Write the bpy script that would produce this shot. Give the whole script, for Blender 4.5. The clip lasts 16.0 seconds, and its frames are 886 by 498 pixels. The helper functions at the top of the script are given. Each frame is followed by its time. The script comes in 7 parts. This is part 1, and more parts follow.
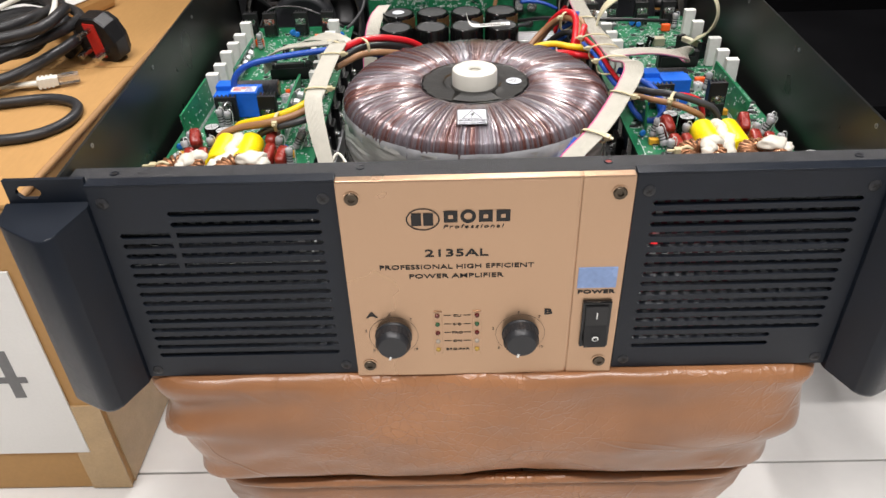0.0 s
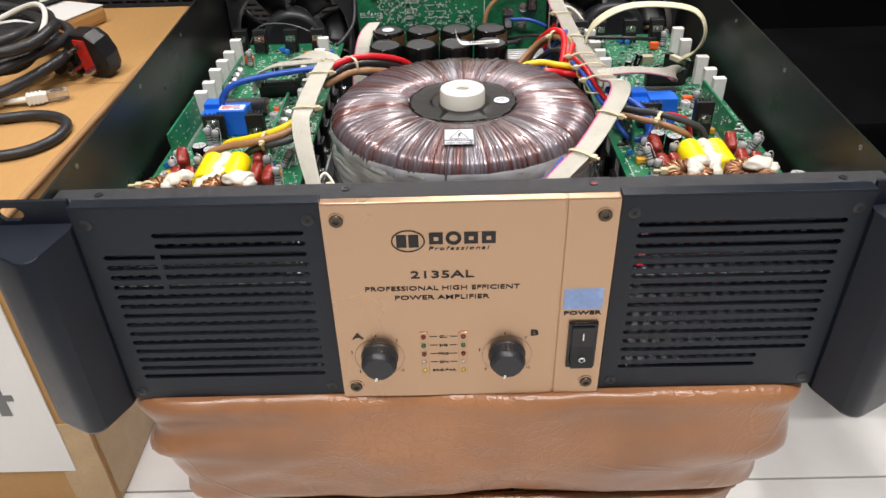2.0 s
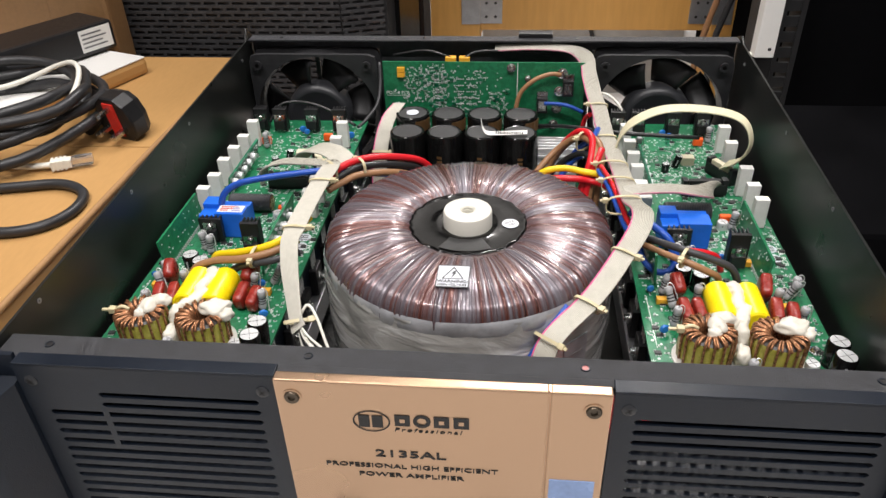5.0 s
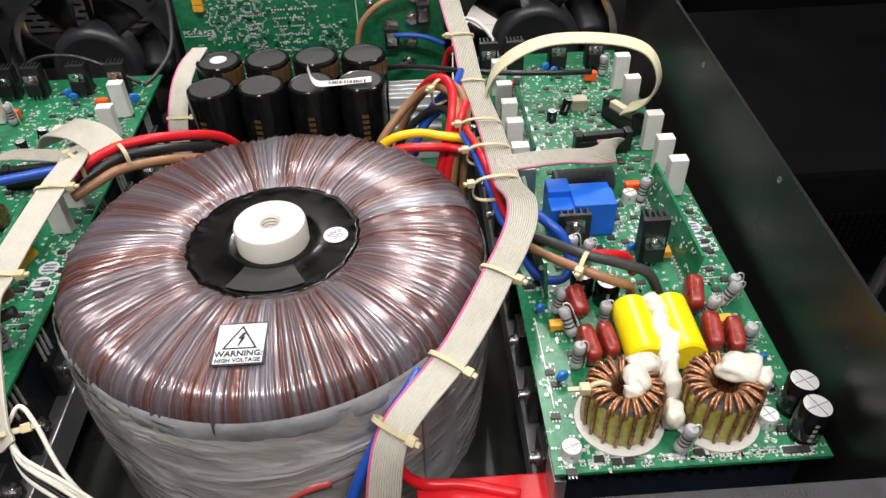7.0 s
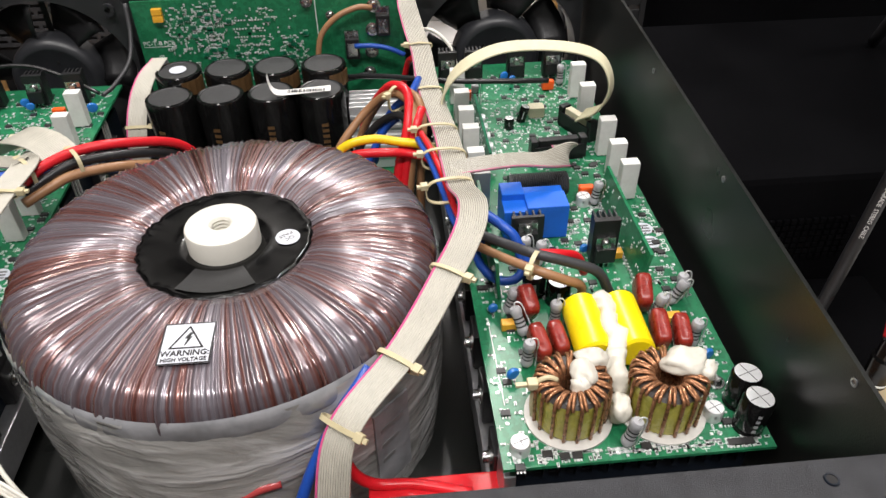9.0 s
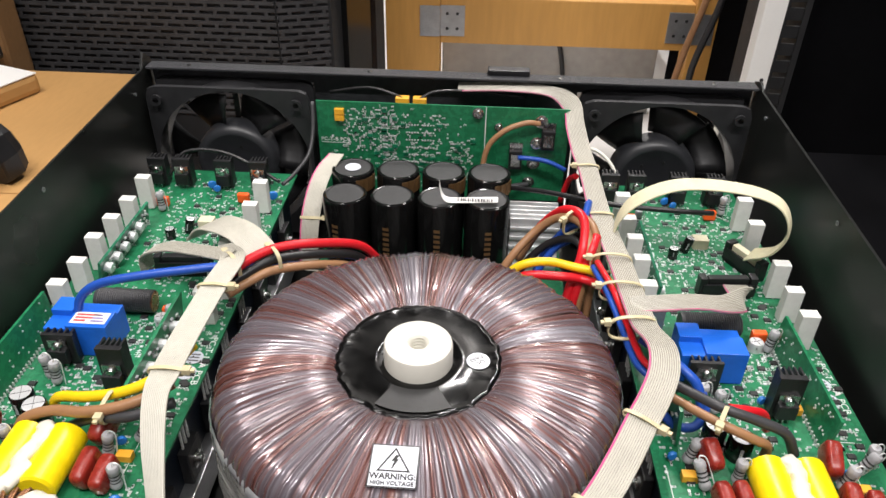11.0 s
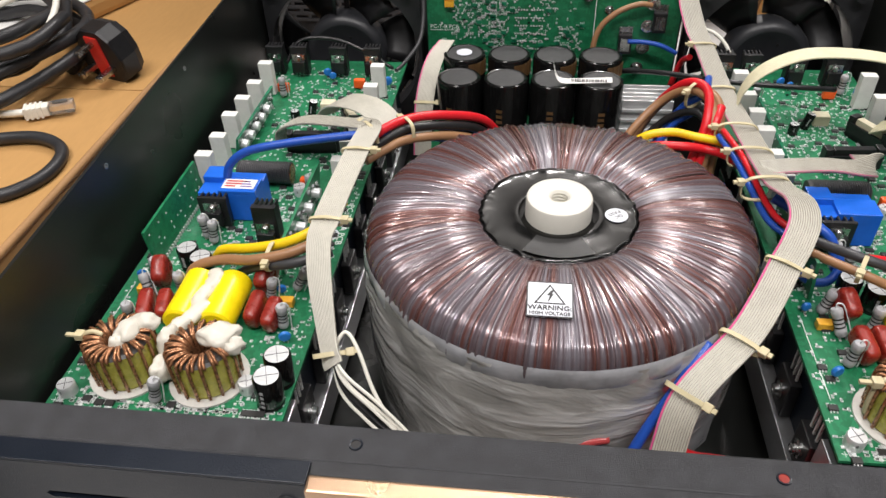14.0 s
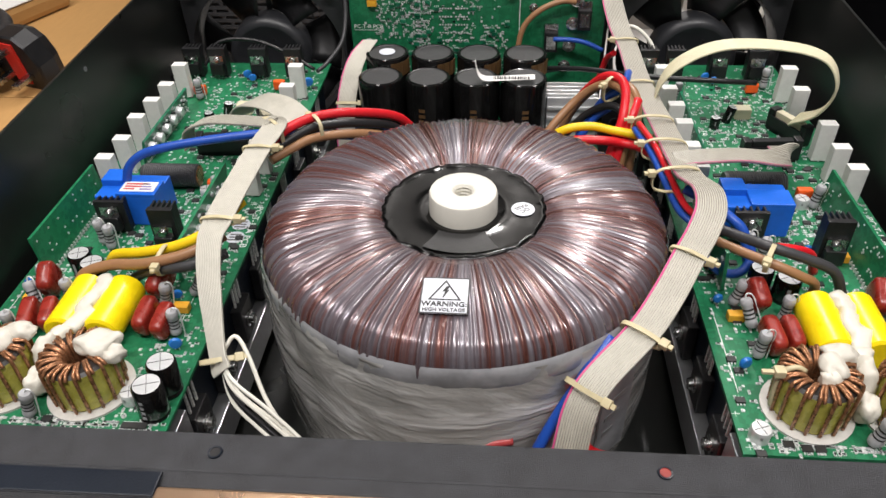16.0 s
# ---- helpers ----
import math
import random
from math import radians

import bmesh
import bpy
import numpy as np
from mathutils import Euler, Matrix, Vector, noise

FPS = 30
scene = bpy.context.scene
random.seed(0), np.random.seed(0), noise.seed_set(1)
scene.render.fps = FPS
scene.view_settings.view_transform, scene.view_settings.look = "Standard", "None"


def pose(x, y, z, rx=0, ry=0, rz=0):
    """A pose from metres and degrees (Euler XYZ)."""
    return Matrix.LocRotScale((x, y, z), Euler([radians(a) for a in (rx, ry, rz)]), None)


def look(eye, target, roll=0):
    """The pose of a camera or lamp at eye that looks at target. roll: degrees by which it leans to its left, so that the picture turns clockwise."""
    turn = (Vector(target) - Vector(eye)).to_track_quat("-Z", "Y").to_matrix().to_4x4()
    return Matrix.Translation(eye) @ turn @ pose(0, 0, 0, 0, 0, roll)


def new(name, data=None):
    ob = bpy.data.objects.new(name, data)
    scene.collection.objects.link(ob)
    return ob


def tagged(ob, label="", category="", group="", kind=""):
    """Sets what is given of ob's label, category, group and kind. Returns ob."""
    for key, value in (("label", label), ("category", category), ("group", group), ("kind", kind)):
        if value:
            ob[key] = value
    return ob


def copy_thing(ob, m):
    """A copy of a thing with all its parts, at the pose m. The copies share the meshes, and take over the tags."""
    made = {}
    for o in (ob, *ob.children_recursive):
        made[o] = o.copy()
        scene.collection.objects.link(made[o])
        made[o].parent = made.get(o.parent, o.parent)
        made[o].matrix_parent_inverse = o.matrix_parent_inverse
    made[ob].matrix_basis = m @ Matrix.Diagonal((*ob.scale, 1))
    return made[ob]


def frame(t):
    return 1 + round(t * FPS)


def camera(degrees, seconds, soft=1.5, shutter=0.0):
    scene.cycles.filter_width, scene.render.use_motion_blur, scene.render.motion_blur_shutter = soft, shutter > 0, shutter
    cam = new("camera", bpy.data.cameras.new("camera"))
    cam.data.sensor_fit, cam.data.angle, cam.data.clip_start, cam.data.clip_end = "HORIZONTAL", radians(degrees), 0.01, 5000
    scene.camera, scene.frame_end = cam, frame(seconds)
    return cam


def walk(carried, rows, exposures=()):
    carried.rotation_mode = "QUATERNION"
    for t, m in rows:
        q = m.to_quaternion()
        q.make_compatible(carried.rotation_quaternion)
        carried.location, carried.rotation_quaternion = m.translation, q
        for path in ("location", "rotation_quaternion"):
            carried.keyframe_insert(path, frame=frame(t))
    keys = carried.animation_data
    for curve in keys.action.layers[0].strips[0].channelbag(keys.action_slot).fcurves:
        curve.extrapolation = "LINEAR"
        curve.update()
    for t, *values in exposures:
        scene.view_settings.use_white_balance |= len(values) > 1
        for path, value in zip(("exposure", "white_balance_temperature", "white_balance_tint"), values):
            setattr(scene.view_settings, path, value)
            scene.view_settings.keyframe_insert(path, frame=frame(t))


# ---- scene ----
cam = camera(62.2, 16.0)
PATH = [
    (0, (-0.017, -0.321, 0.722), (-0.046, 1.311, -0.434), -1.9),
    (0.5, (-0.019, -0.32, 0.717), (-0.043, 1.309, -0.443), -2.0),
    (1, (-0.009, -0.32, 0.723), (-0.025, 1.312, -0.433), -1.8),
    (1.5, (-0.011, -0.32, 0.724), (-0.024, 1.321, -0.419), -1.7),
    (2, (-0.012, -0.317, 0.726), (-0.026, 1.332, -0.406), -1.6),
    (2.5, (-0.013, -0.315, 0.724), (-0.033, 1.343, -0.395), -1.6),
    (3, (-0.011, -0.311, 0.726), (-0.037, 1.354, -0.382), -1.7),
    (3.2, (-0.008, -0.311, 0.728), (-0.036, 1.357, -0.375), -1.7),
    (5.3, (0.041, -0.2, 0.771), (-0.185, 1.449, -0.338), -2.9),
    (5.5, (0.05, -0.168, 0.769), (-0.175, 1.481, -0.34), -4.2),
    (6, (0.068, -0.074, 0.748), (-0.054, 1.563, -0.394), -6.0),
    (6.5, (0.067, -0.069, 0.73), (0.102, 1.477, -0.539), -1.7),
    (7, (0.065, -0.084, 0.724), (0.129, 1.435, -0.575), -1.8),
    (7.5, (0.081, -0.095, 0.716), (0.196, 1.414, -0.592), -2.2),
    (8, (0.086, -0.095, 0.711), (0.225, 1.414, -0.594), -2.3),
    (8.5, (0.085, -0.094, 0.713), (0.226, 1.43, -0.575), -1.7),
    (9, (0.076, -0.092, 0.719), (0.203, 1.456, -0.541), -0.9),
    (9.5, (0.064, -0.088, 0.731), (0.153, 1.494, -0.49), -0.2),
    (10, (0.05, -0.085, 0.742), (0.091, 1.534, -0.432), 0.7),
    (10.2, (0.044, -0.083, 0.746), (0.061, 1.549, -0.409), 0.8),
    (12.3, (0.0, -0.081, 0.749), (-0.171, 1.581, -0.35), 0.7),
    (12.5, (-0.002, -0.084, 0.745), (-0.184, 1.567, -0.368), 0.3),
    (13, (-0.018, -0.093, 0.737), (-0.22, 1.523, -0.424), -0.6),
    (13.5, (-0.019, -0.105, 0.726), (-0.234, 1.468, -0.491), -1.5),
    (14, (-0.016, -0.118, 0.729), (-0.229, 1.419, -0.533), -2.1),
    (14.5, (-0.01, -0.126, 0.736), (-0.209, 1.399, -0.543), -2.3),
    (15, (-0.003, -0.136, 0.748), (-0.176, 1.396, -0.526), -2.1),
    (15.5, (0.004, -0.129, 0.741), (-0.128, 1.43, -0.505), -1.6),
    (16, (0.015, -0.109, 0.714), (-0.122, 1.458, -0.522), -1.6),
]
EXPOSURES = [(0, 0.05), (3, 0.0), (6, -0.04), (10, -0.02), (12.5, 0.25), (13.4, -0.03), (14.5, -0.18), (16, -0.16)]
walk(cam, [(t, look(eye, target, roll)) for t, eye, target, roll in PATH], EXPOSURES)

# ---- light ----
FLOOR = 0.08
BASE = 0.403
world = bpy.data.worlds.new("room_world")
scene.world = world
world.use_nodes = True
world.node_tree.nodes["Background"].inputs[0].default_value = (0.55, 0.6, 0.68, 1)
world.node_tree.nodes["Background"].inputs[1].default_value = 0.05


def ceiling_lamp(x, y, sx, sy, watts, colour=(1.0, 0.95, 0.925)):
    data = bpy.data.lights.new("ceiling_lamp", "AREA")
    data.shape, data.size, data.size_y, data.energy, data.color = "RECTANGLE", sx, sy, watts, colour
    ob = new("ceiling_lamp", data)
    ob.location = (x, y, 2.60)
    return ob


ceiling_lamp(-0.80, -0.35, 0.10, 1.2, 32)
ceiling_lamp(0.40, -0.85, 1.5, 0.10, 54, (1.0, 0.96, 0.945))
ceiling_lamp(0.95, 0.55, 0.10, 1.2, 16)
ceiling_lamp(-0.35, 0.95, 0.10, 1.2, 12)
ceiling_lamp(0.25, 1.95, 0.10, 0.8, 50)


# ---- materials ----
def shader(name):
    m = bpy.data.materials.new(name)
    m.use_nodes = True
    return m, m.node_tree.nodes, m.node_tree.links, m.node_tree.nodes["Principled BSDF"]


def rgb(c):
    return (c[0], c[1], c[2], 1.0)


def mat(name, base, rough=0.5, metal=0.0, var=0.12, scale=60.0, bump=0.0, bscale=400.0, coat=0.0, dark=None, spread=0.3, stretch=(1, 1, 1), ior=1.45):
    """Paint, plastic or metal with a broad and a fine variation and fine relief."""
    m, N, L, P = shader(name)
    tc = N.new("ShaderNodeTexCoord")
    mp = N.new("ShaderNodeMapping")
    mp.inputs["Scale"].default_value = stretch
    L.new(tc.outputs["Object"], mp.inputs[0])
    info = N.new("ShaderNodeObjectInfo")
    big, fine = N.new("ShaderNodeTexNoise"), N.new("ShaderNodeTexNoise")
    big.inputs["Scale"].default_value, big.inputs["Detail"].default_value = scale, 4
    fine.inputs["Scale"].default_value, fine.inputs["Detail"].default_value = bscale, 3
    L.new(mp.outputs[0], big.inputs[0]), L.new(mp.outputs[0], fine.inputs[0])
    ramp = N.new("ShaderNodeValToRGB")
    d = dark or [v * (1 - 2.2 * var) for v in base]
    ramp.color_ramp.elements[0].color, ramp.color_ramp.elements[1].color = rgb(d), rgb([min(1, v * (1 + var)) for v in base])
    ramp.color_ramp.elements[0].position, ramp.color_ramp.elements[1].position = 0.5 - spread, 0.5 + spread
    mix = N.new("ShaderNodeMath")
    mix.operation = "MULTIPLY_ADD"
    mix.inputs[1].default_value = 0.35
    L.new(fine.outputs[0], mix.inputs[0])
    sc = N.new("ShaderNodeMath")
    sc.operation = "MULTIPLY_ADD"
    sc.inputs[1].default_value, sc.inputs[2].default_value = 0.65, 0.0
    L.new(big.outputs[0], sc.inputs[0]), L.new(sc.outputs[0], mix.inputs[2])
    L.new(mix.outputs[0], ramp.inputs[0])
    L.new(ramp.outputs[0], P.inputs["Base Color"])
    rr = N.new("ShaderNodeMapRange")
    rr.inputs["To Min"].default_value, rr.inputs["To Max"].default_value = max(0.02, rough - 0.12), min(1, rough + 0.12)
    L.new(big.outputs[0], rr.inputs[0]), L.new(rr.outputs[0], P.inputs["Roughness"])
    P.inputs["Metallic"].default_value = metal
    P.inputs["Coat Weight"].default_value = coat
    P.inputs["IOR"].default_value = ior
    if bump:
        b = N.new("ShaderNodeBump")
        b.inputs["Strength"].default_value, b.inputs["Distance"].default_value = bump, 0.0006
        L.new(fine.outputs[0], b.inputs["Height"]), L.new(b.outputs[0], P.inputs["Normal"])
    return m


BLACK_PAINT = mat("black_powder_coat", (0.031, 0.032, 0.036), 0.45, 0.0, 0.35, 160, 0.6, 3600)
BLACK_SATIN = mat("black_satin_panel", (0.007, 0.0105, 0.0175), 0.34, 0.0, 0.15, 40, 0.25, 1500, ior=1.37)
BLACK_INNER = mat("black_chassis_inside", (0.012, 0.013, 0.012), 0.3, 0.0, 0.3, 14, 0.2, 1500)
BLACK_PLASTIC = mat("black_plastic", (0.012, 0.012, 0.013), 0.38, 0, 0.2, 200, 0.15, 900)
FAN_PLASTIC = mat("grey_black_fan_plastic", (0.024, 0.024, 0.026), 0.42, 0, 0.2, 120, 0.2, 900)
BLACK_GLOSS = mat("black_gloss_sleeve", (0.006, 0.006, 0.006), 0.13, 0, 0.2, 200, 0.05, 900)
CAP_TOP = mat("matte_black_capacitor_top", (0.030, 0.030, 0.031), 0.5, 0, 0.1, 200, 0.1, 900)
GREY_PLASTIC = mat("dark_grey_knob", (0.022, 0.023, 0.026), 0.4, 0, 0.1, 200, 0.15, 900)
GOLD = mat("champagne_anodised", (0.49, 0.325, 0.212), 0.30, 0.88, 0.03, 9, 0.10, 2600)
PRINT = mat("black_print", (0.012, 0.011, 0.011), 0.5)
WHITE_PRINT = mat("white_print", (0.8, 0.8, 0.78), 0.5, 0, 0.05)
STEEL = mat("bright_steel", (0.55, 0.55, 0.54), 0.25, 1.0, 0.15, 300)
SOLDER = mat("solder_silver", (0.74, 0.75, 0.74), 0.3, 0.35, 0.15, 900)
ALU = mat("aluminium_extrusion", (0.66, 0.67, 0.67), 0.38, 0.45, 0.1, 80, 0.1, 800, stretch=(0.05, 1, 1))
COPPER = mat("enamelled_copper", (0.38, 0.18, 0.09), 0.28, 0.6, 0.25, 500, 0.0, 2000)
TAPE = mat("yellow_green_tape", (0.52, 0.48, 0.09), 0.28, 0, 0.2, 160, 0.4, 700)
CORE = mat("dark_core", (0.03, 0.025, 0.022), 0.4)
YELLOW = mat("yellow_film_capacitor", (0.86, 0.66, 0.005), 0.32, 0, 0.08, 150)
GLUE = mat("white_silicone_glue", (0.62, 0.59, 0.51), 0.42, 0, 0.1, 120, 0.5, 260)
DISC = mat("white_insulating_disc", (0.62, 0.60, 0.56), 0.5)
RED_CAP = mat("dark_red_capacitor", (0.25, 0.022, 0.014), 0.28, 0, 0.25, 250)
RES_GREY = mat("grey_resistor", (0.36, 0.36, 0.37), 0.42, 0, 0.1, 300)
RES_BLUE = mat("blue_resistor", (0.16, 0.33, 0.55), 0.4, 0, 0.1, 300)
BAND = mat("resistor_band", (0.025, 0.024, 0.024), 0.45)
BLUE = mat("blue_transformer_case", (0.012, 0.125, 0.62), 0.33, 0, 0.1, 80)
BLUE_DISC = mat("blue_ceramic_capacitor", (0.02, 0.17, 0.55), 0.3)
TANTAL = mat("yellow_tantalum", (0.75, 0.38, 0.03), 0.4)
ORANGE = mat("orange_capacitor", (0.80, 0.10, 0.012), 0.35)
CONN = mat("white_power_resistor", (0.66, 0.66, 0.63), 0.55, 0, 0.05, 200)
CREAM = mat("cream_connector", (0.70, 0.64, 0.46), 0.5)
TIE = mat("nylon_cable_tie", (0.54, 0.47, 0.29), 0.4, 0, 0.1, 150)
RIB_PINK = mat("pink_ribbon_edge", (0.62, 0.09, 0.25), 0.4)
# darker ribbon tone: shade between the cores, put into the colour
RIB_SHADE = mat("ribbon_groove_shade", (0.23, 0.215, 0.18), 0.5)
RIBBON = mat("grey_ribbon_cable", (0.47, 0.45, 0.385), 0.4, 0, 0.08, 100)
RIBBON_CREAM = mat("cream_ribbon_cable", (0.62, 0.58, 0.40), 0.42, 0, 0.08, 100)
W_RED = mat("red_wire", (0.62, 0.012, 0.02), 0.33, 0, 0.1, 60)
W_BLUE = mat("blue_wire", (0.015, 0.075, 0.40), 0.35, 0, 0.1, 60)
W_BROWN = mat("brown_wire", (0.30, 0.155, 0.075), 0.38, 0, 0.1, 60)
W_YELLOW = mat("yellow_wire", (0.82, 0.56, 0.01), 0.34, 0, 0.1, 60)
W_BLACK = mat("black_wire", (0.014, 0.014, 0.015), 0.35, 0, 0.2, 60)
W_GREY = mat("grey_sleeve", (0.045, 0.045, 0.048), 0.45, 0, 0.15, 60)
W_WHITE = mat("white_wire", (0.74, 0.72, 0.64), 0.4, 0, 0.06, 60)
NUT = mat("white_nylon", (0.68, 0.66, 0.59), 0.35, 0, 0.04, 60)
RESIN = mat("black_potting_resin", (0.003, 0.003, 0.003), 0.14, 0, 0.2, 60, 0.08, 60, ior=1.32)
RESIN_DULL = mat("dull_potting_resin", (0.016, 0.016, 0.016), 0.45, 0, 0.2, 90, 0.2, 300)
FOLD = mat("doubled_white_film", (0.33, 0.335, 0.35), 0.22, 0, 0.30, 55, 1.0, 90, coat=0.7)
STICKER = mat("white_sticker", (0.58, 0.60, 0.65), 0.38, 0, 0.05, 100)
LED_RED = mat("red_led", (0.10, 0.015, 0.012), 0.2)
LED_GREEN = mat("green_led", (0.03, 0.09, 0.04), 0.2)
LED_AMBER = mat("amber_led", (0.40, 0.26, 0.05), 0.2)
LED_CLEAR = mat("clear_led", (0.36, 0.31, 0.25), 0.2)
FILM_STICK = mat("pale_blue_film", (0.25, 0.36, 0.62), 0.25, 0, 0.12, 50)
DULL_RED = mat("dull_red_filter", (0.11, 0.016, 0.032), 0.7)
DULL_GREY = mat("dull_grey_grid", (0.13, 0.135, 0.14), 0.6)
LABEL_RED = mat("red_print", (0.6, 0.08, 0.08), 0.5)
PURPLE = mat("purple_print", (0.25, 0.2, 0.45), 0.5)
GOLD_PRINT = mat("gold_sleeve_print", (0.17, 0.095, 0.04), 0.35, 0.4)
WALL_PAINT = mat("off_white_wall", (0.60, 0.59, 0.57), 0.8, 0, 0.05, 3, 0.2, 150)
# unseen walls: grey only to weaken their reflection in the glossy front
WALL_DARKENED = mat("darkened_unseen_wall", (0.26, 0.26, 0.265), 0.8, 0, 0.05, 3, 0.2, 150)
# unseen ceiling, kept dark so resin and capacitors mirror less of it
CEIL_DARKENED = mat("darkened_ceiling", (0.13, 0.135, 0.145), 0.85, 0, 0.04, 3, 0.2, 150)
TILE = mat("white_glazed_tile", (0.70, 0.69, 0.67), 0.2, 0, 0.04, 3, 0.04, 60)
GROUT = mat("grey_grout", (0.32, 0.31, 0.29), 0.85, 0, 0.1, 40)
CARD = mat("brown_cardboard", (0.44, 0.245, 0.085), 0.62, 0, 0.09, 7, 0.3, 220, stretch=(1, 0.25, 1))
CARD_EDGE = mat("cardboard_crease", (0.36, 0.20, 0.085), 0.7, 0, 0.15, 20)
CARD_DARK = mat("brown_parcel_paper", (0.22, 0.12, 0.05), 0.55, 0, 0.15, 9, 0.3, 200)
CARD_PALE = mat("pale_cardboard", (0.55, 0.43, 0.27), 0.6, 0, 0.12, 14, 0.3, 220)
PACK_TAPE = mat("clear_brown_tape", (0.48, 0.33, 0.17), 0.16, 0, 0.12, 30)
PAPER = mat("white_paper_label", (0.74, 0.73, 0.70), 0.55, 0, 0.04, 8)
WOOD = mat("varnished_pine", (0.56, 0.29, 0.075), 0.4, 0, 0.14, 9, 0.15, 120, stretch=(1, 1, 0.12))
ZINC = mat("zinc_bracket", (0.42, 0.43, 0.44), 0.35, 0.8, 0.15, 60)
GREY_BOARD = mat("plastic_wrapped_grey_board", (0.42, 0.41, 0.39), 0.22, 0, 0.15, 9, 0.5, 60)
SPEAKER_BLACK = mat("black_speaker_paint", (0.012, 0.012, 0.013), 0.6, 0, 0.2, 60, 0.4, 500)
GRILLE = mat("black_steel_grille", (0.055, 0.055, 0.058), 0.45, 0.3, 0.2, 60, 0.2, 500)
RUBBER = mat("black_rubber_cable", (0.028, 0.028, 0.030), 0.42, 0, 0.2, 80, 0.15, 700)
CASE_BLACK = mat("black_flight_case", (0.004, 0.004, 0.0045), 0.9, 0, 0.2, 12, 0.3, 300, ior=1.03)
PLUG_RED = mat("red_plug_insert", (0.65, 0.03, 0.02), 0.45)
GREY_INK = mat("dark_grey_ink", (0.16, 0.16, 0.16), 0.5)


def leather_material():
    m, N, L, P = shader("brown_leatherette")
    tc = N.new("ShaderNodeTexCoord")
    big, vor, fine = N.new("ShaderNodeTexNoise"), N.new("ShaderNodeTexVoronoi"), N.new("ShaderNodeTexNoise")
    big.inputs["Scale"].default_value, big.inputs["Detail"].default_value = 7, 5
    fine.inputs["Scale"].default_value, fine.inputs["Detail"].default_value = 900, 3
    vor.feature, vor.inputs["Scale"].default_value = "DISTANCE_TO_EDGE", 130
    warp = N.new("ShaderNodeTexNoise")
    warp.inputs["Scale"].default_value, warp.inputs["Detail"].default_value = 22, 5
    addv = N.new("ShaderNodeMixRGB")
    addv.blend_type, addv.inputs[0].default_value = "ADD", 0.03
    L.new(tc.outputs["Object"], warp.inputs[0])
    L.new(tc.outputs["Object"], addv.inputs[1]), L.new(warp.outputs["Color"], addv.inputs[2])
    L.new(addv.outputs[0], vor.inputs["Vector"])
    for n in (big, fine):
        L.new(tc.outputs["Object"], n.inputs[0])
    ramp = N.new("ShaderNodeValToRGB")
    ramp.color_ramp.elements[0].color, ramp.color_ramp.elements[1].color = (0.19, 0.086, 0.040, 1), (0.42, 0.193, 0.086, 1)
    ramp.color_ramp.elements[0].position, ramp.color_ramp.elements[1].position = 0.3, 0.7
    L.new(big.outputs[0], ramp.inputs[0]), L.new(ramp.outputs[0], P.inputs["Base Color"])
    edge = N.new("ShaderNodeMapRange")
    edge.inputs["From Max"].default_value = 0.10
    L.new(vor.outputs["Distance"], edge.inputs[0])
    patch = N.new("ShaderNodeMapRange")
    patch.inputs["From Min"].default_value, patch.inputs["From Max"].default_value = 0.45, 0.66
    L.new(big.outputs[0], patch.inputs[0])
    mul = N.new("ShaderNodeMath")
    mul.operation = "MULTIPLY"
    inv = N.new("ShaderNodeMath")
    inv.operation, inv.inputs[0].default_value = "SUBTRACT", 1.0
    L.new(edge.outputs[0], inv.inputs[1])
    L.new(inv.outputs[0], mul.inputs[0]), L.new(patch.outputs[0], mul.inputs[1])
    # long soft creases
    fold = N.new("ShaderNodeTexNoise")
    fold.inputs["Scale"].default_value, fold.inputs["Detail"].default_value, fold.inputs["Distortion"].default_value = 9, 2.5, 1.2
    L.new(tc.outputs["Object"], fold.inputs[0])
    off, size, crease, total = N.new("ShaderNodeMath"), N.new("ShaderNodeMath"), N.new("ShaderNodeMapRange"), N.new("ShaderNodeMath")
    off.operation, off.inputs[1].default_value = "SUBTRACT", 0.5
    size.operation = "ABSOLUTE"
    crease.inputs["From Max"].default_value, crease.inputs["To Min"].default_value, crease.inputs["To Max"].default_value = 0.022, 0.9, 0.0
    total.operation = "ADD"
    L.new(fold.outputs[0], off.inputs[0]), L.new(off.outputs[0], size.inputs[0]), L.new(size.outputs[0], crease.inputs[0])
    L.new(crease.outputs[0], total.inputs[0]), L.new(mul.outputs[0], total.inputs[1])
    b1, b2 = N.new("ShaderNodeBump"), N.new("ShaderNodeBump")
    b1.inputs["Strength"].default_value, b1.inputs["Distance"].default_value = 0.45, 0.0009
    b2.inputs["Strength"].default_value, b2.inputs["Distance"].default_value = 0.25, 0.0004
    L.new(total.outputs[0], b1.inputs["Height"]), L.new(fine.outputs[0], b2.inputs["Height"])
    L.new(b1.outputs[0], b2.inputs["Normal"]), L.new(b2.outputs[0], P.inputs["Normal"])
    P.inputs["Roughness"].default_value = 0.28
    return m


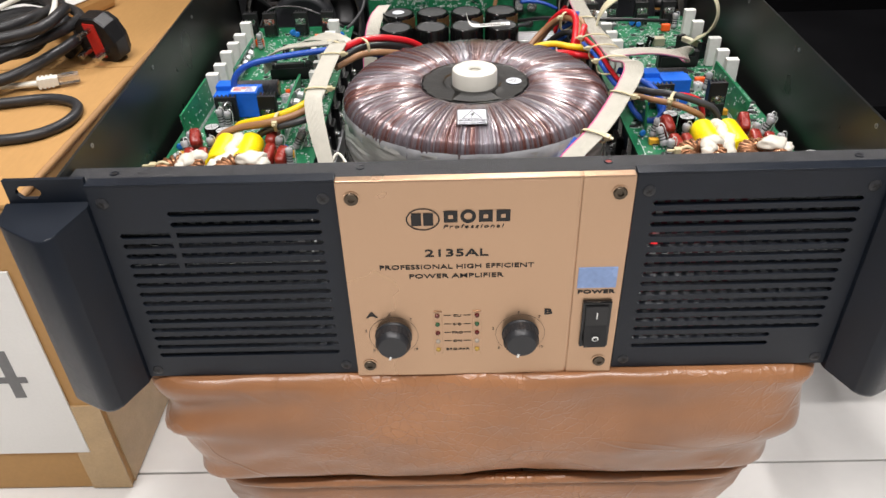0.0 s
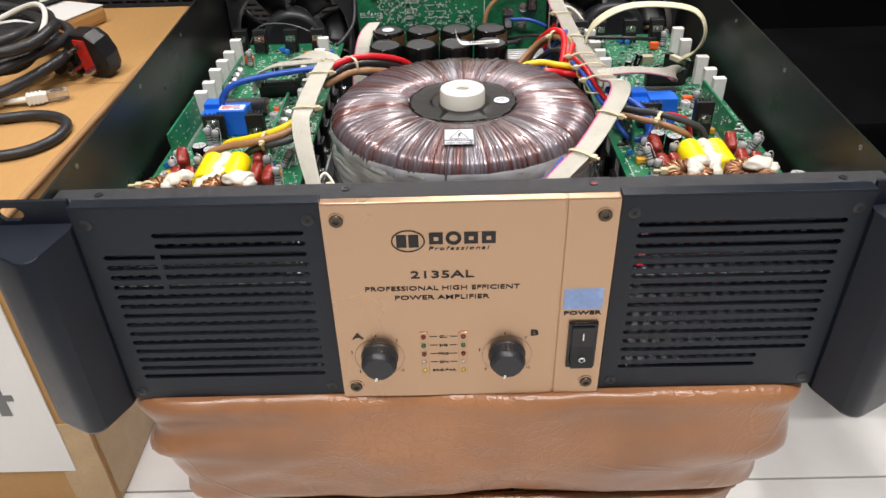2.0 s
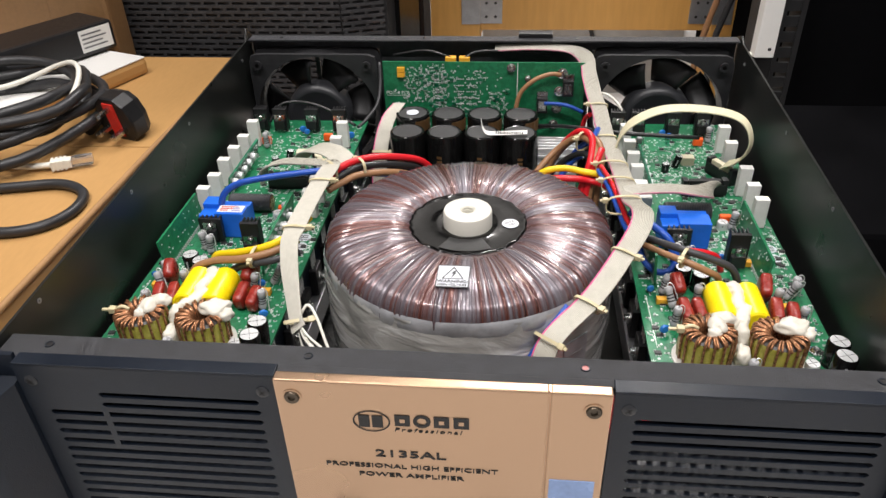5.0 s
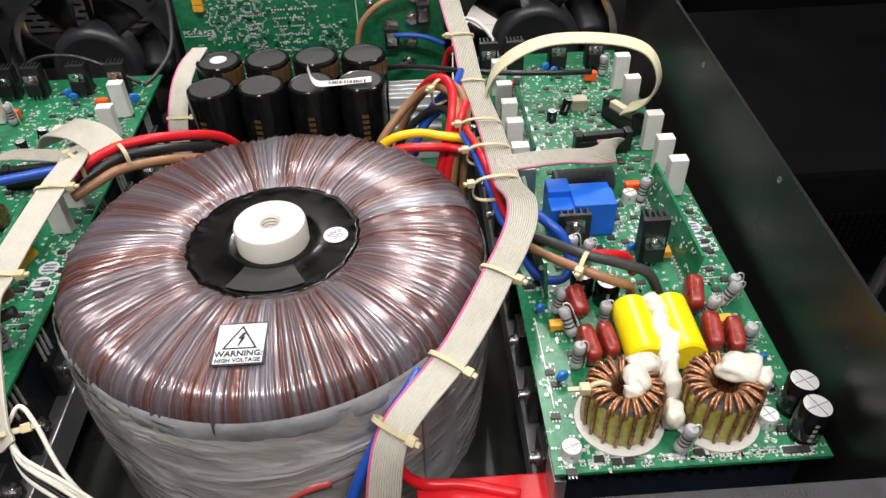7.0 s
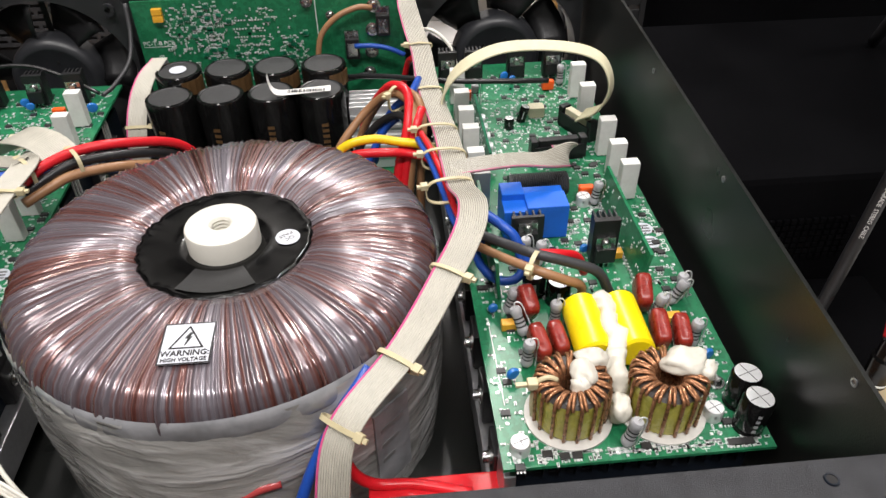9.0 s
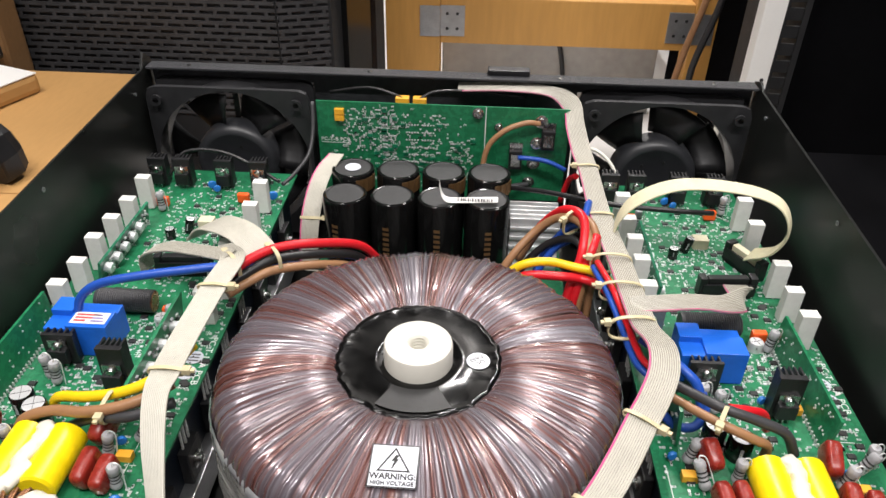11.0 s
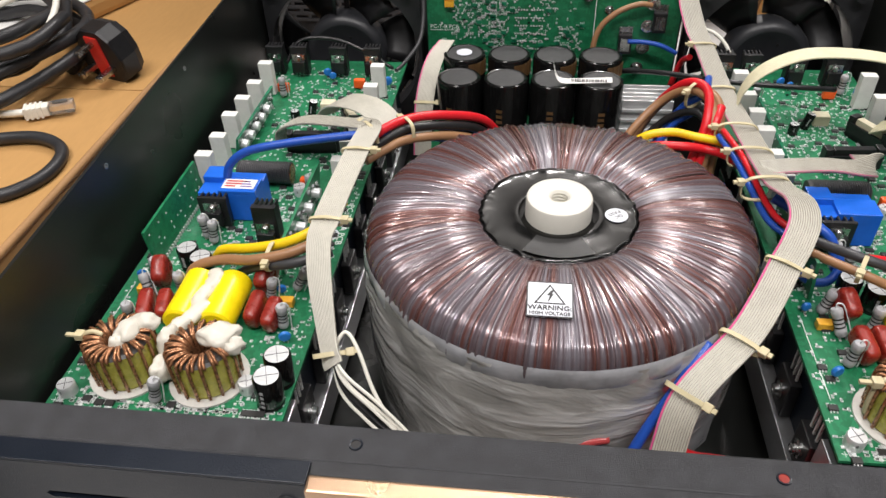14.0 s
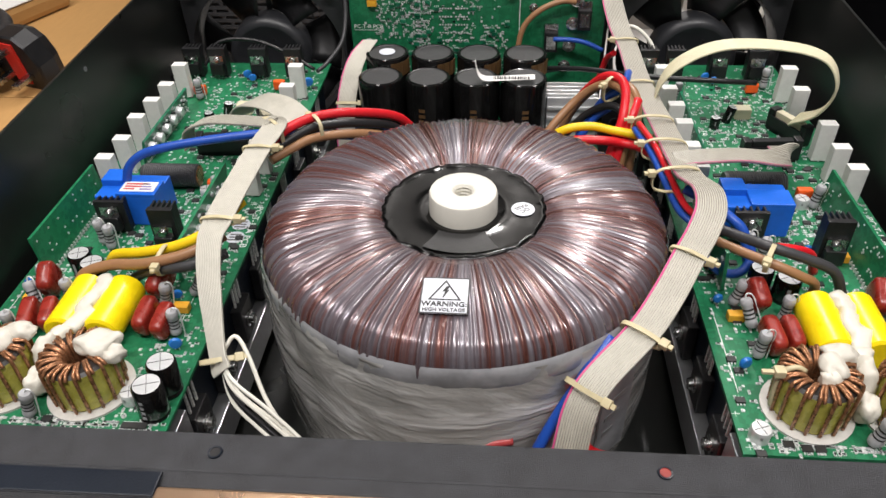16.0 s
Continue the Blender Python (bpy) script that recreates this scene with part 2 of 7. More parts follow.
def winding_material():
    """Copper turns under shiny clear film: strands run outwards from the middle."""
    m, N, L, P = shader("wound_copper_under_film")
    tc = N.new("ShaderNodeTexCoord")
    sep = N.new("ShaderNodeSeparateXYZ")
    L.new(tc.outputs["Object"], sep.inputs[0])
    at = N.new("ShaderNodeMath")
    at.operation = "ARCTAN2"
    L.new(sep.outputs[1], at.inputs[0]), L.new(sep.outputs[0], at.inputs[1])
    ln = N.new("ShaderNodeVectorMath")
    ln.operation = "LENGTH"
    L.new(tc.outputs["Object"], ln.inputs[0])
    comb = N.new("ShaderNodeCombineXYZ")
    L.new(at.outputs[0], comb.inputs[0]), L.new(ln.outputs["Value"], comb.inputs[1])
    fine, broad = N.new("ShaderNodeTexNoise"), N.new("ShaderNodeTexNoise")
    for n, s, k in ((fine, 46.0, 2.5), (broad, 5.0, 6.0)):
        mp = N.new("ShaderNodeMapping")
        mp.inputs["Scale"].default_value = (s, k, 1)
        L.new(comb.outputs[0], mp.inputs[0]), L.new(mp.outputs[0], n.inputs[0])
        n.inputs["Scale"].default_value, n.inputs["Detail"].default_value = 1.0, 4
    ramp = N.new("ShaderNodeValToRGB")
    e = ramp.color_ramp.elements
    e[0].position, e[0].color = 0.36, (0.030, 0.014, 0.014, 1)
    e[1].position, e[1].color = 0.66, (0.215, 0.205, 0.232, 1)
    e.new(0.43).color = (0.135, 0.048, 0.038, 1)
    e.new(0.52).color = (0.130, 0.104, 0.117, 1)
    mix = N.new("ShaderNodeMath")
    mix.operation = "MULTIPLY_ADD"
    mix.inputs[1].default_value = 0.55
    half = N.new("ShaderNodeMath")
    half.operation, half.inputs[1].default_value = "MULTIPLY", 0.45
    L.new(broad.outputs[0], half.inputs[0])
    L.new(fine.outputs[0], mix.inputs[0]), L.new(half.outputs[0], mix.inputs[2])
    L.new(mix.outputs[0], ramp.inputs[0]), L.new(ramp.outputs[0], P.inputs["Base Color"])
    P.inputs["Metallic"].default_value = 0.4
    P.inputs["Roughness"].default_value = 0.27
    P.inputs["Coat Weight"].default_value = 0.75
    P.inputs["Coat Roughness"].default_value = 0.05
    b = N.new("ShaderNodeBump")
    b.inputs["Strength"].default_value, b.inputs["Distance"].default_value = 0.35, 0.0010
    L.new(fine.outputs[0], b.inputs["Height"])
    L.new(b.outputs[0], P.inputs["Normal"]), L.new(b.outputs[0], P.inputs["Coat Normal"])
    return m


def wrap_material():
    m, N, L, P = shader("cloudy_film_wrap")
    tc = N.new("ShaderNodeTexCoord")
    mp = N.new("ShaderNodeMapping")
    mp.inputs["Scale"].default_value = (1, 1, 3.2)
    mp.inputs["Rotation"].default_value = (0.25, 0.1, 0)
    L.new(tc.outputs["Object"], mp.inputs[0])
    n1, n2 = N.new("ShaderNodeTexNoise"), N.new("ShaderNodeTexNoise")
    n1.inputs["Scale"].default_value, n1.inputs["Detail"].default_value, n1.inputs["Distortion"].default_value = 16, 6, 1.6
    n2.inputs["Scale"].default_value, n2.inputs["Detail"].default_value = 55, 4
    L.new(mp.outputs[0], n1.inputs[0]), L.new(mp.outputs[0], n2.inputs[0])
    ramp = N.new("ShaderNodeValToRGB")
    e = ramp.color_ramp.elements
    e[0].position, e[0].color = 0.28, (0.20, 0.20, 0.19, 1)
    e[1].position, e[1].color = 0.72, (0.68, 0.68, 0.68, 1)
    e.new(0.5).color = (0.34, 0.335, 0.32, 1)
    L.new(n1.outputs[0], ramp.inputs[0]), L.new(ramp.outputs[0], P.inputs["Base Color"])
    P.inputs["Roughness"].default_value = 0.2
    P.inputs["Coat Weight"].default_value, P.inputs["Coat Roughness"].default_value = 0.8, 0.08
    b = N.new("ShaderNodeBump")
    b.inputs["Strength"].default_value, b.inputs["Distance"].default_value = 0.7, 0.003
    L.new(n1.outputs[0], b.inputs["Height"])
    b2 = N.new("ShaderNodeBump")
    b2.inputs["Strength"].default_value, b2.inputs["Distance"].default_value = 0.4, 0.001
    L.new(n2.outputs[0], b2.inputs["Height"]), L.new(b.outputs[0], b2.inputs["Normal"])
    L.new(b2.outputs[0], P.inputs["Normal"]), L.new(b2.outputs[0], P.inputs["Coat Normal"])
    return m


def pcb_material(name, a, b_, cell):
    """Green solder mask with lighter copper tracks below it."""
    m, N, L, P = shader(name)
    tc = N.new("ShaderNodeTexCoord")
    v = N.new("ShaderNodeTexVoronoi")
    v.distance, v.inputs["Scale"].default_value = "MANHATTAN", cell
    big = N.new("ShaderNodeTexNoise")
    big.inputs["Scale"].default_value, big.inputs["Detail"].default_value = 45, 3
    L.new(tc.outputs["Object"], v.inputs["Vector"]), L.new(tc.outputs["Object"], big.inputs[0])
    ramp = N.new("ShaderNodeValToRGB")
    ramp.color_ramp.interpolation = "EASE"
    ramp.color_ramp.elements[0].color, ramp.color_ramp.elements[1].color = rgb(a), rgb(b_)
    ramp.color_ramp.elements[0].position, ramp.color_ramp.elements[1].position = 0.38, 0.62
    s = N.new("ShaderNodeSeparateColor")
    L.new(v.outputs["Color"], s.inputs[0])
    mx = N.new("ShaderNodeMath")
    mx.operation, mx.inputs[1].default_value = "MULTIPLY_ADD", 0.45
    hb = N.new("ShaderNodeMath")
    hb.operation, hb.inputs[1].default_value = "MULTIPLY", 0.55
    L.new(big.outputs[0], hb.inputs[0]), L.new(s.outputs[0], mx.inputs[0]), L.new(hb.outputs[0], mx.inputs[2])
    L.new(mx.outputs[0], ramp.inputs[0]), L.new(ramp.outputs[0], P.inputs["Base Color"])
    P.inputs["Roughness"].default_value = 0.3
    bp = N.new("ShaderNodeBump")
    bp.inputs["Strength"].default_value, bp.inputs["Distance"].default_value = 0.15, 0.0003
    L.new(s.outputs[0], bp.inputs["Height"]), L.new(bp.outputs[0], P.inputs["Normal"])
    return m


LEATHER = leather_material()
WINDING = winding_material()
WRAP = wrap_material()
PCB = pcb_material("green_circuit_board", (0.011, 0.130, 0.054), (0.018, 0.180, 0.078), 420)
PCB_DARK = pcb_material("dark_green_daughter_board", (0.005, 0.085, 0.042), (0.012, 0.17, 0.085), 300)

CLEAR, _n, _l, _p = shader("clear_plastic")
_p.inputs["Transmission Weight"].default_value, _p.inputs["Roughness"].default_value = 0.9, 0.08


# ---- mesh builders ----
def box(bm, x0, x1, y0, y1, z0, z1, mi=0, bevel=0.0, m=None):
    r = bmesh.ops.create_cube(bm, size=1.0)
    vs = r["verts"]
    bmesh.ops.scale(bm, vec=(x1 - x0, y1 - y0, z1 - z0), verts=vs)
    bmesh.ops.translate(bm, vec=((x0 + x1) / 2, (y0 + y1) / 2, (z0 + z1) / 2), verts=vs)
    if m is not None:
        bmesh.ops.transform(bm, matrix=m, verts=vs)
    fs = {f for v in vs for f in v.link_faces}
    for f in fs:
        f.material_index = mi
    if bevel:
        es = list({e for v in vs for e in v.link_edges})
        bmesh.ops.bevel(bm, geom=es, offset=bevel, segments=2, affect="EDGES", profile=0.6, material=mi)
    return vs


def lathe(bm, profile, seg=24, m=None, mi=0, smooth=True):
    """A turned form about z from (radius, height) pairs."""
    rings = []
    for r, z in profile:
        if r < 1e-6:
            rings.append([bm.verts.new((0, 0, z))])
        else:
            rings.append([bm.verts.new((r * math.cos(2 * math.pi * i / seg), r * math.sin(2 * math.pi * i / seg), z)) for i in range(seg)])
    made = [v for r in rings for v in r]
    for a, b in zip(rings, rings[1:]):
        for i in range(seg):
            j = (i + 1) % seg
            q = [a[i % len(a)], a[j % len(a)], b[j % len(b)], b[i % len(b)]]
            q = list(dict.fromkeys(q))
            if len(q) > 2:
                f = bm.faces.new(q)
                f.material_index, f.smooth = mi, smooth
    for p, q, r, ring in zip(profile, profile[1:], profile[2:], rings[1:]):
        u, w = Vector((q[0] - p[0], q[1] - p[1])), Vector((r[0] - q[0], r[1] - q[1]))
        if len(ring) > 1 and u.length > 1e-7 and w.length > 1e-7 and u.angle(w) > 0.6:
            for i in range(seg):
                e = bm.edges.get((ring[i], ring[(i + 1) % seg]))
                if e:
                    e.smooth = False
    if m is not None:
        bmesh.ops.transform(bm, matrix=m, verts=made)
    return made


def spline(pts, n=8):
    """Points along a smooth line through pts."""
    P = [Vector(p) for p in pts]
    P = [P[0] * 2 - P[1]] + P + [P[-1] * 2 - P[-2]]
    out = []
    for i in range(1, len(P) - 2):
        a, b, c, d = P[i - 1], P[i], P[i + 1], P[i + 2]
        for k in range(n):
            t = k / n
            out.append(0.5 * (2 * b + (c - a) * t + (2 * a - 5 * b + 4 * c - d) * t * t + (3 * b - a - 3 * c + d) * t ** 3))
    return out + [P[-2]]


def tube(bm, pts, r, seg=10, n=8, mi=0, closed_ends=True):
    line = spline(pts, n)
    rings, up = [], Vector((0.13, 0.21, 0.97))
    for i, p in enumerate(line):
        d = (line[min(i + 1, len(line) - 1)] - line[max(i - 1, 0)]).normalized()
        side = d.cross(up)
        side = side.normalized() if side.length > 1e-4 else Vector((1, 0, 0))
        nrm = side.cross(d).normalized()
        up = nrm
        rings.append([bm.verts.new(p + r * (math.cos(2 * math.pi * k / seg) * side + math.sin(2 * math.pi * k / seg) * nrm)) for k in range(seg)])
    for a, b in zip(rings, rings[1:]):
        for k in range(seg):
            f = bm.faces.new((a[k], a[(k + 1) % seg], b[(k + 1) % seg], b[k]))
            f.smooth, f.material_index = True, mi
    if closed_ends:
        for rg in (rings[0][::-1], rings[-1]):
            bm.faces.new(rg).material_index = mi


def ribbon(bm, pts, sides, cores=12, width=0.016, n=8, edge_mi=1):
    """A flat cable: round cores side by side. sides: the way across at each point."""
    line, across = spline(pts, n), spline(sides, n)
    prof = []
    per = 4
    for k in range(cores):
        for j in range(per):
            u = (k + j / per) / cores - 0.5
            prof.append((u * width, 0.0006 * math.sin(math.pi * j / per) + 0.00015))
    prof.append((width / 2, 0.0002))
    prof += [(u, -h) for u, h in reversed(prof)]
    rings = []
    for i, p in enumerate(line):
        d = (line[min(i + 1, len(line) - 1)] - line[max(i - 1, 0)]).normalized()
        s = (across[i] - d * across[i].dot(d)).normalized()
        nn = s.cross(d).normalized()
        rings.append([bm.verts.new(p + u * s + h * nn) for u, h in prof])
    c = len(prof)
    for a, b in zip(rings, rings[1:]):
        for k in range(c):
            f = bm.faces.new((a[k], a[(k + 1) % c], b[(k + 1) % c], b[k]))
            u = (prof[k][0] + prof[(k + 1) % c][0]) / 2
            f.smooth = True
            # slot 2 paints the shade along one side of each valley
            f.material_index = 2 if k % per == 0 else (edge_mi if u < -width / 2 + width / cores else 0)


def words(bm, text, size, m, mi=0, wide=1.0, depth=0.0002, shear=0.0, align="LEFT", bold=0.0, gap=1.0):
    cu = bpy.data.curves.new("words", "FONT")
    cu.body, cu.size, cu.extrude, cu.shear, cu.align_x, cu.resolution_u = text, size, depth, shear, align, 2
    cu.offset, cu.space_character = bold * size, gap
    ob = bpy.data.objects.new("words", cu)
    me = bpy.data.meshes.new_from_object(ob)
    for p in me.polygons:
        p.material_index = mi
    me.transform(m @ Matrix.Diagonal((wide, 1, 1, 1)))
    bm.from_mesh(me)
    bpy.data.meshes.remove(me), bpy.data.objects.remove(ob), bpy.data.curves.remove(cu)


def blob(bm, c, r, seed, rough=0.35, mi=0, sub=3):
    """A lump of glue."""
    v0 = bmesh.ops.create_icosphere(bm, subdivisions=sub, radius=1.0)["verts"]
    for v in v0:
        k = 1 + rough * noise.noise(v.co * 1.7 + Vector((seed, seed * 2.3, 0))) + 0.4 * rough * noise.noise(v.co * 4.1 + Vector((seed, 0, seed)))
        v.co = Vector((c[0] + v.co.x * r[0] * k, c[1] + v.co.y * r[1] * k, c[2] + v.co.z * r[2] * k))
    for f in {f for v in v0 for f in v.link_faces}:
        f.material_index, f.smooth = mi, True


ORIGIN = {}


def thing(name, at, label, category, group="", kind=""):
    ob = new(name)
    ob.empty_display_size = 0.05
    ob.location = at
    ORIGIN[ob] = Vector(at)
    return tagged(ob, label, category, group, kind)


def part(name, bm, material, parent=None, label="", local=False):
    """Links a bmesh as one mesh object; its points are in world metres, or local to the parent."""
    me = bpy.data.meshes.new(name)
    mats = material if isinstance(material, (list, tuple)) else [material]
    for x in mats:
        me.materials.append(x)
    if parent is not None and not local:
        bmesh.ops.translate(bm, vec=-ORIGIN[parent], verts=bm.verts)
    bmesh.ops.recalc_face_normals(bm, faces=bm.faces)
    bm.to_mesh(me)
    bm.free()
    ob = new(name, me)
    if parent is not None:
        ob.parent = parent
        ORIGIN[ob] = Vector((0, 0, 0)) if local else ORIGIN[parent]
    if label:
        ob["label"] = label
    return ob


def B():
    return bmesh.new()


def structure(name, bm, material, label):
    ob = part(name, bm, material)
    return tagged(ob, label, name.split("_")[0], kind="structure")


FRONT = pose(0, 0, 0, 90, 0, 0)


def at_front(x, z, y=0.0):
    return Matrix.Translation((x, y, z)) @ FRONT


# ---- room ----
bm = B()
box(bm, -2.2, 2.2, -2.0, 2.4, FLOOR - 0.1, FLOOR - 0.004)
floor = structure("floor", bm, GROUT, "grey grout bed under white glazed floor tiles")
# ceiling added out of view; its dark tone deepens the blacks below
bm = B()
box(bm, -2.2, 2.2, -2.0, 2.4, 2.65, 2.75)
structure("ceiling", bm, CEIL_DARKENED, "unseen shop ceiling, set dark to cut its reflections in glossy parts")
# north wall is in view; the other three are added, darkened against glare
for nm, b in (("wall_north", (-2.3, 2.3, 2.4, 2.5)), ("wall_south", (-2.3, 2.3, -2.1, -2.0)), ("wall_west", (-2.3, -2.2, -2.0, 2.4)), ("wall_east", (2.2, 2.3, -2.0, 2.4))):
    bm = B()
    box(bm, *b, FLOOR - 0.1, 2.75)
    structure(nm, bm, WALL_PAINT if nm == "wall_north" else WALL_DARKENED, "plain off-white painted shop wall" if nm == "wall_north" else "unseen shop wall, set dark grey to dim reflections on the amplifier")

# ---- leather stool ----
stool = thing("leather_stool", (0, 0.19, FLOOR), "brown leatherette stool with creased boxy cushion under the amplifier", "stool")
bm = B()
CX = 0.2
levels = 40
rows = []
per = 240
for i in range(levels + 1):
    t = i / levels
    z = 0.286 + 0.116 * t
    bulge = 0.010 * math.sin(math.pi * t ** 0.8) - 0.006 * max(0, 1 - t * 6) ** 2 - (0.005 * max(0, (t - 0.93) / 0.07) ** 2)
    row = []
    for k in range(per):
        a = 2 * math.pi * k / per
        ca, sa = math.cos(a), math.sin(a)
        q = (abs(ca) ** 14 + abs(sa) ** 14) ** (-1 / 14)
        w = noise.noise(Vector((ca * 3, sa * 3, z * 26))) * 0.005 + noise.noise(Vector((ca * 9, sa * 9, z * 60))) * 0.0018
        corner = max(0.0, 1 - abs(abs(ca) - abs(sa)) * 2.2)
        w += 0.0024 * corner * math.sin(t * 15 + 5 * (abs(ca) - abs(sa)) + 3 * noise.noise(Vector((ca * 4, sa * 4, t * 3))))
        r = q * (CX + 0.0125 + bulge + w - 0.0185 * (1 - t))
        row.append(bm.verts.new((-0.001 + r * ca, 0.207 + r * sa, z)))
    rows.append(row)
for a, b in zip(rows, rows[1:]):
    for k in range(per):
        bm.faces.new((a[k], a[(k + 1) % per], b[(k + 1) % per], b[k])).smooth = True
bm.faces.new(rows[-1]), bm.faces.new(rows[0][::-1])
part("cushion", bm, LEATHER, stool)
bm = B()
rim = lambda r, z: [(r * (abs(math.cos(a)) ** 14 + abs(math.sin(a)) ** 14) ** (-1 / 14) * math.cos(a), 0.207 + r * (abs(math.cos(a)) ** 14 + abs(math.sin(a)) ** 14) ** (-1 / 14) * math.sin(a), z) for a in [2 * math.pi * k / 48 for k in range(49)]]
tube(bm, rim(0.196, 0.2855), 0.0040, 8, 2)
part("piping", bm, LEATHER, stool)
bm = B()
prev = None
for z, r in ((FLOOR + 0.02, 0.178), (0.2, 0.180), (0.262, 0.195), (0.280, 0.197), (0.288, 0.192)):
    ring = [bm.verts.new(p) for p in rim(r, z)[:-1]]
    if prev:
        for k in range(48):
            bm.faces.new((prev[k], prev[(k + 1) % 48], ring[(k + 1) % 48], ring[k])).smooth = True
    prev = ring
part("skirt", bm, LEATHER, stool)
for x in (-0.14, 0.14):
    for y in (0.06, 0.33):
        bm = B()
        lathe(bm, [(0, FLOOR), (0.016, FLOOR), (0.02, FLOOR + 0.03), (0, FLOOR + 0.03)], 16, Matrix.Translation((x, y, 0)))
        part("foot", bm, BLACK_PLASTIC, stool)

# ---- amplifier ----
amp = thing("power_amplifier", (0, 0.22, BASE), "open black rack power amplifier with gold faceplate resting on the stool", "amplifier")


def wall_x(y):
    return 0.2195 + 0.0135 * (y - 0.03) / 0.43


bm = B()
box(bm, -0.228, 0.228, 0.012, 0.464, BASE, BASE + 0.002)
part("base_plate", bm, BLACK_INNER, amp, "black steel base plate")
TOP = 0.5455
for s in (-1, 1):
    bm = B()
    ya, yb = 0.008, 0.466
    xa, xb = wall_x(ya), wall_x(yb)
    v = [bm.verts.new(p) for p in ((s * xa, ya, BASE), (s * xb, yb, BASE), (s * xb, yb, TOP + 0.002), (s * xb, yb - 0.012, TOP + 0.012 if s < 0 else TOP + 0.006), (s * xb * 0.999, yb - 0.02, TOP + 0.001), (s * xa, ya, TOP - 0.006))]
    f = bm.faces.new(v)
    g = bmesh.ops.extrude_face_region(bm, geom=[f])
    bmesh.ops.translate(bm, vec=(s * 0.0016, 0, 0), verts=[e for e in g["geom"] if isinstance(e, bmesh.types.BMVert)])
    wall = part("side_wall", bm, BLACK_INNER, amp, "black painted steel side wall with rivet nuts")
    for y in (0.052, 0.170, 0.280, 0.425):
        bm = B()
        lathe(bm, [(0.0007, 0), (0.0015, 0), (0.0016, 0.0005), (0.0009, 0.0006), (0.0007, -0.001)], 14, Matrix.Translation((s * wall_x(y), y, TOP - 0.0105)) @ pose(0, 0, 0, 0, -s * 90, 0))
        part("rivet_nut", bm, ZINC, wall, "small steel rivet nut")
bm = B()
RY = 0.462
xr = wall_x(RY) - 0.001
xs, zs = (-xr, -0.222, -0.105, 0.10, 0.222, xr), (BASE, 0.42, 0.535, TOP)
grid = [[bm.verts.new((x, RY, z)) for z in zs] for x in xs]
for i in range(5):
    for j in range(3):
        if not (j == 1 and i in (1, 3)):
            bm.faces.new((grid[i][j], grid[i + 1][j], grid[i + 1][j + 1], grid[i][j + 1]))
g = bmesh.ops.extrude_face_region(bm, geom=list(bm.faces))
bmesh.ops.translate(bm, vec=(0, 0.002, 0), verts=[e for e in g["geom"] if isinstance(e, bmesh.types.BMVert)])
rear = part("rear_wall", bm, BLACK_PAINT, amp, "black steel rear wall with two fan openings")
bm = B()
box(bm, -xr, xr, RY - 0.012, RY + 0.002, TOP + 0.0001, TOP + 0.0019, 0, 0.0004)
part("rear_flange", bm, BLACK_PAINT, rear, "folded black top flange")
bm = B()
box(bm, 0.03, 0.062, RY - 0.004, RY + 0.006, TOP + 0.0020, TOP + 0.0060, 0, 0.0008)
part("cable_tab", bm, BLACK_PLASTIC, rear, "small black tab on the flange")
for x in (-0.2, -0.06, 0.085, 0.2):
    bm = B()
    lathe(bm, [(0.0016, 0), (0.0016, 0.0008), (0.0007, 0.0009), (0.0007, 0.0)], 10, Matrix.Translation((x, RY - 0.006, TOP + 0.0018)))
    part("rivet_nut", bm, STEEL, rear, "steel rivet nut")

# front sub-frame and lip
bm = B()
lipz = 0.535
box(bm, -0.2185, 0.2185, 0.0118, 0.0255, lipz - 0.002, lipz, 0, 0.0006)
box(bm, -0.2185, 0.2185, 0.0235, 0.0255, lipz - 0.014, lipz - 0.001)
box(bm, -0.2185, 0.2185, 0.006, 0.0118, lipz - 0.004, lipz + 0.0005, 0, 0.0008)
lip = part("front_lip", bm, BLACK_PAINT, amp, "black powder coated top lip with screw holes")
for x in (-0.195, -0.065, 0.065, 0.195):
    bm = B()
    lathe(bm, [(0.0016, 0.0003), (0.0022, 0.0004), (0.0023, 0.0)], 16, Matrix.Translation((x, 0.0185, lipz + 0.0001)))
    lathe(bm, [(0.0, 0.0001), (0.0016, 0.0001), (0.0016, 0.0003)], 16, Matrix.Translation((x, 0.0185, lipz + 0.0001)), 1)
    part("screw_hole", bm, [BLACK_SATIN, RED_CAP if x == 0.065 else PRINT], lip, "countersunk screw hole")
# perforated inner front sheet: bars both ways
bm = B()
box(bm, -0.200, 0.200, 0.0125, 0.0147, BASE + 0.006, BASE + 0.0115)
sheet = part("inner_grid", bm, DULL_GREY, amp, "perforated sheet behind the louvres")
for s in (-1, 1):
    for i in range(17):
        x = s * (0.084 + 0.0068 * i)
        bm = B()
        box(bm, x - 0.0014, x + 0.0014, 0.0125, 0.0135, BASE + 0.012, 0.527)
        part("bar", bm, DULL_RED if (s > 0 and i < 9) else DULL_GREY, sheet)
    for i in range(9):
        z = BASE + 0.016 + 0.0132 * i
        if i in (4, 5):
            z += 0.004
        bm = B()
        box(bm, *sorted((s * 0.082, s * 0.198)), 0.0137, 0.0147, z - 0.0022, z + 0.0022)
        part("bar", bm, DULL_GREY, sheet)

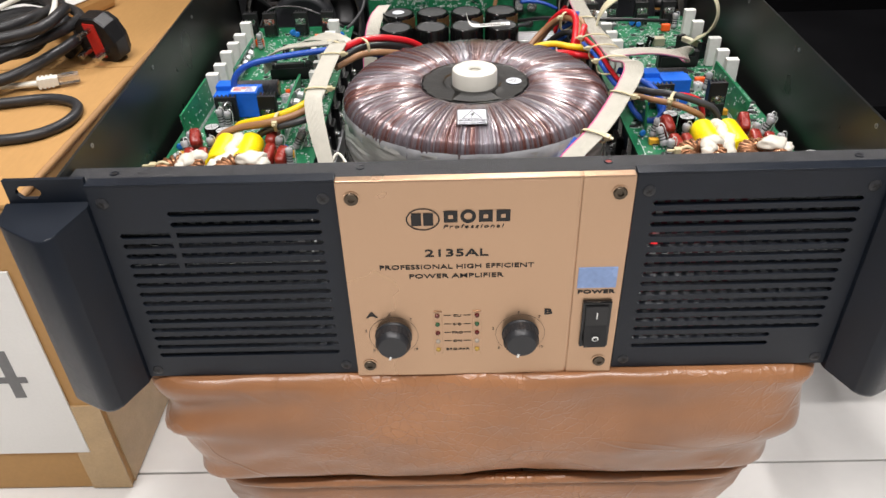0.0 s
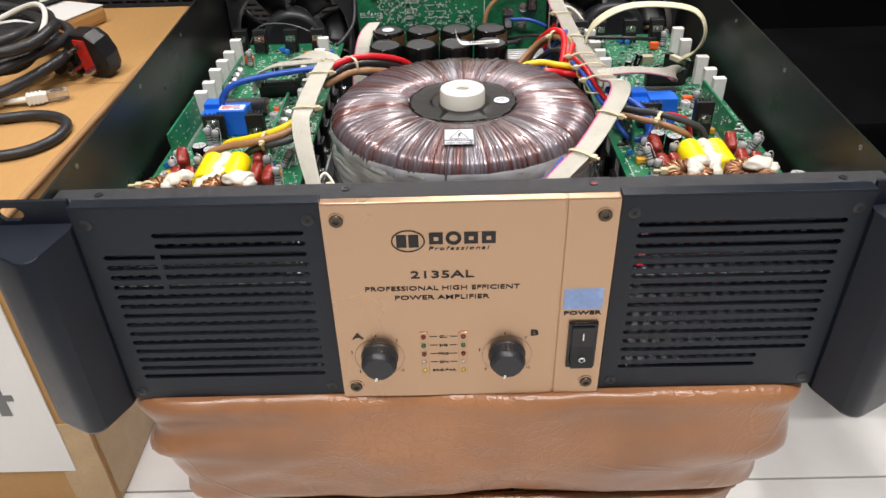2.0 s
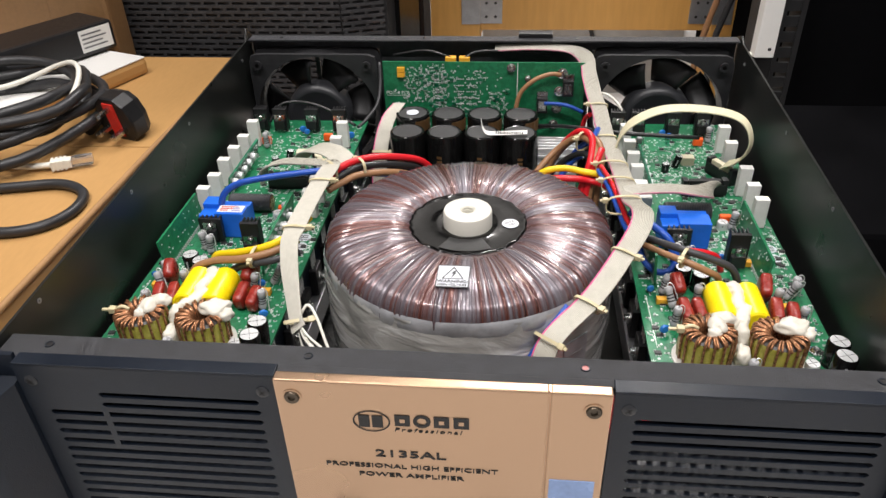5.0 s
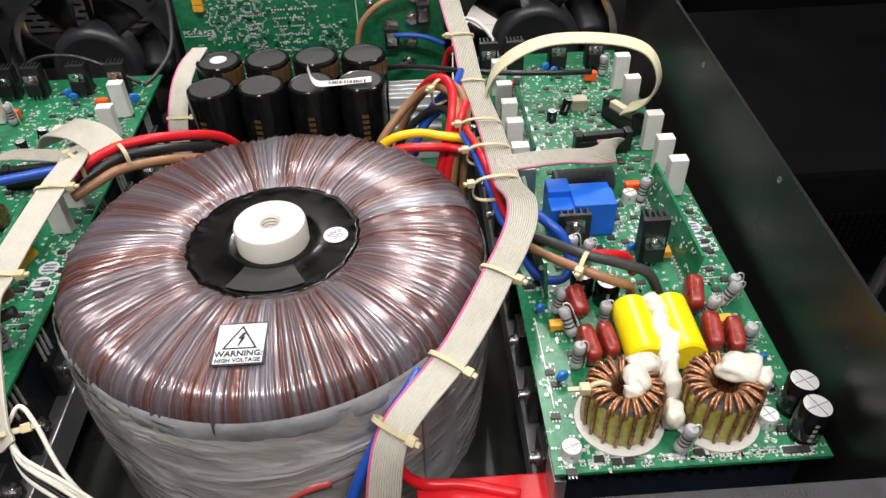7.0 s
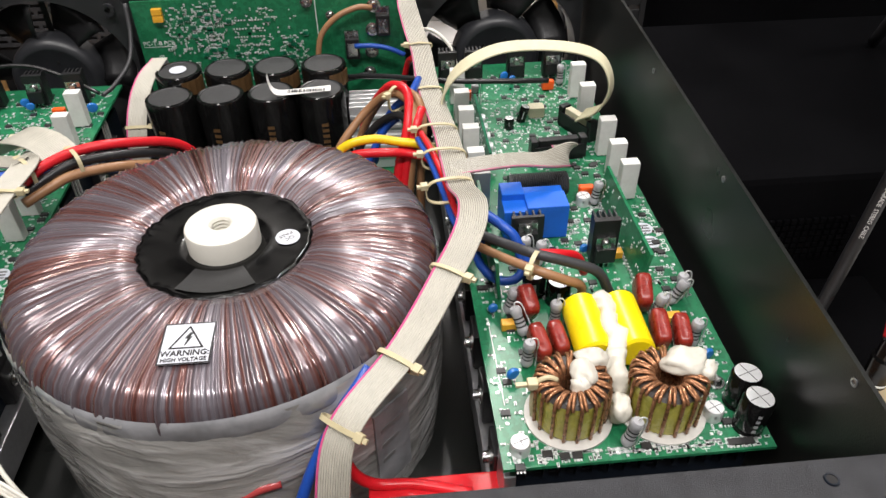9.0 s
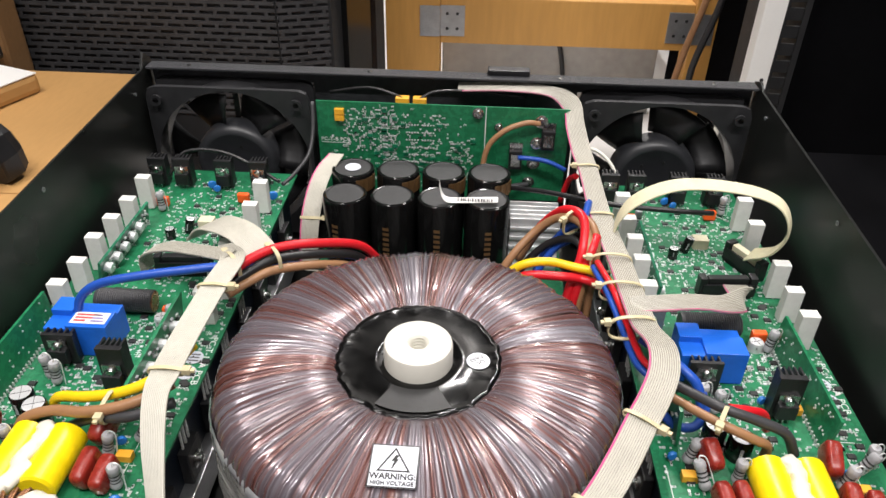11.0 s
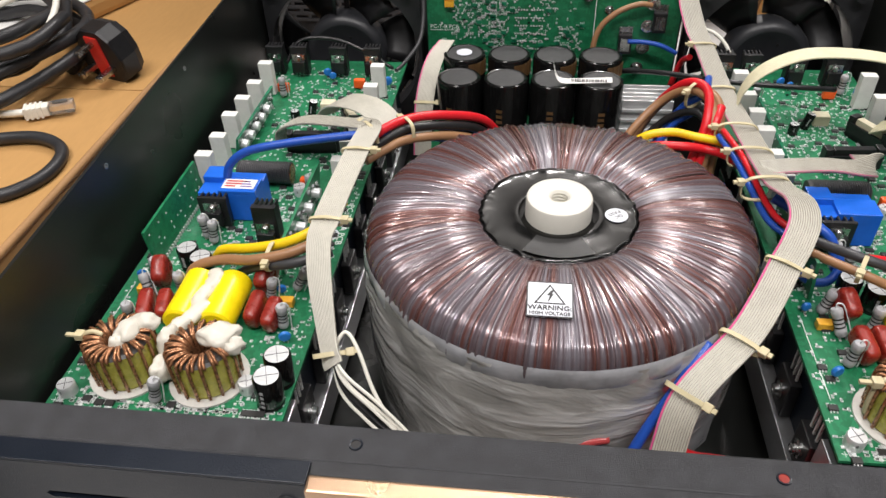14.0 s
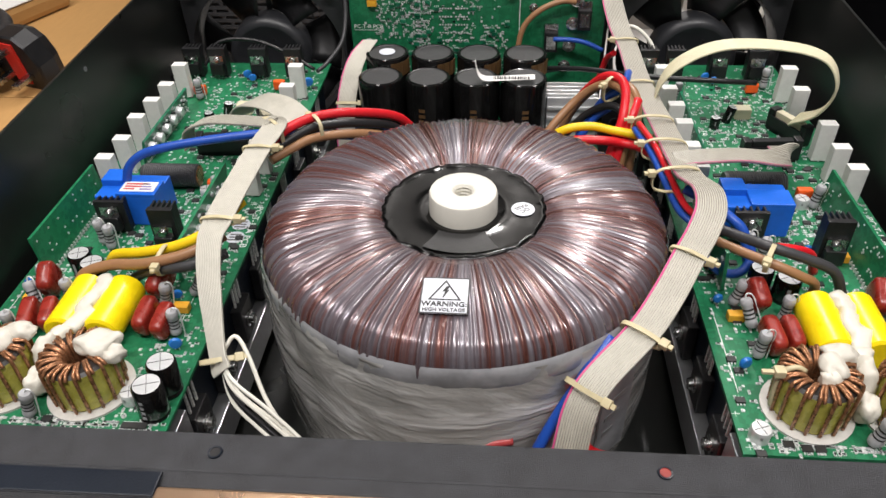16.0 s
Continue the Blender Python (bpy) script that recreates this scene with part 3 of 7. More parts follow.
# louvred panels
for s in (-1, 1):
    bm = B()
    xo, xi = 0.2045, 0.0768
    y0, y1, zb, zt = 0.0015, 0.0045, BASE, 0.5365
    pitch, z0, hh = 0.00661, 0.5195, 0.0016
    prev = zt
    for i in range(16):
        zc = z0 - pitch * i
        if s < 0:
            a, b = (0.166, 0.0862) if i < 2 else (0.1945, 0.0862)
        else:
            a, b = (0.1945, 0.0862) if i < 14 else (0.1674, 0.0862)
        box(bm, *sorted((s * xo, s * xi)), y0, y1, zc + hh, prev)
        box(bm, *sorted((s * xo, s * a)), y0, y1, zc - hh, zc + hh)
        box(bm, *sorted((s * b, s * xi)), y0, y1, zc - hh, zc + hh)
        for e, d in ((a, 1), (b, -1)):
            for sg in (-1, 1):
                v = [bm.verts.new((s * (e + dx), yy, zc + sg * dz)) for yy in (y0, y1) for dx, dz in ((0, hh), (-d * hh * 0.9, hh), (0, 0.0))]
                bm.faces.new(v[:3]), bm.faces.new(v[3:]), bm.faces.new((v[1], v[2], v[5], v[4]))
        prev = zc - hh
    box(bm, *sorted((s * xo, s * xi)), y0, y1, zb, prev)
    box(bm, *sorted((s * xo, s * xi)), y0, 0.0095, zt, zt + 0.0012, 0, 0.0004)
    if s < 0:
        for i in range(2, 6):
            zc = z0 - pitch * i
            box(bm, -0.1672, -0.1640, y0, y1 - 0.0002, zc - hh, zc + hh)
    panel = part("louvre_panel", bm, BLACK_SATIN, amp, "black louvred front panel with rows of slots")
    for x, z in ((0.1975, 0.527), (0.0835, 0.527), (0.1985, 0.4085), (0.0835, 0.4095)):
        bm = B()
        lathe(bm, [(0, 0.0006), (0.0022, 0.0007), (0.0032, 0.0001), (0.0033, -0.0005)], 18, at_front(s * x, z, y0 - 0.0003))
        for r in (35, 125):
            box(bm, -0.0018, 0.0018, -0.0004, 0.0004, 0.0003, 0.00085, 1, 0, at_front(s * x, z, y0 - 0.0003) @ pose(0, 0, 0, 0, 0, r))
        part("screw", bm, [GREY_PLASTIC, PRINT], panel, "dark cross-head screw")

# handles with rack ears
for s in (-1, 1):
    bm = B()
    prof = [(0.2047, 0.0035), (0.2050, -0.001), (0.2150, -0.0190), (0.2168, -0.0214), (0.2195, -0.0231), (0.2230, -0.0236), (0.2262, -0.0226), (0.2410, -0.0148), (0.2460, -0.0116), (0.2478, -0.0090), (0.2483, -0.006), (0.2483, 0.0035)]
    rings = []
    for z, k in ((0.3985, 0.97), (0.4005, 1.0), (0.5195, 1.0), (0.5208, 0.97)):
        rings.append([bm.verts.new((s * x, 0.0035 + (y - 0.0035) * k, z + (0.008 if (z < 0.4 and abs(y) < 0.006) else 0) + (0.24 * (y + 0.0236) if z > 0.5 else 0))) for x, y in prof])
    for a, b in zip(rings, rings[1:]):
        for k in range(len(prof) - 1):
            bm.faces.new((a[k], a[k + 1], b[k + 1], b[k])).smooth = 1 < k < 10
        bm.faces.new((a[-1], a[0], b[0], b[-1]))
    bm.faces.new(rings[0]), bm.faces.new(rings[-1])
    handle = part("rack_handle", bm, BLACK_SATIN, amp, "black angular rack handle")
    # ear: a plate with a slot, built as a frame of bars
    bm = B()
    for a, b, z0, z1 in ((0.2047, 0.2465, 0.537, 0.5405), (0.2047, 0.2285, 0.523, 0.537), (0.2415, 0.2465, 0.523, 0.537), (0.2285, 0.2415, 0.523, 0.5295), (0.2047, 0.2465, BASE, 0.523)):
        box(bm, *sorted((s * a, s * b)), 0.004, 0.0065, z0, z1)
    for ex in (0.2285, 0.2415):
        d = 1 if ex < 0.235 else -1
        for zz, g in ((0.537, -1), (0.5295, 1)):
            v = [bm.verts.new((s * (ex + dx), yy, zz + g * dz)) for yy in (0.004, 0.0065) for dx, dz in ((0, 0), (d * 0.0028, 0), (0, 0.0028))]
            bm.faces.new(v[:3]), bm.faces.new(v[3:]), bm.faces.new((v[1], v[2], v[5], v[4]))
    part("rack_ear", bm, BLACK_SATIN, handle)

# gold faceplate
bm = B()
box(bm, -0.0765, 0.0481, -0.0014, 0.0045, 0.4022, 0.5382, 0, 0.0009)
box(bm, 0.0489, 0.0757, -0.0014, 0.0045, 0.4022, 0.5382, 0, 0.0009)
box(bm, 0.0480, 0.0490, -0.0004, 0.004, 0.4025, 0.5379)
box(bm, -0.0295, -0.0245, -0.0022, -0.001, 0.4195, 0.4525, 0, 0.0005)
box(bm, -0.0072, -0.0022, -0.0022, -0.001, 0.4195, 0.4525, 0, 0.0005)
plate = part("gold_faceplate", bm, GOLD, amp, "champagne gold anodised aluminium faceplate")
for x in (-0.0686, 0.0680):
    for z in (0.528, 0.4115):
        bm = B()
        m = at_front(x, z, -0.0014)
        lathe(bm, [(0.0046, 0.0), (0.0046, 0.0004), (0.0038, 0.0005), (0.0038, 0.0)], 22, m, 1)
        lathe(bm, [(0.0, 0.0004), (0.0016, 0.0004), (0.0017, 0.0013), (0.0032, 0.0014), (0.0036, 0.0008), (0.0036, 0.0)], 22, m, 0)
        part("hex_screw", bm, [mat("burnished_screw", (0.09, 0.07, 0.05), 0.3, 0.7), GOLD], plate, "dark hex socket screw")
bm = B()
YT = -0.0016
words(bm, "2135AL", 0.0066, at_front(-0.0327, 0.4908, YT), wide=1.62, bold=0.012, gap=1.02)
words(bm, "PROFESSIONAL HIGH EFFICIENT", 0.0041, at_front(-0.0578, 0.4826, YT), wide=1.43, bold=0.004)
words(bm, "POWER AMPLIFIER", 0.0041, at_front(-0.0420, 0.4763, YT), wide=1.53, bold=0.004)
words(bm, "Professional", 0.0033, at_front(-0.0225, 0.5088, YT), wide=1.50, shear=0.2, gap=1.28)
words(bm, "POWER", 0.0034, at_front(0.0512, 0.4632, YT), wide=1.70, bold=0.03, gap=1.06)
words(bm, "A", 0.0056, at_front(-0.0675, 0.4487, YT), wide=1.6, bold=0.02)
words(bm, "B", 0.0056, at_front(0.0332, 0.4487, YT), wide=1.6, bold=0.02)
for i, (w, sp) in enumerate((("CLI", 0.0), ("SIG", 0), ("PRO", 0), ("ON", 0), ("BRG-PAR", 0))):
    z = 0.4492 - i * 0.00645
    words(bm, w, 0.0023, at_front(-0.0159, z - 0.0009, YT), wide=1.5, align="CENTER")
    if i < 4:
        for a, b in ((-0.0236, -0.0195), (-0.0123, -0.0082)):
            box(bm, a, b, YT - 0.0001, YT + 0.0002, z - 0.0001, z + 0.0002)
part("printed_lettering", bm, PRINT, plate, "black printed lettering")
# trade mark as plain shapes
bm = B()
m = at_front(-0.0327, 0.5147, YT)
for r0, r1 in ((0.0068, 0.0062),):
    ring = []
    for i in range(40):
        a = 2 * math.pi * i / 40
        ring.append([bm.verts.new(m @ Vector((r * 1.3 * math.cos(a), r * math.sin(a), 0.0001))) for r in (r0, r1)])
    for i in range(40):
        bm.faces.new((ring[i][0], ring[(i + 1) % 40][0], ring[(i + 1) % 40][1], ring[i][1]))
for x in (-0.0035, 0.0028):
    box(bm, x - 0.0026, x + 0.0026, -0.0038, 0.0038, 0, 0.0002, 0, 0.0, m @ Matrix.Shear("XY", 4, (0.25, 0)))
for i in range(4):
    x = -0.0182 + i * 0.0091
    mm = at_front(x, 0.5161, YT)
    if i in (1,):
        lathe(bm, [(0.0022, 0), (0.0041, 0), (0.0041, 0.0002), (0.0022, 0.0002)], 24, mm)
    else:
        box(bm, -0.0036, 0.0036, -0.0035, 0.0035, 0, 0.0002, 0, 0, mm)
        box(bm, -0.0012, 0.0012, -0.0012, 0.0010, 0.0001, 0.0003, 1, 0, mm)
part("trade_mark", bm, [PRINT, GOLD], plate, "black printed trade mark shapes")
# knobs
for x in (-0.0530, 0.0205):
    bm = B()
    m = at_front(x, 0.4345, -0.0014)
    prof = [(0.0, 0.0), (0.0106, 0.0), (0.0108, 0.0010), (0.0101, 0.0018), (0.0098, 0.0072), (0.0095, 0.0080), (0.0083, 0.0104), (0.0078, 0.0108), (0.0, 0.0109)]
    lathe(bm, prof, 48, m)
    for i in range(30):
        a = i * 12
        box(bm, 0.0094, 0.0102, -0.0005, 0.0005, 0.0020, 0.0074, 0, 0, m @ pose(0, 0, 0, 0, 0, a))
    knob = part("volume_knob", bm, GREY_PLASTIC, amp, "dark grey ribbed volume knob")
    bm = B()
    box(bm, -0.0006, 0.0006, -0.0090, -0.0066, 0.0098, 0.0112, 0, 0, m @ pose(0, 0, 0, 0, 0, -14))
    part("pointer", bm, WHITE_PRINT, knob, "white pointer mark")
    bm = B()
    for i in range(27):
        a0, a1 = radians(-52 + i * 10.2), radians(-52 + (i + 1) * 10.2 - 0.5)
        ps = [m @ Vector((r * math.cos(a), r * math.sin(a), 0.00015)) for r, a in ((0.0143, a0), (0.0143, a1), (0.0141, a1), (0.0141, a0))]
        bm.faces.new([bm.verts.new(p) for p in ps])
    for t, a in (("0", 222), ("3", 165), ("5", 95), ("7", 50), ("10", -40)):
        words(bm, t, 0.0026, m @ Matrix.Translation((0.0163 * math.cos(radians(a)), 0.0163 * math.sin(radians(a)) - 0.001, 0.0002)), align="CENTER", depth=0.0001)
    part("dial_marks", bm, PRINT, plate, "printed dial scale and figures")
# indicator lights
for xs in (-0.0272, -0.0046):
    for i, m_ in enumerate((LED_RED, LED_GREEN, LED_RED, LED_CLEAR, LED_AMBER)):
        bm = B()
        m = at_front(xs, 0.4497 - i * 0.00645, -0.0022)
        lathe(bm, [(0.0014, 0), (0.0014, 0.0006), (0.001, 0.0012), (0, 0.0014)], 14, m)
        part("indicator_light", bm, m_, plate, "small round unlit indicator light")
# power switch
bm = B()
box(bm, 0.0548, 0.0714, -0.0034, 0.0, 0.4247, 0.4582, 0, 0.0008)
switch = part("power_switch", bm, BLACK_GLOSS, amp, "black rocker power switch")
bm = B()
v = [(0.0568, -0.0030, 0.4275), (0.0694, -0.0030, 0.4275), (0.0694, -0.0030, 0.4555), (0.0568, -0.0030, 0.4555), (0.0568, -0.0072, 0.4275), (0.0694, -0.0072, 0.4275), (0.0694, -0.0042, 0.4415), (0.0568, -0.0042, 0.4415), (0.0568, -0.0046, 0.4555), (0.0694, -0.0046, 0.4555)]
v = [bm.verts.new(p) for p in v]
for f in ((0, 1, 5, 4), (4, 5, 6, 7), (7, 6, 9, 8), (3, 8, 9, 2), (0, 4, 7, 8, 3), (1, 2, 9, 6, 5), (0, 3, 2, 1)):
    bm.faces.new([v[i] for i in f])
part("rocker", bm, BLACK_PLASTIC, switch)
bm = B()
box(bm, 0.0628, 0.0634, -0.0052, -0.0045, 0.4470, 0.4512)
lathe(bm, [(0.0013, 0), (0.0019, 0), (0.0019, 0.0006), (0.0013, 0.0006)], 20, at_front(0.0631, 0.4335, -0.0064) @ pose(0, 0, 0, 12, 0, 0))
part("rocker_marks", bm, WHITE_PRINT, switch, "white on and off marks")
bm = B()
box(bm, 0.0508, 0.0722, -0.0018, -0.0013, 0.4672, 0.4812)
part("protective_film", bm, FILM_STICK, plate, "pale blue protective film patch")

# ---- toroidal transformer ----
TC = Vector((0.0006, 0.1725, 0.0))
toroid = thing("toroidal_transformer", TC, "large toroidal transformer of copper windings wrapped in clear film", "transformer")
toroid.parent = amp
del toroid["category"]
toroid.location = (TC.x, TC.y - 0.22, -BASE)
ORIGIN[toroid] = Vector((TC.x, TC.y, 0.0))


def revolve(bm, rings):
    n = len(rings[0])
    for a, b in zip(rings, rings[1:]):
        for i in range(n):
            bm.faces.new((a[i], a[(i + 1) % n], b[(i + 1) % n], b[i])).smooth = True


bm = B()
seg = 1200
prof = [(0.0345, 0.5110), (0.0356, 0.5142), (0.0378, 0.5164), (0.0410, 0.5184), (0.0465, 0.5200), (0.0560, 0.5207), (0.0660, 0.5205), (0.0750, 0.5196), (0.0820, 0.5182), (0.0870, 0.5158), (0.0905, 0.5125), (0.0925, 0.5085), (0.0934, 0.5030), (0.0936, 0.490)]
srnd = random.Random(8)
STRAND = []
while len(STRAND) < seg:
    n_ = srnd.choice((3, 5, 6, 8, 10))
    h_ = srnd.uniform(0.0003, 0.0011)
    STRAND += [h_ * math.sin(math.pi * (q + 0.5) / n_) for q in range(n_)]
rings = []
for r, z in prof:
    ring = []
    for i in range(seg):
        a = 2 * math.pi * i / seg
        u = noise.noise(Vector((math.cos(a) * 26, math.sin(a) * 26, r * 5)))
        v2 = noise.noise(Vector((math.cos(a) * 7, math.sin(a) * 7, r * 12)))
        k = 0.0006 * u + 0.0006 * v2 + STRAND[i] * (0.5 + 0.5 * min(1, (r - 0.0345) / 0.02) + max(0, min(1, (r - 0.078) / 0.01)))
        ring.append(bm.verts.new((TC.x + (r + 0.6 * k) * math.cos(a), TC.y + (r + 0.6 * k) * math.sin(a), z + 0.9 * k)))
    rings.append(ring)
revolve(bm, rings)
part("winding", bm, WINDING, toroid, "copper turns under shiny clear film")


def film_rings(bm, levels, seed, rough):
    rings = []
    for z, r in levels:
        ring = []
        for i in range(240):
            a = 2 * math.pi * i / 240
            c, s = math.cos(a), math.sin(a)
            k = rough * noise.noise(Vector((c * 6, s * 6, z * 70 + seed))) + 0.4 * rough * noise.noise(Vector((c * 25, s * 25, z * 120 + seed)))
            ring.append(bm.verts.new((TC.x + (r + k) * c, TC.y + (r + k) * s, z + (k * 1.3 if z > 0.48 else 0))))
        rings.append(ring)
    revolve(bm, rings)


bm = B()
film_rings(bm, ((BASE + 0.002, 0.0925), (0.43, 0.0955), (0.455, 0.0962), (0.475, 0.0962), (0.490, 0.0958), (0.5010, 0.0950), (0.5060, 0.0943)), 0, 0.0015)
wrap = part("film_wrap", bm, WRAP, toroid, "cloudy clear film wrapped round the side")
bm = B()
film_rings(bm, ((0.4985, 0.0948), (0.5005, 0.0952), (0.5045, 0.0950), (0.5075, 0.0946), (0.5088, 0.0938)), 5, 0.0012)
part("film_fold", bm, FOLD, wrap, "white doubled edge of the film")
bm = B()
rings = []
n = 160
for r0, z in ((0.0, 0.5168), (0.0178, 0.5168), (0.0190, 0.5173), (0.0203, 0.5175), (0.0218, 0.5172), (0.0260, 0.5169), (0.0300, 0.5170), (0.0335, 0.5171), (0.0360, 0.5173), (0.0380, 0.5177), (0.0388, 0.5162)):
    ring = []
    for i in range(n):
        a = 2 * math.pi * i / n
        c, s = math.cos(a), math.sin(a)
        w = 1.0 if r0 > 0.0355 else 0.0
        jag = 1 + w * (0.055 * noise.noise(Vector((c * 5, s * 5, 3))) + 0.034 * noise.noise(Vector((c * 16, s * 16, 8))))
        lump = (0.00015 + 0.0004 * w) * noise.noise(Vector((c * r0 * 130, s * r0 * 130, 2)))
        ring.append(bm.verts.new((TC.x + r0 * jag * c, TC.y + r0 * jag * s, z + (lump if r0 > 0.015 else 0))))
    rings.append(ring)
revolve(bm, rings)
bmesh.ops.remove_doubles(bm, verts=bm.verts, dist=1e-6)
resin = part("potting", bm, RESIN, toroid, "glossy black potting resin in the middle")
bm = B()
rows = []
for r0, z in ((0.0215, 0.5177), (0.0260, 0.5174), (0.0310, 0.5175), (0.0352, 0.5178)):
    rows.append([bm.verts.new((TC.x + r0 * math.cos(radians(d)), TC.y + r0 * math.sin(radians(d)), z)) for d in range(-118, -61, 4)])
for a, b in zip(rows, rows[1:]):
    for i in range(len(a) - 1):
        bm.faces.new((a[i], a[i + 1], b[i + 1], b[i])).smooth = True
part("dull_patch", bm, RESIN_DULL, resin, "dull level patch in the resin")
bm = B()
NC = Matrix.Translation((TC.x, TC.y - 0.0015, 0.0))
lathe(bm, [(0.0048, 0.5276), (0.0058, 0.5282), (0.0138, 0.5282), (0.0153, 0.5274), (0.0158, 0.5260), (0.0159, 0.5160), (0.0, 0.5165)], 56, NC)
thread = []
for i in range(5):
    thread += [(0.0047, 0.5274 - i * 0.0018), (0.0040, 0.5265 - i * 0.0018)]
lathe(bm, [(0.0048, 0.5276)] + thread + [(0.0, 0.5185)], 28, NC)
bmesh.ops.remove_doubles(bm, verts=bm.verts, dist=1e-6)
part("fixing_nut", bm, NUT, toroid, "white nylon fixing nut with threaded hole")
bm = B()
m = Matrix.Translation((0.0282, 0.1715, 0.5174)) @ pose(0, 0, 0, 0, 0, 215)
lathe(bm, [(0, 0.0003), (0.0054, 0.0003), (0.0055, 0)], 28, m)
words(bm, "QC", 0.0030, m @ Matrix.Translation((0, 0.0006, 0.0003)), 1, 1.1, 0.0001, align="CENTER", bold=0.02)
words(bm, "PASS", 0.0030, m @ Matrix.Translation((0, -0.0026, 0.0003)), 1, 1.1, 0.0001, align="CENTER", bold=0.02)
part("check_sticker", bm, [STICKER, GREY_INK], toroid, "round white inspection sticker")
# warning label lies on the winding
bm = B()
wm = Matrix.Translation((-0.0035, 0.1055, 0.5216)) @ pose(0, 0, 0, 3.0, 0, -0.5)
WX, WY = 0.0096, 0.0100
box(bm, -WX, WX, -WY, WY, 0, 0.00015, 0, 0, wm)
for a, b, c, d in ((-WX, WX, WY - 0.0006, WY), (-WX, WX, -WY, -WY + 0.0006), (-WX, -WX + 0.0006, -WY, WY), (WX - 0.0006, WX, -WY, WY)):
    box(bm, a, b, c, d, 0.0001, 0.00025, 1, 0, wm)
tri_o, tri_i = [(-0.0066, -0.0028), (0.0066, -0.0028), (0.0, 0.0086)], [(-0.0054, -0.0021), (0.0054, -0.0021), (0.0, 0.0072)]
for i in range(3):
    j = (i + 1) % 3
    bm.faces.new([bm.verts.new(wm @ Vector((*p, 0.0003))) for p in (tri_o[i], tri_o[j], tri_i[j], tri_i[i])]).material_index = 1
for pts in (((0.0004, 0.0050), (0.0018, 0.0050), (0.0003, 0.0020), (-0.0013, 0.0020)), ((0.0002, 0.0030), (0.0016, 0.0030), (-0.0006, -0.0016), (-0.0009, -0.0012))):
    bm.faces.new([bm.verts.new(wm @ Vector((*p, 0.0003))) for p in pts]).material_index = 1
words(bm, "WARNING:", 0.0036, wm @ Matrix.Translation((0, -0.0061, 0.0003)), 1, 0.97, 0.0001, align="CENTER", bold=0.022)
words(bm, "HIGH VOLTAGE", 0.0025, wm @ Matrix.Translation((0, -0.0088, 0.0003)), 1, 0.93, 0.0001, align="CENTER", bold=0.02)
part("warning_label", bm, [STICKER, PRINT], toroid, "silver high voltage warning label")
bm = B()
m = Matrix.Translation((TC.x + 0.0687, TC.y - 0.0687, 0.455)) @ pose(0, 0, 0, 90, 0, 45)
box(bm, -0.010, 0.010, -0.025, 0.025, -0.0006, 0.0004, 0, 0, m)
for i in range(3):
    box(bm, -0.007, 0.006 - i * 0.003, 0.012 - i * 0.010, 0.0145 - i * 0.010, 0.0003, 0.0006, 1, 0, m)
part("rating_label", bm, [FOLD, GREY_INK], toroid, "faint paper rating label under the film")
bm = B()
pts = []
for k in range(7):
    a = radians(-97 + k * 3.6)
    pts.append((TC.x + 0.0957 * math.cos(a), TC.y + 0.0957 * math.sin(a), 0.444 + 0.0225 * math.sin(k / 6 * 1.7)))
tube(bm, pts, 0.0021, 8, 4)
part("buried_wire", bm, mat("red_wire_under_film", (0.42, 0.06, 0.06), 0.25), toroid, "red wire showing through the film")

# ---- circuit boards on heat sinks ----
BX, BY, BZ = 0.1105, 0.067, 0.481


def on_board(name, bm, material, board, label=""):
    return part(name, bm, material, board, label, local=True)


def upright_resistor(board, x, y, h=0.0135, tilt=(0, 0), mt=None, r=0.0027):
    bm = B()
    m = Matrix.Translation((x, y, 0.0015)) @ pose(0, 0, 0, tilt[0], tilt[1], 0)
    lathe(bm, [(0, 0), (r * 0.8, 0), (r, 0.0012), (r, 0.003), (r * 0.86, 0.0038), (r * 0.86, h - 0.0038), (r, h - 0.003), (r, h - 0.001), (r * 0.8, h), (0, h)], 14, m)
    for zz in (0.0045, 0.0065, 0.0085):
        lathe(bm, [(r * 0.9, zz - 0.0004), (r * 0.93, zz), (r * 0.9, zz + 0.0004)], 14, m, 1)
    tube(bm, [m @ Vector((0, 0, h)), m @ Vector((0.001, 0, h + 0.002)), m @ Vector((0.0035, 0, h)), m @ Vector((0.004, 0, 0.002)), m @ Vector((0.004, 0, -0.001))], 0.00035, 6, 4, 2)
    on_board("resistor", bm, [mt or RES_GREY, BAND, SOLDER], board)


def can_capacitor(board, x, y, r, h, name="electrolytic_capacitor", mt=None, tilt=(0, 0)):
    bm = B()
    m = Matrix.Translation((x, y, 0)) @ pose(0, 0, 0, tilt[0], tilt[1], 0)
    lathe(bm, [(0, 0), (r, 0), (r, 0.001), (r * 0.94, 0.0018), (r, 0.0027), (r, h - 0.001), (r * 0.9, h), (r * 0.86, h)], 22, m, 0)
    lathe(bm, [(r * 0.86, h), (0, h + 0.0001)], 22, m, 1)
    for a in (0, 90):
        box(bm, -r * 0.8, r * 0.8, -0.0001, 0.0001, h, h + 0.0002, 2, 0, m @ pose(0, 0, 0, 0, 0, a + 20))
    for i in range(4):
        box(bm, r * 0.5, r * 1.005, -r * 0.12, r * 0.12, 0.003 + i * (h - 0.006) / 4, 0.0045 + i * (h - 0.006) / 4, 3, 0, m @ pose(0, 0, 0, 0, 0, -100))
    on_board(name, bm, [mt or BLACK_GLOSS, ALU, BAND, RES_GREY], board)


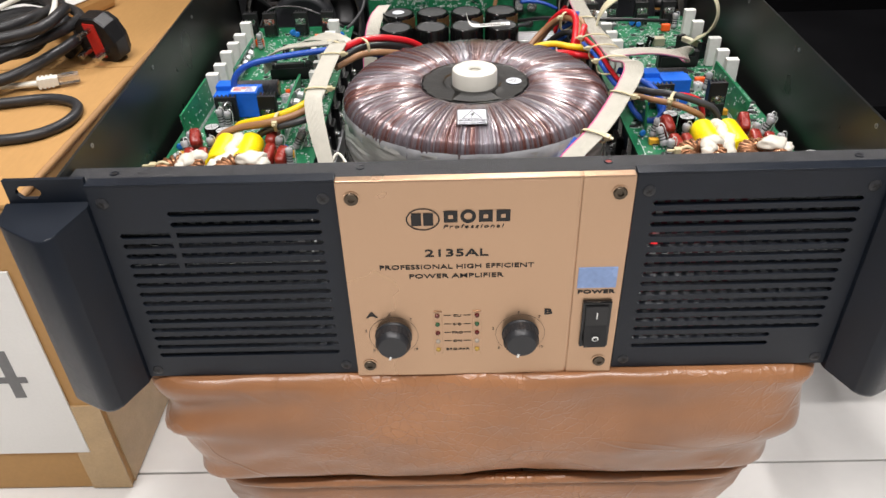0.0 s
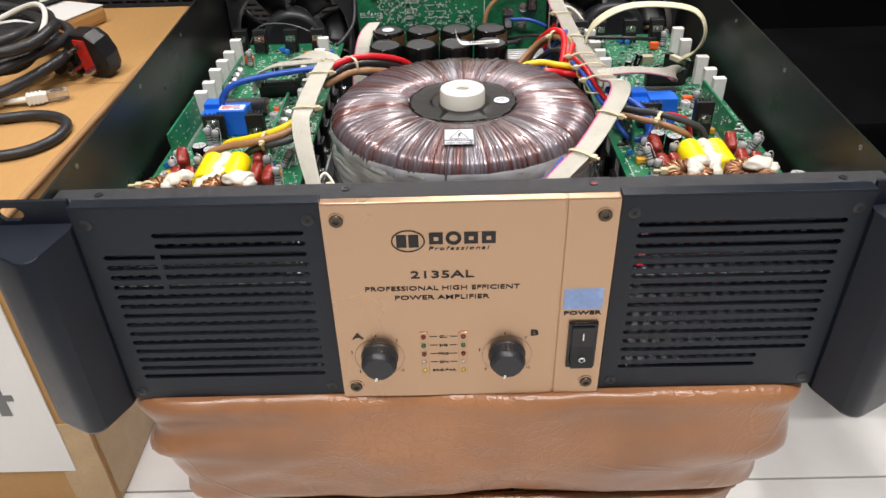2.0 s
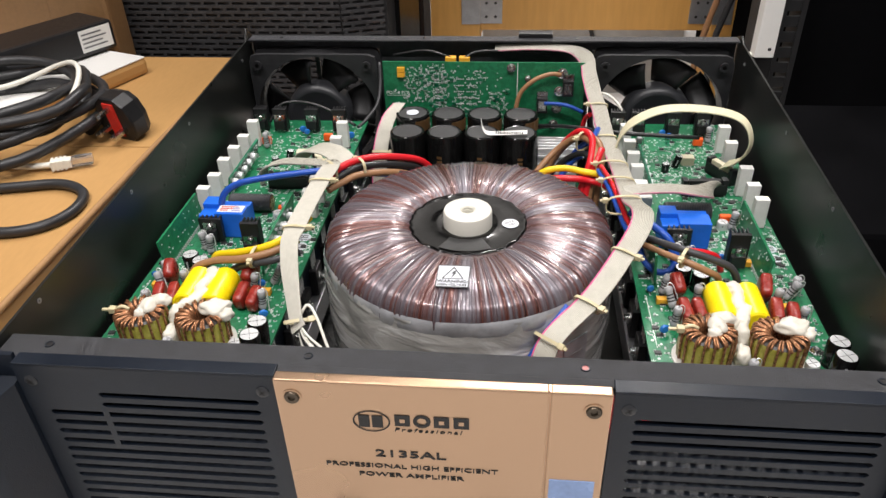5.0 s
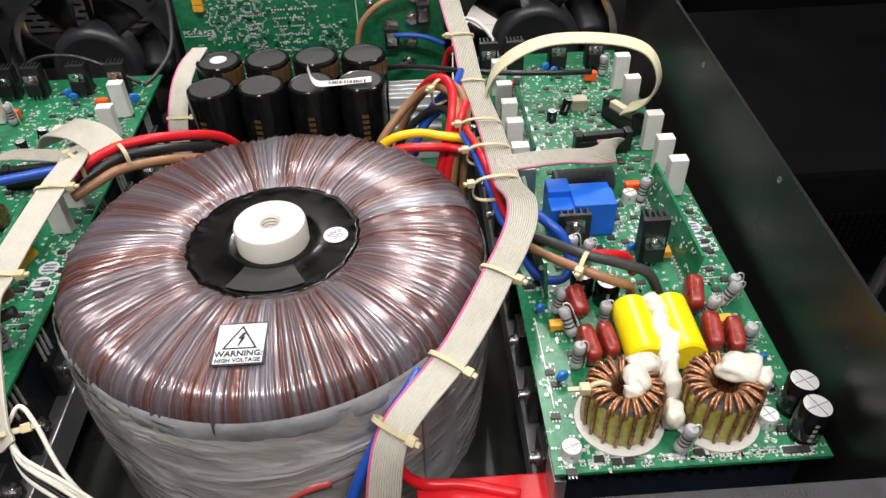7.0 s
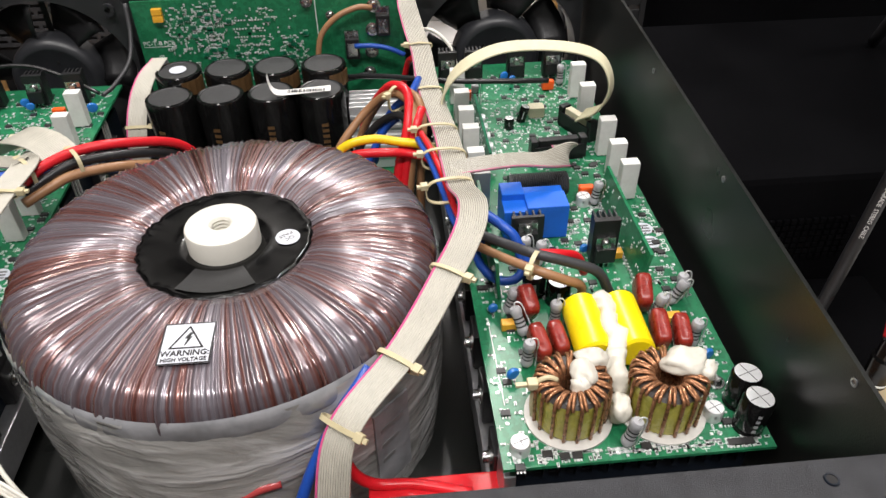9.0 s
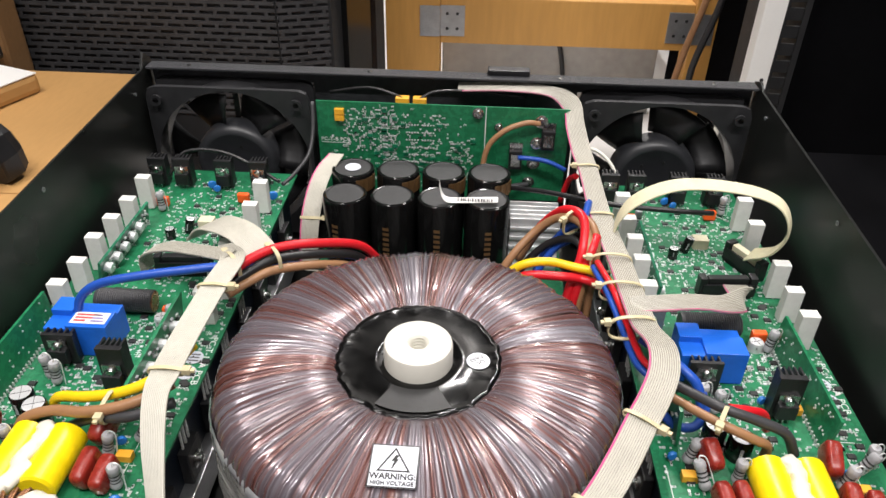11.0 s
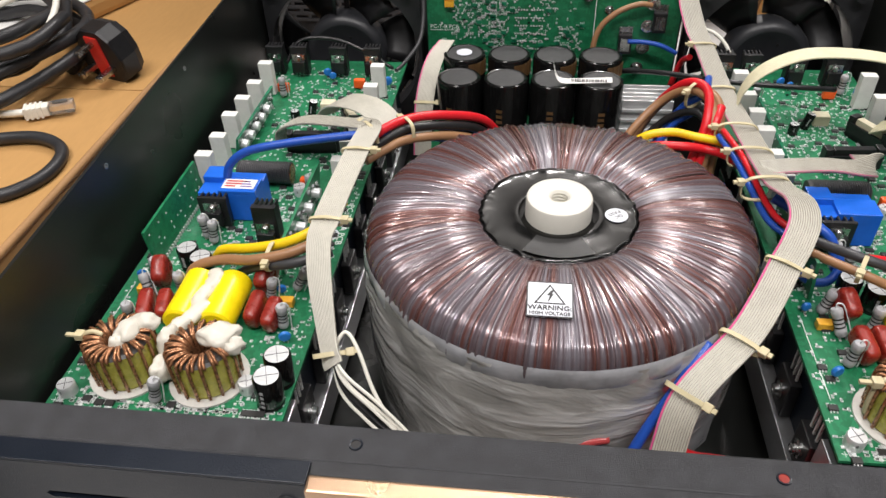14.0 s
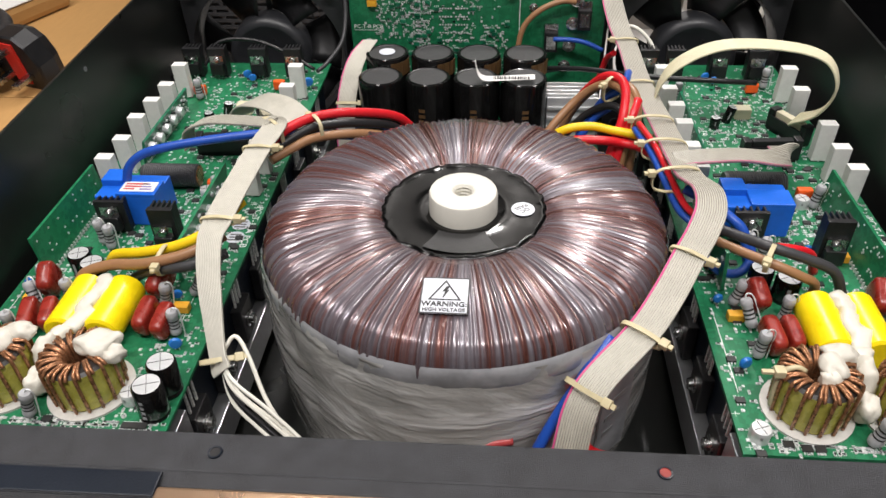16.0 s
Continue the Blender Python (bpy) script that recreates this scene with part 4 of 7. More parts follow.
def red_capacitor(board, x, y, z, sx, sy, sz, rx=0, rz=0):
    bm = B()
    m = Matrix.Translation((x, y, z)) @ pose(0, 0, 0, rx, 0, rz)
    vs = bmesh.ops.create_icosphere(bm, subdivisions=3, radius=1)["verts"]
    for v in vs:
        c = v.co
        v.co = m @ Vector([math.copysign(abs(q) ** 0.45, q) * s / 2 for q, s in zip(c, (sx * 0.88, sy, sz))])
    for f in bm.faces:
        f.smooth = True
    on_board("red_film_capacitor", bm, RED_CAP, board)


def heat_clip(board, x, y, w, d, h, fins=5):
    bm = B()
    box(bm, x - w / 2, x + w / 2, y, y + d * 0.35, 0.001, h, 0, 0.0002)
    for i in range(fins):
        fx = x - w / 2 + (i + 0.5) * w / fins
        box(bm, fx - 0.0005, fx + 0.0005, y + d * 0.3, y + d, 0.001, h)
    on_board("heat_sink_clip", bm, BLACK_PLASTIC, board, "black finned heat sink clip")
    bm = B()
    box(bm, x - 0.0048, x + 0.0048, y - 0.0042, y - 0.0002, 0.004, 0.0125, 0, 0.0005)
    box(bm, x - 0.0048, x + 0.0048, y - 0.0014, y - 0.0001, 0.0124, 0.0175, 1)
    lathe(bm, [(0, 0.0022), (0.002, 0.0020), (0.0026, 0.0)], 14, Matrix.Translation((x, y - 0.0015, 0.0142)) @ FRONT, 1)
    for i in (-1, 0, 1):
        box(bm, x + i * 0.0025 - 0.0004, x + i * 0.0025 + 0.0004, y - 0.0026, y - 0.002, -0.0005, 0.0045, 1)
    on_board("transistor", bm, [BLACK_PLASTIC, STEEL], board, "black transistor screwed to its heat sink")


def choke_coil(board, x, y, seed):
    rnd = random.Random(seed)
    bm = B()
    m = Matrix.Translation((x, y, 0))
    lathe(bm, [(0, 0), (0.0175, 0), (0.0176, 0.0012), (0, 0.0013)], 36, m)
    on_board("insulating_disc", bm, DISC, board, "white round insulating disc")
    bm = B()
    ro, ri, h0, h1 = 0.0136, 0.0062, 0.002, 0.0212
    lathe(bm, [(ri, h0), (ro, h0), (ro + 0.0002, h0 + 0.001), (ro + 0.0002, h1 - 0.001)], 48, m, 0)
    lathe(bm, [(ro + 0.0002, h1 - 0.001), (ro - 0.0012, h1 + 0.0002), (ri, h1), (ri, h0)], 48, m, 1)
    ring = on_board("choke_core", bm, [TAPE, CORE], board, "toroid core wrapped in yellow-green tape")
    turns = 17
    for i in range(turns):
        for dd in (-3.4, 3.4):
            bm = B()
            a = radians(i * 360 / turns + dd + rnd.uniform(-1.2, 1.2))
            c, s = math.cos(a), math.sin(a)
            c2, s2 = math.cos(a + 0.09), math.sin(a + 0.09)
            path = [(x + (ro + 0.0009) * c, y + (ro + 0.0009) * s, h0), (x + (ro + 0.0011) * c, y + (ro + 0.0011) * s, h1 - 0.001), (x + (ro - 0.0014) * c, y + (ro - 0.0014) * s, h1 + 0.0012), (x + (ri + 0.0012) * c2, y + (ri + 0.0012) * s2, h1 + 0.0010), (x + (ri - 0.0008) * c2, y + (ri - 0.0008) * s2, h1 - 0.003), (x + (ri - 0.0007) * c2, y + (ri - 0.0007) * s2, h0 + 0.004)]
            if dd > 0:
                path = path[1:]
            tube(bm, path, 0.00075, 6, 3)
            on_board("copper_turn", bm, COPPER, board)


def daughter_board(board, x, y0, y1, h, seed, material, tilt=0.0, parts=26, side=1):
    rnd = random.Random(seed)
    bm = B()
    m = Matrix.Translation((x, 0, 0)) @ pose(0, 0, 0, 0, tilt, 0)
    box(bm, -0.0008, 0.0008, y0, y1, 0.001, h, 0, 0, m)
    for i in range(parts):
        yy, zz = rnd.uniform(y0 + 0.003, y1 - 0.003), rnd.uniform(0.004, h - 0.003)
        k = rnd.choice((1, 2, 2, 3))
        box(bm, *((0.0008, 0.0018) if side > 0 else (-0.0018, -0.0008)), yy - rnd.uniform(0.0006, 0.0018), yy + 0.001, zz - 0.0005, zz + 0.0006, k, 0, m)
        sx = -side
        box(bm, *((0.0008, 0.0011) if sx > 0 else (-0.0011, -0.0008)), yy - 0.0005, yy + 0.0005, zz + 0.001, zz + 0.0018, 2, 0, m)
    for i in range(int((y1 - y0) / 0.0026)):
        yy = y0 + 0.002 + i * 0.0026
        box(bm, -0.0016, 0.0016, yy - 0.0004, yy + 0.0004, 0.0, 0.0022, 2, 0, m)
    on_board("daughter_board", bm, [material, BAND, SOLDER, RES_GREY], board, "upright green daughter board")


def chip(bm, x0, x1, y0, y1, z0, z1, mi=0):
    v = [bm.verts.new((x, y, z)) for z in (z0, z1) for x, y in ((x0, y0), (x1, y0), (x1, y1), (x0, y1))]
    for q in ((0, 3, 2, 1), (4, 5, 6, 7), (0, 1, 5, 4), (1, 2, 6, 5), (2, 3, 7, 6), (3, 0, 4, 7)):
        bm.faces.new([v[k] for k in q]).material_index = mi


def surface_parts(bm, rnd, boxes, count, z=0.0):
    """Tiny soldered chips, pads and vias inside rectangles."""
    for _ in range(count):
        x0, x1, y0, y1 = rnd.choice(boxes)
        gx = round(rnd.uniform(x0, x1) / 0.0016) * 0.0016
        gy = round(rnd.uniform(y0, y1) / 0.0016) * 0.0016
        t = rnd.random()
        if t < 0.42:
            a, b = (0.0010, 0.0005) if rnd.random() < 0.5 else (0.0005, 0.0010)
            chip(bm, gx - a, gx + a, gy - b, gy + b, z, z + 0.0005, 0)
            chip(bm, gx - a * 0.55, gx + a * 0.55, gy - b * 0.55 if b < a else gy - b * 0.5, gy + b * 0.55 if b < a else gy + b * 0.5, z + 0.0001, z + 0.0008, 1 if t < 0.17 else 2)
        elif t < 0.86:
            r = rnd.uniform(0.0004, 0.0008)
            chip(bm, gx - r, gx + r, gy - r, gy + r, z, z + 0.0004, 0)
        elif t < 0.945:
            chip(bm, gx - 0.0016, gx + 0.0016, gy - 0.0001, gy + 0.0001, z, z + 0.00015, 3)
            chip(bm, gx - 0.0001, gx + 0.0001, gy - 0.0012, gy + 0.0012, z, z + 0.00015, 3)
        else:
            chip(bm, gx - 0.0019, gx + 0.0019, gy - 0.0014, gy + 0.0014, z + 0.0002, z + 0.0013, 1)
            for q in (-0.0013, 0, 0.0013):
                chip(bm, gx + q - 0.0003, gx + q + 0.0003, gy - 0.0024, gy + 0.0024, z, z + 0.0004, 0)


BW, BL = 0.106, 0.347
bm = B()
box(bm, 0, BW, 0, BL, -0.0016, 0.0)
me = bpy.data.meshes.new("amplifier_board")
me.materials.append(PCB)
bm.to_mesh(me)
bm.free()
board = new("amplifier_board", me)
board.parent = amp
ORIGIN[board] = Vector((0, 0, 0))
board.location = (BX, BY - 0.22, BZ - BASE)
board["label"] = "green amplifier circuit board crowded with components"

bm = B()
surface_parts(bm, random.Random(4), [(0.002, 0.028, 0.0, 0.11), (0.078, 0.104, 0.003, 0.12), (0.003, 0.103, 0.002, 0.006), (0.028, 0.075, 0.09, 0.135), (0.03, 0.09, 0.18, 0.34), (0.03, 0.09, 0.22, 0.30), (0.086, 0.104, 0.12, 0.34), (0.045, 0.08, 0.137, 0.17), (0.004, 0.103, 0.10, 0.342), (0.03, 0.09, 0.19, 0.31)], 1900)
o = on_board("surface_mounting", bm, [SOLDER, BAND, RES_GREY, WHITE_PRINT], board, "tiny soldered chips, pads and printed marks")
o["kind"] = "stuff"
choke_coil(board, 0.0295, 0.0225, 1)
choke_coil(board, 0.0672, 0.0215, 2)
for x, y0, y1 in ((0.0458, 0.044, 0.0755), (0.0628, 0.044, 0.0755)):
    bm = B()
    lathe(bm, [(0, 0), (0.0070, 0), (0.0083, 0.001), (0.0084, (y1 - y0) - 0.001), (0.0070, y1 - y0), (0, y1 - y0)], 32, Matrix.Translation((x, y0, 0.0094)) @ pose(0, 0, 0, -90, 0, 0))
    on_board("yellow_capacitor", bm, YELLOW, board, "large yellow film capacitor")
bm = B()
tube(bm, [(0.0490, 0.018, 0.004), (0.0492, 0.026, 0.0085), (0.0495, 0.034, 0.0150), (0.0530, 0.042, 0.0155), (0.0552, 0.050, 0.0158), (0.0535, 0.058, 0.0162), (0.0555, 0.066, 0.0160), (0.0540, 0.075, 0.0152)], 0.0040, 14, 7)
for v in bm.verts:
    k = noise.noise(v.co * 190) * 0.0016 + noise.noise(v.co * 420) * 0.0007
    v.co += Vector((k * 1.4, k, k * 0.6))
    if v.co.y > 0.040:
        v.co.z = 0.0135 + (v.co.z - 0.0135) * 0.7
blob(bm, (0.0488, 0.0290, 0.0130), (0.0058, 0.0072, 0.0080), 31, 0.35)
blob(bm, (0.0484, 0.0180, 0.0075), (0.0048, 0.0062, 0.0066), 32, 0.4)
on_board("glue_strip", bm, GLUE, board, "white silicone glue squeezed between parts")
bm = B()
loop_pts = [(0.0295 - 0.0062, 0.0225, 0.0222), (0.0295 - 0.0100, 0.0225, 0.0240), (0.0295 - 0.0146, 0.0220, 0.0215), (0.0295 - 0.0156, 0.0215, 0.0120), (0.0295 - 0.0150, 0.0212, 0.0040)]
tube(bm, loop_pts, 0.0011, 6, 5)
box(bm, 0.0115, 0.0155, 0.0195, 0.0235, 0.0205, 0.0240, 0, 0.0005)
box(bm, 0.0070, 0.0118, 0.0206, 0.0224, 0.0216, 0.0228)
on_board("coil_tie", bm, TIE, board, "nylon tie round the coil")
bm = B()
blob(bm, (0.0340, 0.0250, 0.0228), (0.0052, 0.0072, 0.0042), 21, 0.35)
blob(bm, (0.0385, 0.0315, 0.0225), (0.0070, 0.0048, 0.0040), 22, 0.35)
blob(bm, (0.0322, 0.0195, 0.0205), (0.0044, 0.0042, 0.0050), 25, 0.4)
on_board("glue_lump", bm, GLUE, board, "white silicone glue lump on the coil")
bm = B()
blob(bm, (0.0745, 0.0262, 0.0230), (0.0092, 0.0072, 0.0040), 23, 0.35)
blob(bm, (0.0815, 0.0232, 0.0205), (0.0048, 0.0044, 0.0042), 24, 0.4)
on_board("glue_lump", bm, GLUE, board, "white silicone glue lump on the coil")
for a in ((0.0225, 0.0790, 0.0100, 0.0088, 0.0150, 0.0150, 28, 12), (0.0240, 0.0560, 0.0078, 0.0080, 0.0170, 0.0110, 14, 10), (0.0325, 0.0580, 0.0072, 0.0076, 0.0160, 0.0105, 14, 9), (0.0765, 0.0805, 0.0095, 0.0086, 0.0165, 0.0145, 24, -8), (0.0778, 0.0585, 0.0080, 0.0082, 0.0175, 0.0115, 14, -5), (0.0866, 0.0560, 0.0075, 0.0080, 0.0165, 0.0110, 14, -6)):
    red_capacitor(board, *a)
for x, y, tilt in ((0.015, 0.083, (0, 12)), (0.0345, 0.0725, (0, 0)), (0.0200, 0.0676, (-25, -20)), (0.0175, 0.0500, (0, 4)), (0.0965, 0.0846, (0, 0)), (0.0905, 0.0815, (0, 28)), (0.0800, 0.0720, (0, 12)), (0.0915, 0.0545, (0, 4)), (0.0485, 0.0062, (0, 12)), (0.0755, 0.1630, (0, 8)), (0.0250, 0.2850, (0, 0)), (0.0880, 0.3080, (0, 0)), (0.0350, 0.1150, (0, 6)), (0.0300, 0.1190, (0, -4))):
    upright_resistor(board, x, y, 0.0135, tilt)
for x, y, r in ((0.0105, 0.043, 0.0030), (0.0950, 0.0455, 0.0030), (0.084, 0.078, 0.0025), (0.0080, 0.0835, 0.0025), (0.050, 0.318, 0.0032), (0.055, 0.313, 0.0028), (0.098, 0.305, 0.0036), (0.060, 0.122, 0.0025)):
    bm = B()
    lathe(bm, [(0, -0.0014), (r * 0.8, -0.001), (r, 0), (r * 0.8, 0.001), (0, 0.0014)], 18, Matrix.Translation((x, y, r + 0.0012)) @ pose(0, 0, 0, 90, 0, 20))
    box(bm, x - 0.0012, x - 0.0008, y, y + 0.0003, -0.0005, 0.003, 1)
    box(bm, x + 0.0008, x + 0.0012, y, y + 0.0003, -0.0005, 0.003, 1)
    on_board("ceramic_capacitor", bm, [BLUE_DISC, SOLDER], board, "small blue ceramic disc capacitor")
for x, y in ((0.0140, 0.0735), (0.0885, 0.0705), (0.075, 0.118)):
    bm = B()
    box(bm, x - 0.0036, x + 0.0036, y - 0.0022, y + 0.0022, 0.0002, 0.0042, 0, 0.0004)
    on_board("tantalum_capacitor", bm, TANTAL, board, "small yellow tantalum capacitor")
for x, y in ((0.0235, 0.2915), (0.0780, 0.3010), (0.0730, 0.1710)):
    bm = B()
    box(bm, x - 0.0042, x + 0.0042, y - 0.0022, y + 0.0022, 0.001, 0.0078, 0, 0.0012)
    on_board("orange_capacitor", bm, ORANGE, board, "orange dipped film capacitor")
can_capacitor(board, 0.0985, 0.0105, 0.0061, 0.0175, tilt=(0, 3))
can_capacitor(board, 0.0995, 0.0225, 0.0061, 0.0170, tilt=(-2, 2))
can_capacitor(board, 0.0295, 0.0960, 0.0056, 0.0125)
can_capacitor(board, 0.0395, 0.0890, 0.0058, 0.0130)
for x, y in ((0.0075, 0.008), (0.0865, 0.0165), (0.070, 0.165)):
    can_capacitor(board, x, y, 0.0040, 0.0058, mt=ALU)
can_capacitor(board, 0.0520, 0.2600, 0.0030, 0.0110, tilt=(0, 14))
can_capacitor(board, 0.0430, 0.2520, 0.0032, 0.0075)
daughter_board(board, 0.0125, 0.092, 0.160, 0.0235, 5, PCB, -5, 24, -1)
daughter_board(board, 0.0800, 0.092, 0.168, 0.0220, 6, PCB, 7, 44)
daughter_board(board, 0.0200, 0.197, 0.270, 0.0165, 7, PCB_DARK, 10, 60)
for i in range(5):
    bm = B()
    lathe(bm, [(0, 0), (0.0032, 0), (0.0032, 0.0048), (0.0028, 0.0052), (0, 0.0052)], 16, Matrix.Translation((0.0215, 0.204 + i * 0.0115, 0.0095)) @ pose(0, 0, 0, 0, 100, 0))
    on_board("surface_capacitor", bm, ALU, board, "small round aluminium capacitor")
for y, z in ((0.118, 0.012), (0.134, 0.013), (0.150, 0.012)):
    bm = B()
    lathe(bm, [(0, 0), (0.0030, 0), (0.0030, 0.0046), (0.0026, 0.0050), (0, 0.0050)], 16, Matrix.Translation((0.0822, y, z)) @ pose(0, 0, 0, 0, 97, 0))
    on_board("surface_capacitor", bm, ALU, board, "small round aluminium capacitor")
# blue transformer with a stepped top
bm = B()
box(bm, 0.0212, 0.0545, 0.136, 0.158, 0.0005, 0.0185, 0, 0.0006)
box(bm, 0.0212, 0.0330, 0.1465, 0.158, 0.0180, 0.0222, 0, 0.0006)
box(bm, 0.0330, 0.0545, 0.136, 0.150, 0.0180, 0.0205, 0, 0.0006)
on_board("blue_transformer", bm, BLUE, board, "bright blue potted sensing transformer")
heat_clip(board, 0.0320, 0.1290, 0.0165, 0.0060, 0.0200)
heat_clip(board, 0.0672, 0.1130, 0.0130, 0.0090, 0.0270)
for x in (0.010, 0.0285, 0.0587, 0.0845):
    heat_clip(board, x, 0.3200, 0.0128, 0.0095, 0.0225)
bm = B()
rod = Matrix.Translation((0.0300, 0.1755, 0.0075)) @ pose(0, 0, 0, 0, 90, 0)
ribs = [(0.0064 + 0.0004 * (k % 2), 0.0015 + k * 0.0006) for k in range(52)]
lathe(bm, [(0, 0), (0.0060, 0)] + ribs + [(0.0060, 0.033)], 22, rod, 0)
lathe(bm, [(0.0060, 0.033), (0.0040, 0.0332), (0, 0.0325)], 22, rod, 1)
bmesh.ops.remove_doubles(bm, verts=bm.verts, dist=1e-6)
on_board("rod_choke", bm, [W_GREY, COPPER], board, "dark sleeved rod choke with copper end")
# white upright power resistors along both edges
for x in (0.0135, 0.0950):
    for i, y in enumerate((0.290, 0.2635, 0.2390, 0.2150, 0.1920, 0.1690)):
        if x > 0.09 and i == 2:
            continue
        bm = B()
        h = (0.0245, 0.0225, 0.0235)[i % 3]
        box(bm, x - 0.0048, x + 0.0048, y - 0.0033, y + 0.0033, 0.0006, h, 0, 0.0005)
        box(bm, x - 0.0004, x + 0.0004, y - 0.0030, y - 0.0024, -0.001, 0.002, 1)
        on_board("power_resistor", bm, [CONN, SOLDER], board, "white ceramic upright power resistor")
for x0, y0, ang, ln in ((0.0660, 0.2140, 4, 0.030), (0.0850, 0.2420, -62, 0.026)):
    bm = B()
    m = Matrix.Translation((x0, y0, 0)) @ pose(0, 0, 0, 0, 0, ang)
    box(bm, -ln / 2, ln / 2, -0.0042, -0.0030, 0.0005, 0.0100, 0, 0, m)
    box(bm, -ln / 2, ln / 2, 0.0030, 0.0042, 0.0005, 0.0100, 0, 0, m)
    box(bm, -ln / 2, ln / 2, -0.0042, 0.0042, 0.0003, 0.0030, 0, 0, m)
    box(bm, -ln / 2 + 0.003, ln / 2 - 0.003, -0.0024, 0.0024, 0.004, 0.0135, 1 if ang < 0 else 0, 0.0005, m)
    for q in (-1, 1):
        box(bm, q * ln / 2 - 0.0022, q * ln / 2 + 0.0022, -0.0034, 0.0034, 0.0005, 0.0140, 0, 0.0006, m)
    on_board("header_socket", bm, [BLACK_PLASTIC, CREAM], board, "black latched ribbon header")
bm = B()
box(bm, 0.058, 0.068, 0.262, 0.270, 0.0005, 0.0075, 0, 0.0006)
on_board("wire_header", bm, CREAM, board, "cream wire header")
bm = B()
words(bm, "PC-T-13A PCB", 0.0052, Matrix.Translation((0.1010, 0.1560, 0.0002)) @ pose(0, 0, 0, 0, 0, -90), 0, 1.15, 0.0001)
for x0, x1, y0, y1 in ((0.090, 0.098, 0.100, 0.1003), (0.090, 0.098, 0.108, 0.1083), (0.0905, 0.0908, 0.06, 0.09), (0.005, 0.0053, 0.03, 0.08)):
    box(bm, x0, x1, y0, y1, 0.0001, 0.0003)
on_board("board_print", bm, WHITE_PRINT, board, "white printed board lettering")
for y in (0.1390, 0.1275):
    bm = B()
    lathe(bm, [(0, 0.0004), (0.0050, 0.0004), (0.0050, 0.0001)], 24, Matrix.Translation((0.0965, y, 0)))
    for i in range(3):
        box(bm, 0.0935, 0.0995, y - 0.003 + i * 0.0023, y - 0.002 + i * 0.0023, 0.0004, 0.0006, 1)
    on_board("check_sticker", bm, [STICKER, GREY_INK], board, "round silver inspection sticker")
bm = B()
lathe(bm, [(0, 0.0016), (0.0018, 0.0018), (0.0030, 0.0004), (0.0040, 0.0003), (0.0040, 0)], 18, Matrix.Translation((0.0945, 0.0335, 0)))
on_board("mounting_screw", bm, STEEL, board)
LEFT_SHIFT = -0.3285
left = copy_thing(board, pose(BX + LEFT_SHIFT, BY - 0.22 - 0.003, BZ - BASE))
ORIGIN[left] = Vector((0, 0, 0))
bm = B()
box(bm, 0.0345, 0.0530, 0.1385, 0.1475, 0.0205, 0.0208)
for i in range(3):
    box(bm, 0.0360, 0.0420 + 0.003 * i, 0.1400 + i * 0.0024, 0.1412 + i * 0.0024, 0.0207, 0.0210, 1)
    box(bm, 0.0450, 0.0515 - 0.001 * i, 0.1400 + i * 0.0024, 0.1410 + i * 0.0024, 0.0207, 0.0210, 2)
on_board("transformer_label", bm, [PAPER, LABEL_RED, PURPLE], left, "white label with red print")

# ---- heat sinks under the boards ----
for ox, inner in ((BX, 0), (BX + LEFT_SHIFT, 1)):
    bm = B()
    box(bm, ox + 0.006, ox + 0.100, BY + 0.006, BY + 0.335, BASE + 0.004, BZ - 0.012, 0, 0.001)
    sink = part("heat_sink", bm, BLACK_SATIN, amp, "black anodised heat sink under the board")
    for i in range(14):
        x = ox + 0.010 + i * 0.0065
        bm = B()
        box(bm, x, x + 0.002, BY + 0.004, BY + 0.337, BZ - 0.013, BZ - 0.004)
        part("fin", bm, BLACK_SATIN, sink)
    xe = ox + 0.100 if inner else ox + 0.006
    d = 1 if inner else -1
    bm = B()
    box(bm, *sorted((xe, xe + d * 0.0075)), BY + 0.003, BY + 0.320, BASE + 0.016, BASE + 0.035, 0, 0.0006)
    box(bm, *sorted((xe, xe + d * 0.005)), BY + 0.003, BY + 0.018, BASE + 0.030, BZ - 0.010, 0, 0.0006)
    part("clamp_rail", bm, ZINC, sink, "bright aluminium clamp rail")
    for i in range(9):
        y = BY + 0.028 + i * 0.034
        bm = B()
        box(bm, *sorted((xe + d * 0.0005, xe + d * 0.006)), y - 0.008, y + 0.008, BASE + 0.036, BASE + 0.058, 0, 0.0008)
        for q in (-0.004, 0, 0.004):
            box(bm, *sorted((xe + d * 0.002, xe + d * 0.003)), y + q - 0.0006, y + q + 0.0006, BASE + 0.057, BZ - 0.001, 1)
        tr = part("power_transistor", bm, [BLACK_PLASTIC, SOLDER], sink, "black flat power transistor")
        bm = B()
        lathe(bm, [(0.0045, 0), (0.0045, 0.0008), (0.0028, 0.0010), (0.0027, 0.0034), (0.0012, 0.0036), (0.001, 0.0024), (0, 0.0024)], 16, Matrix.Translation((xe + d * 0.006, y, BASE + 0.047)) @ pose(0, 0, 0, 0, d * 90, 0))
        part("screw", bm, STEEL, sink, "steel socket screw with washer")

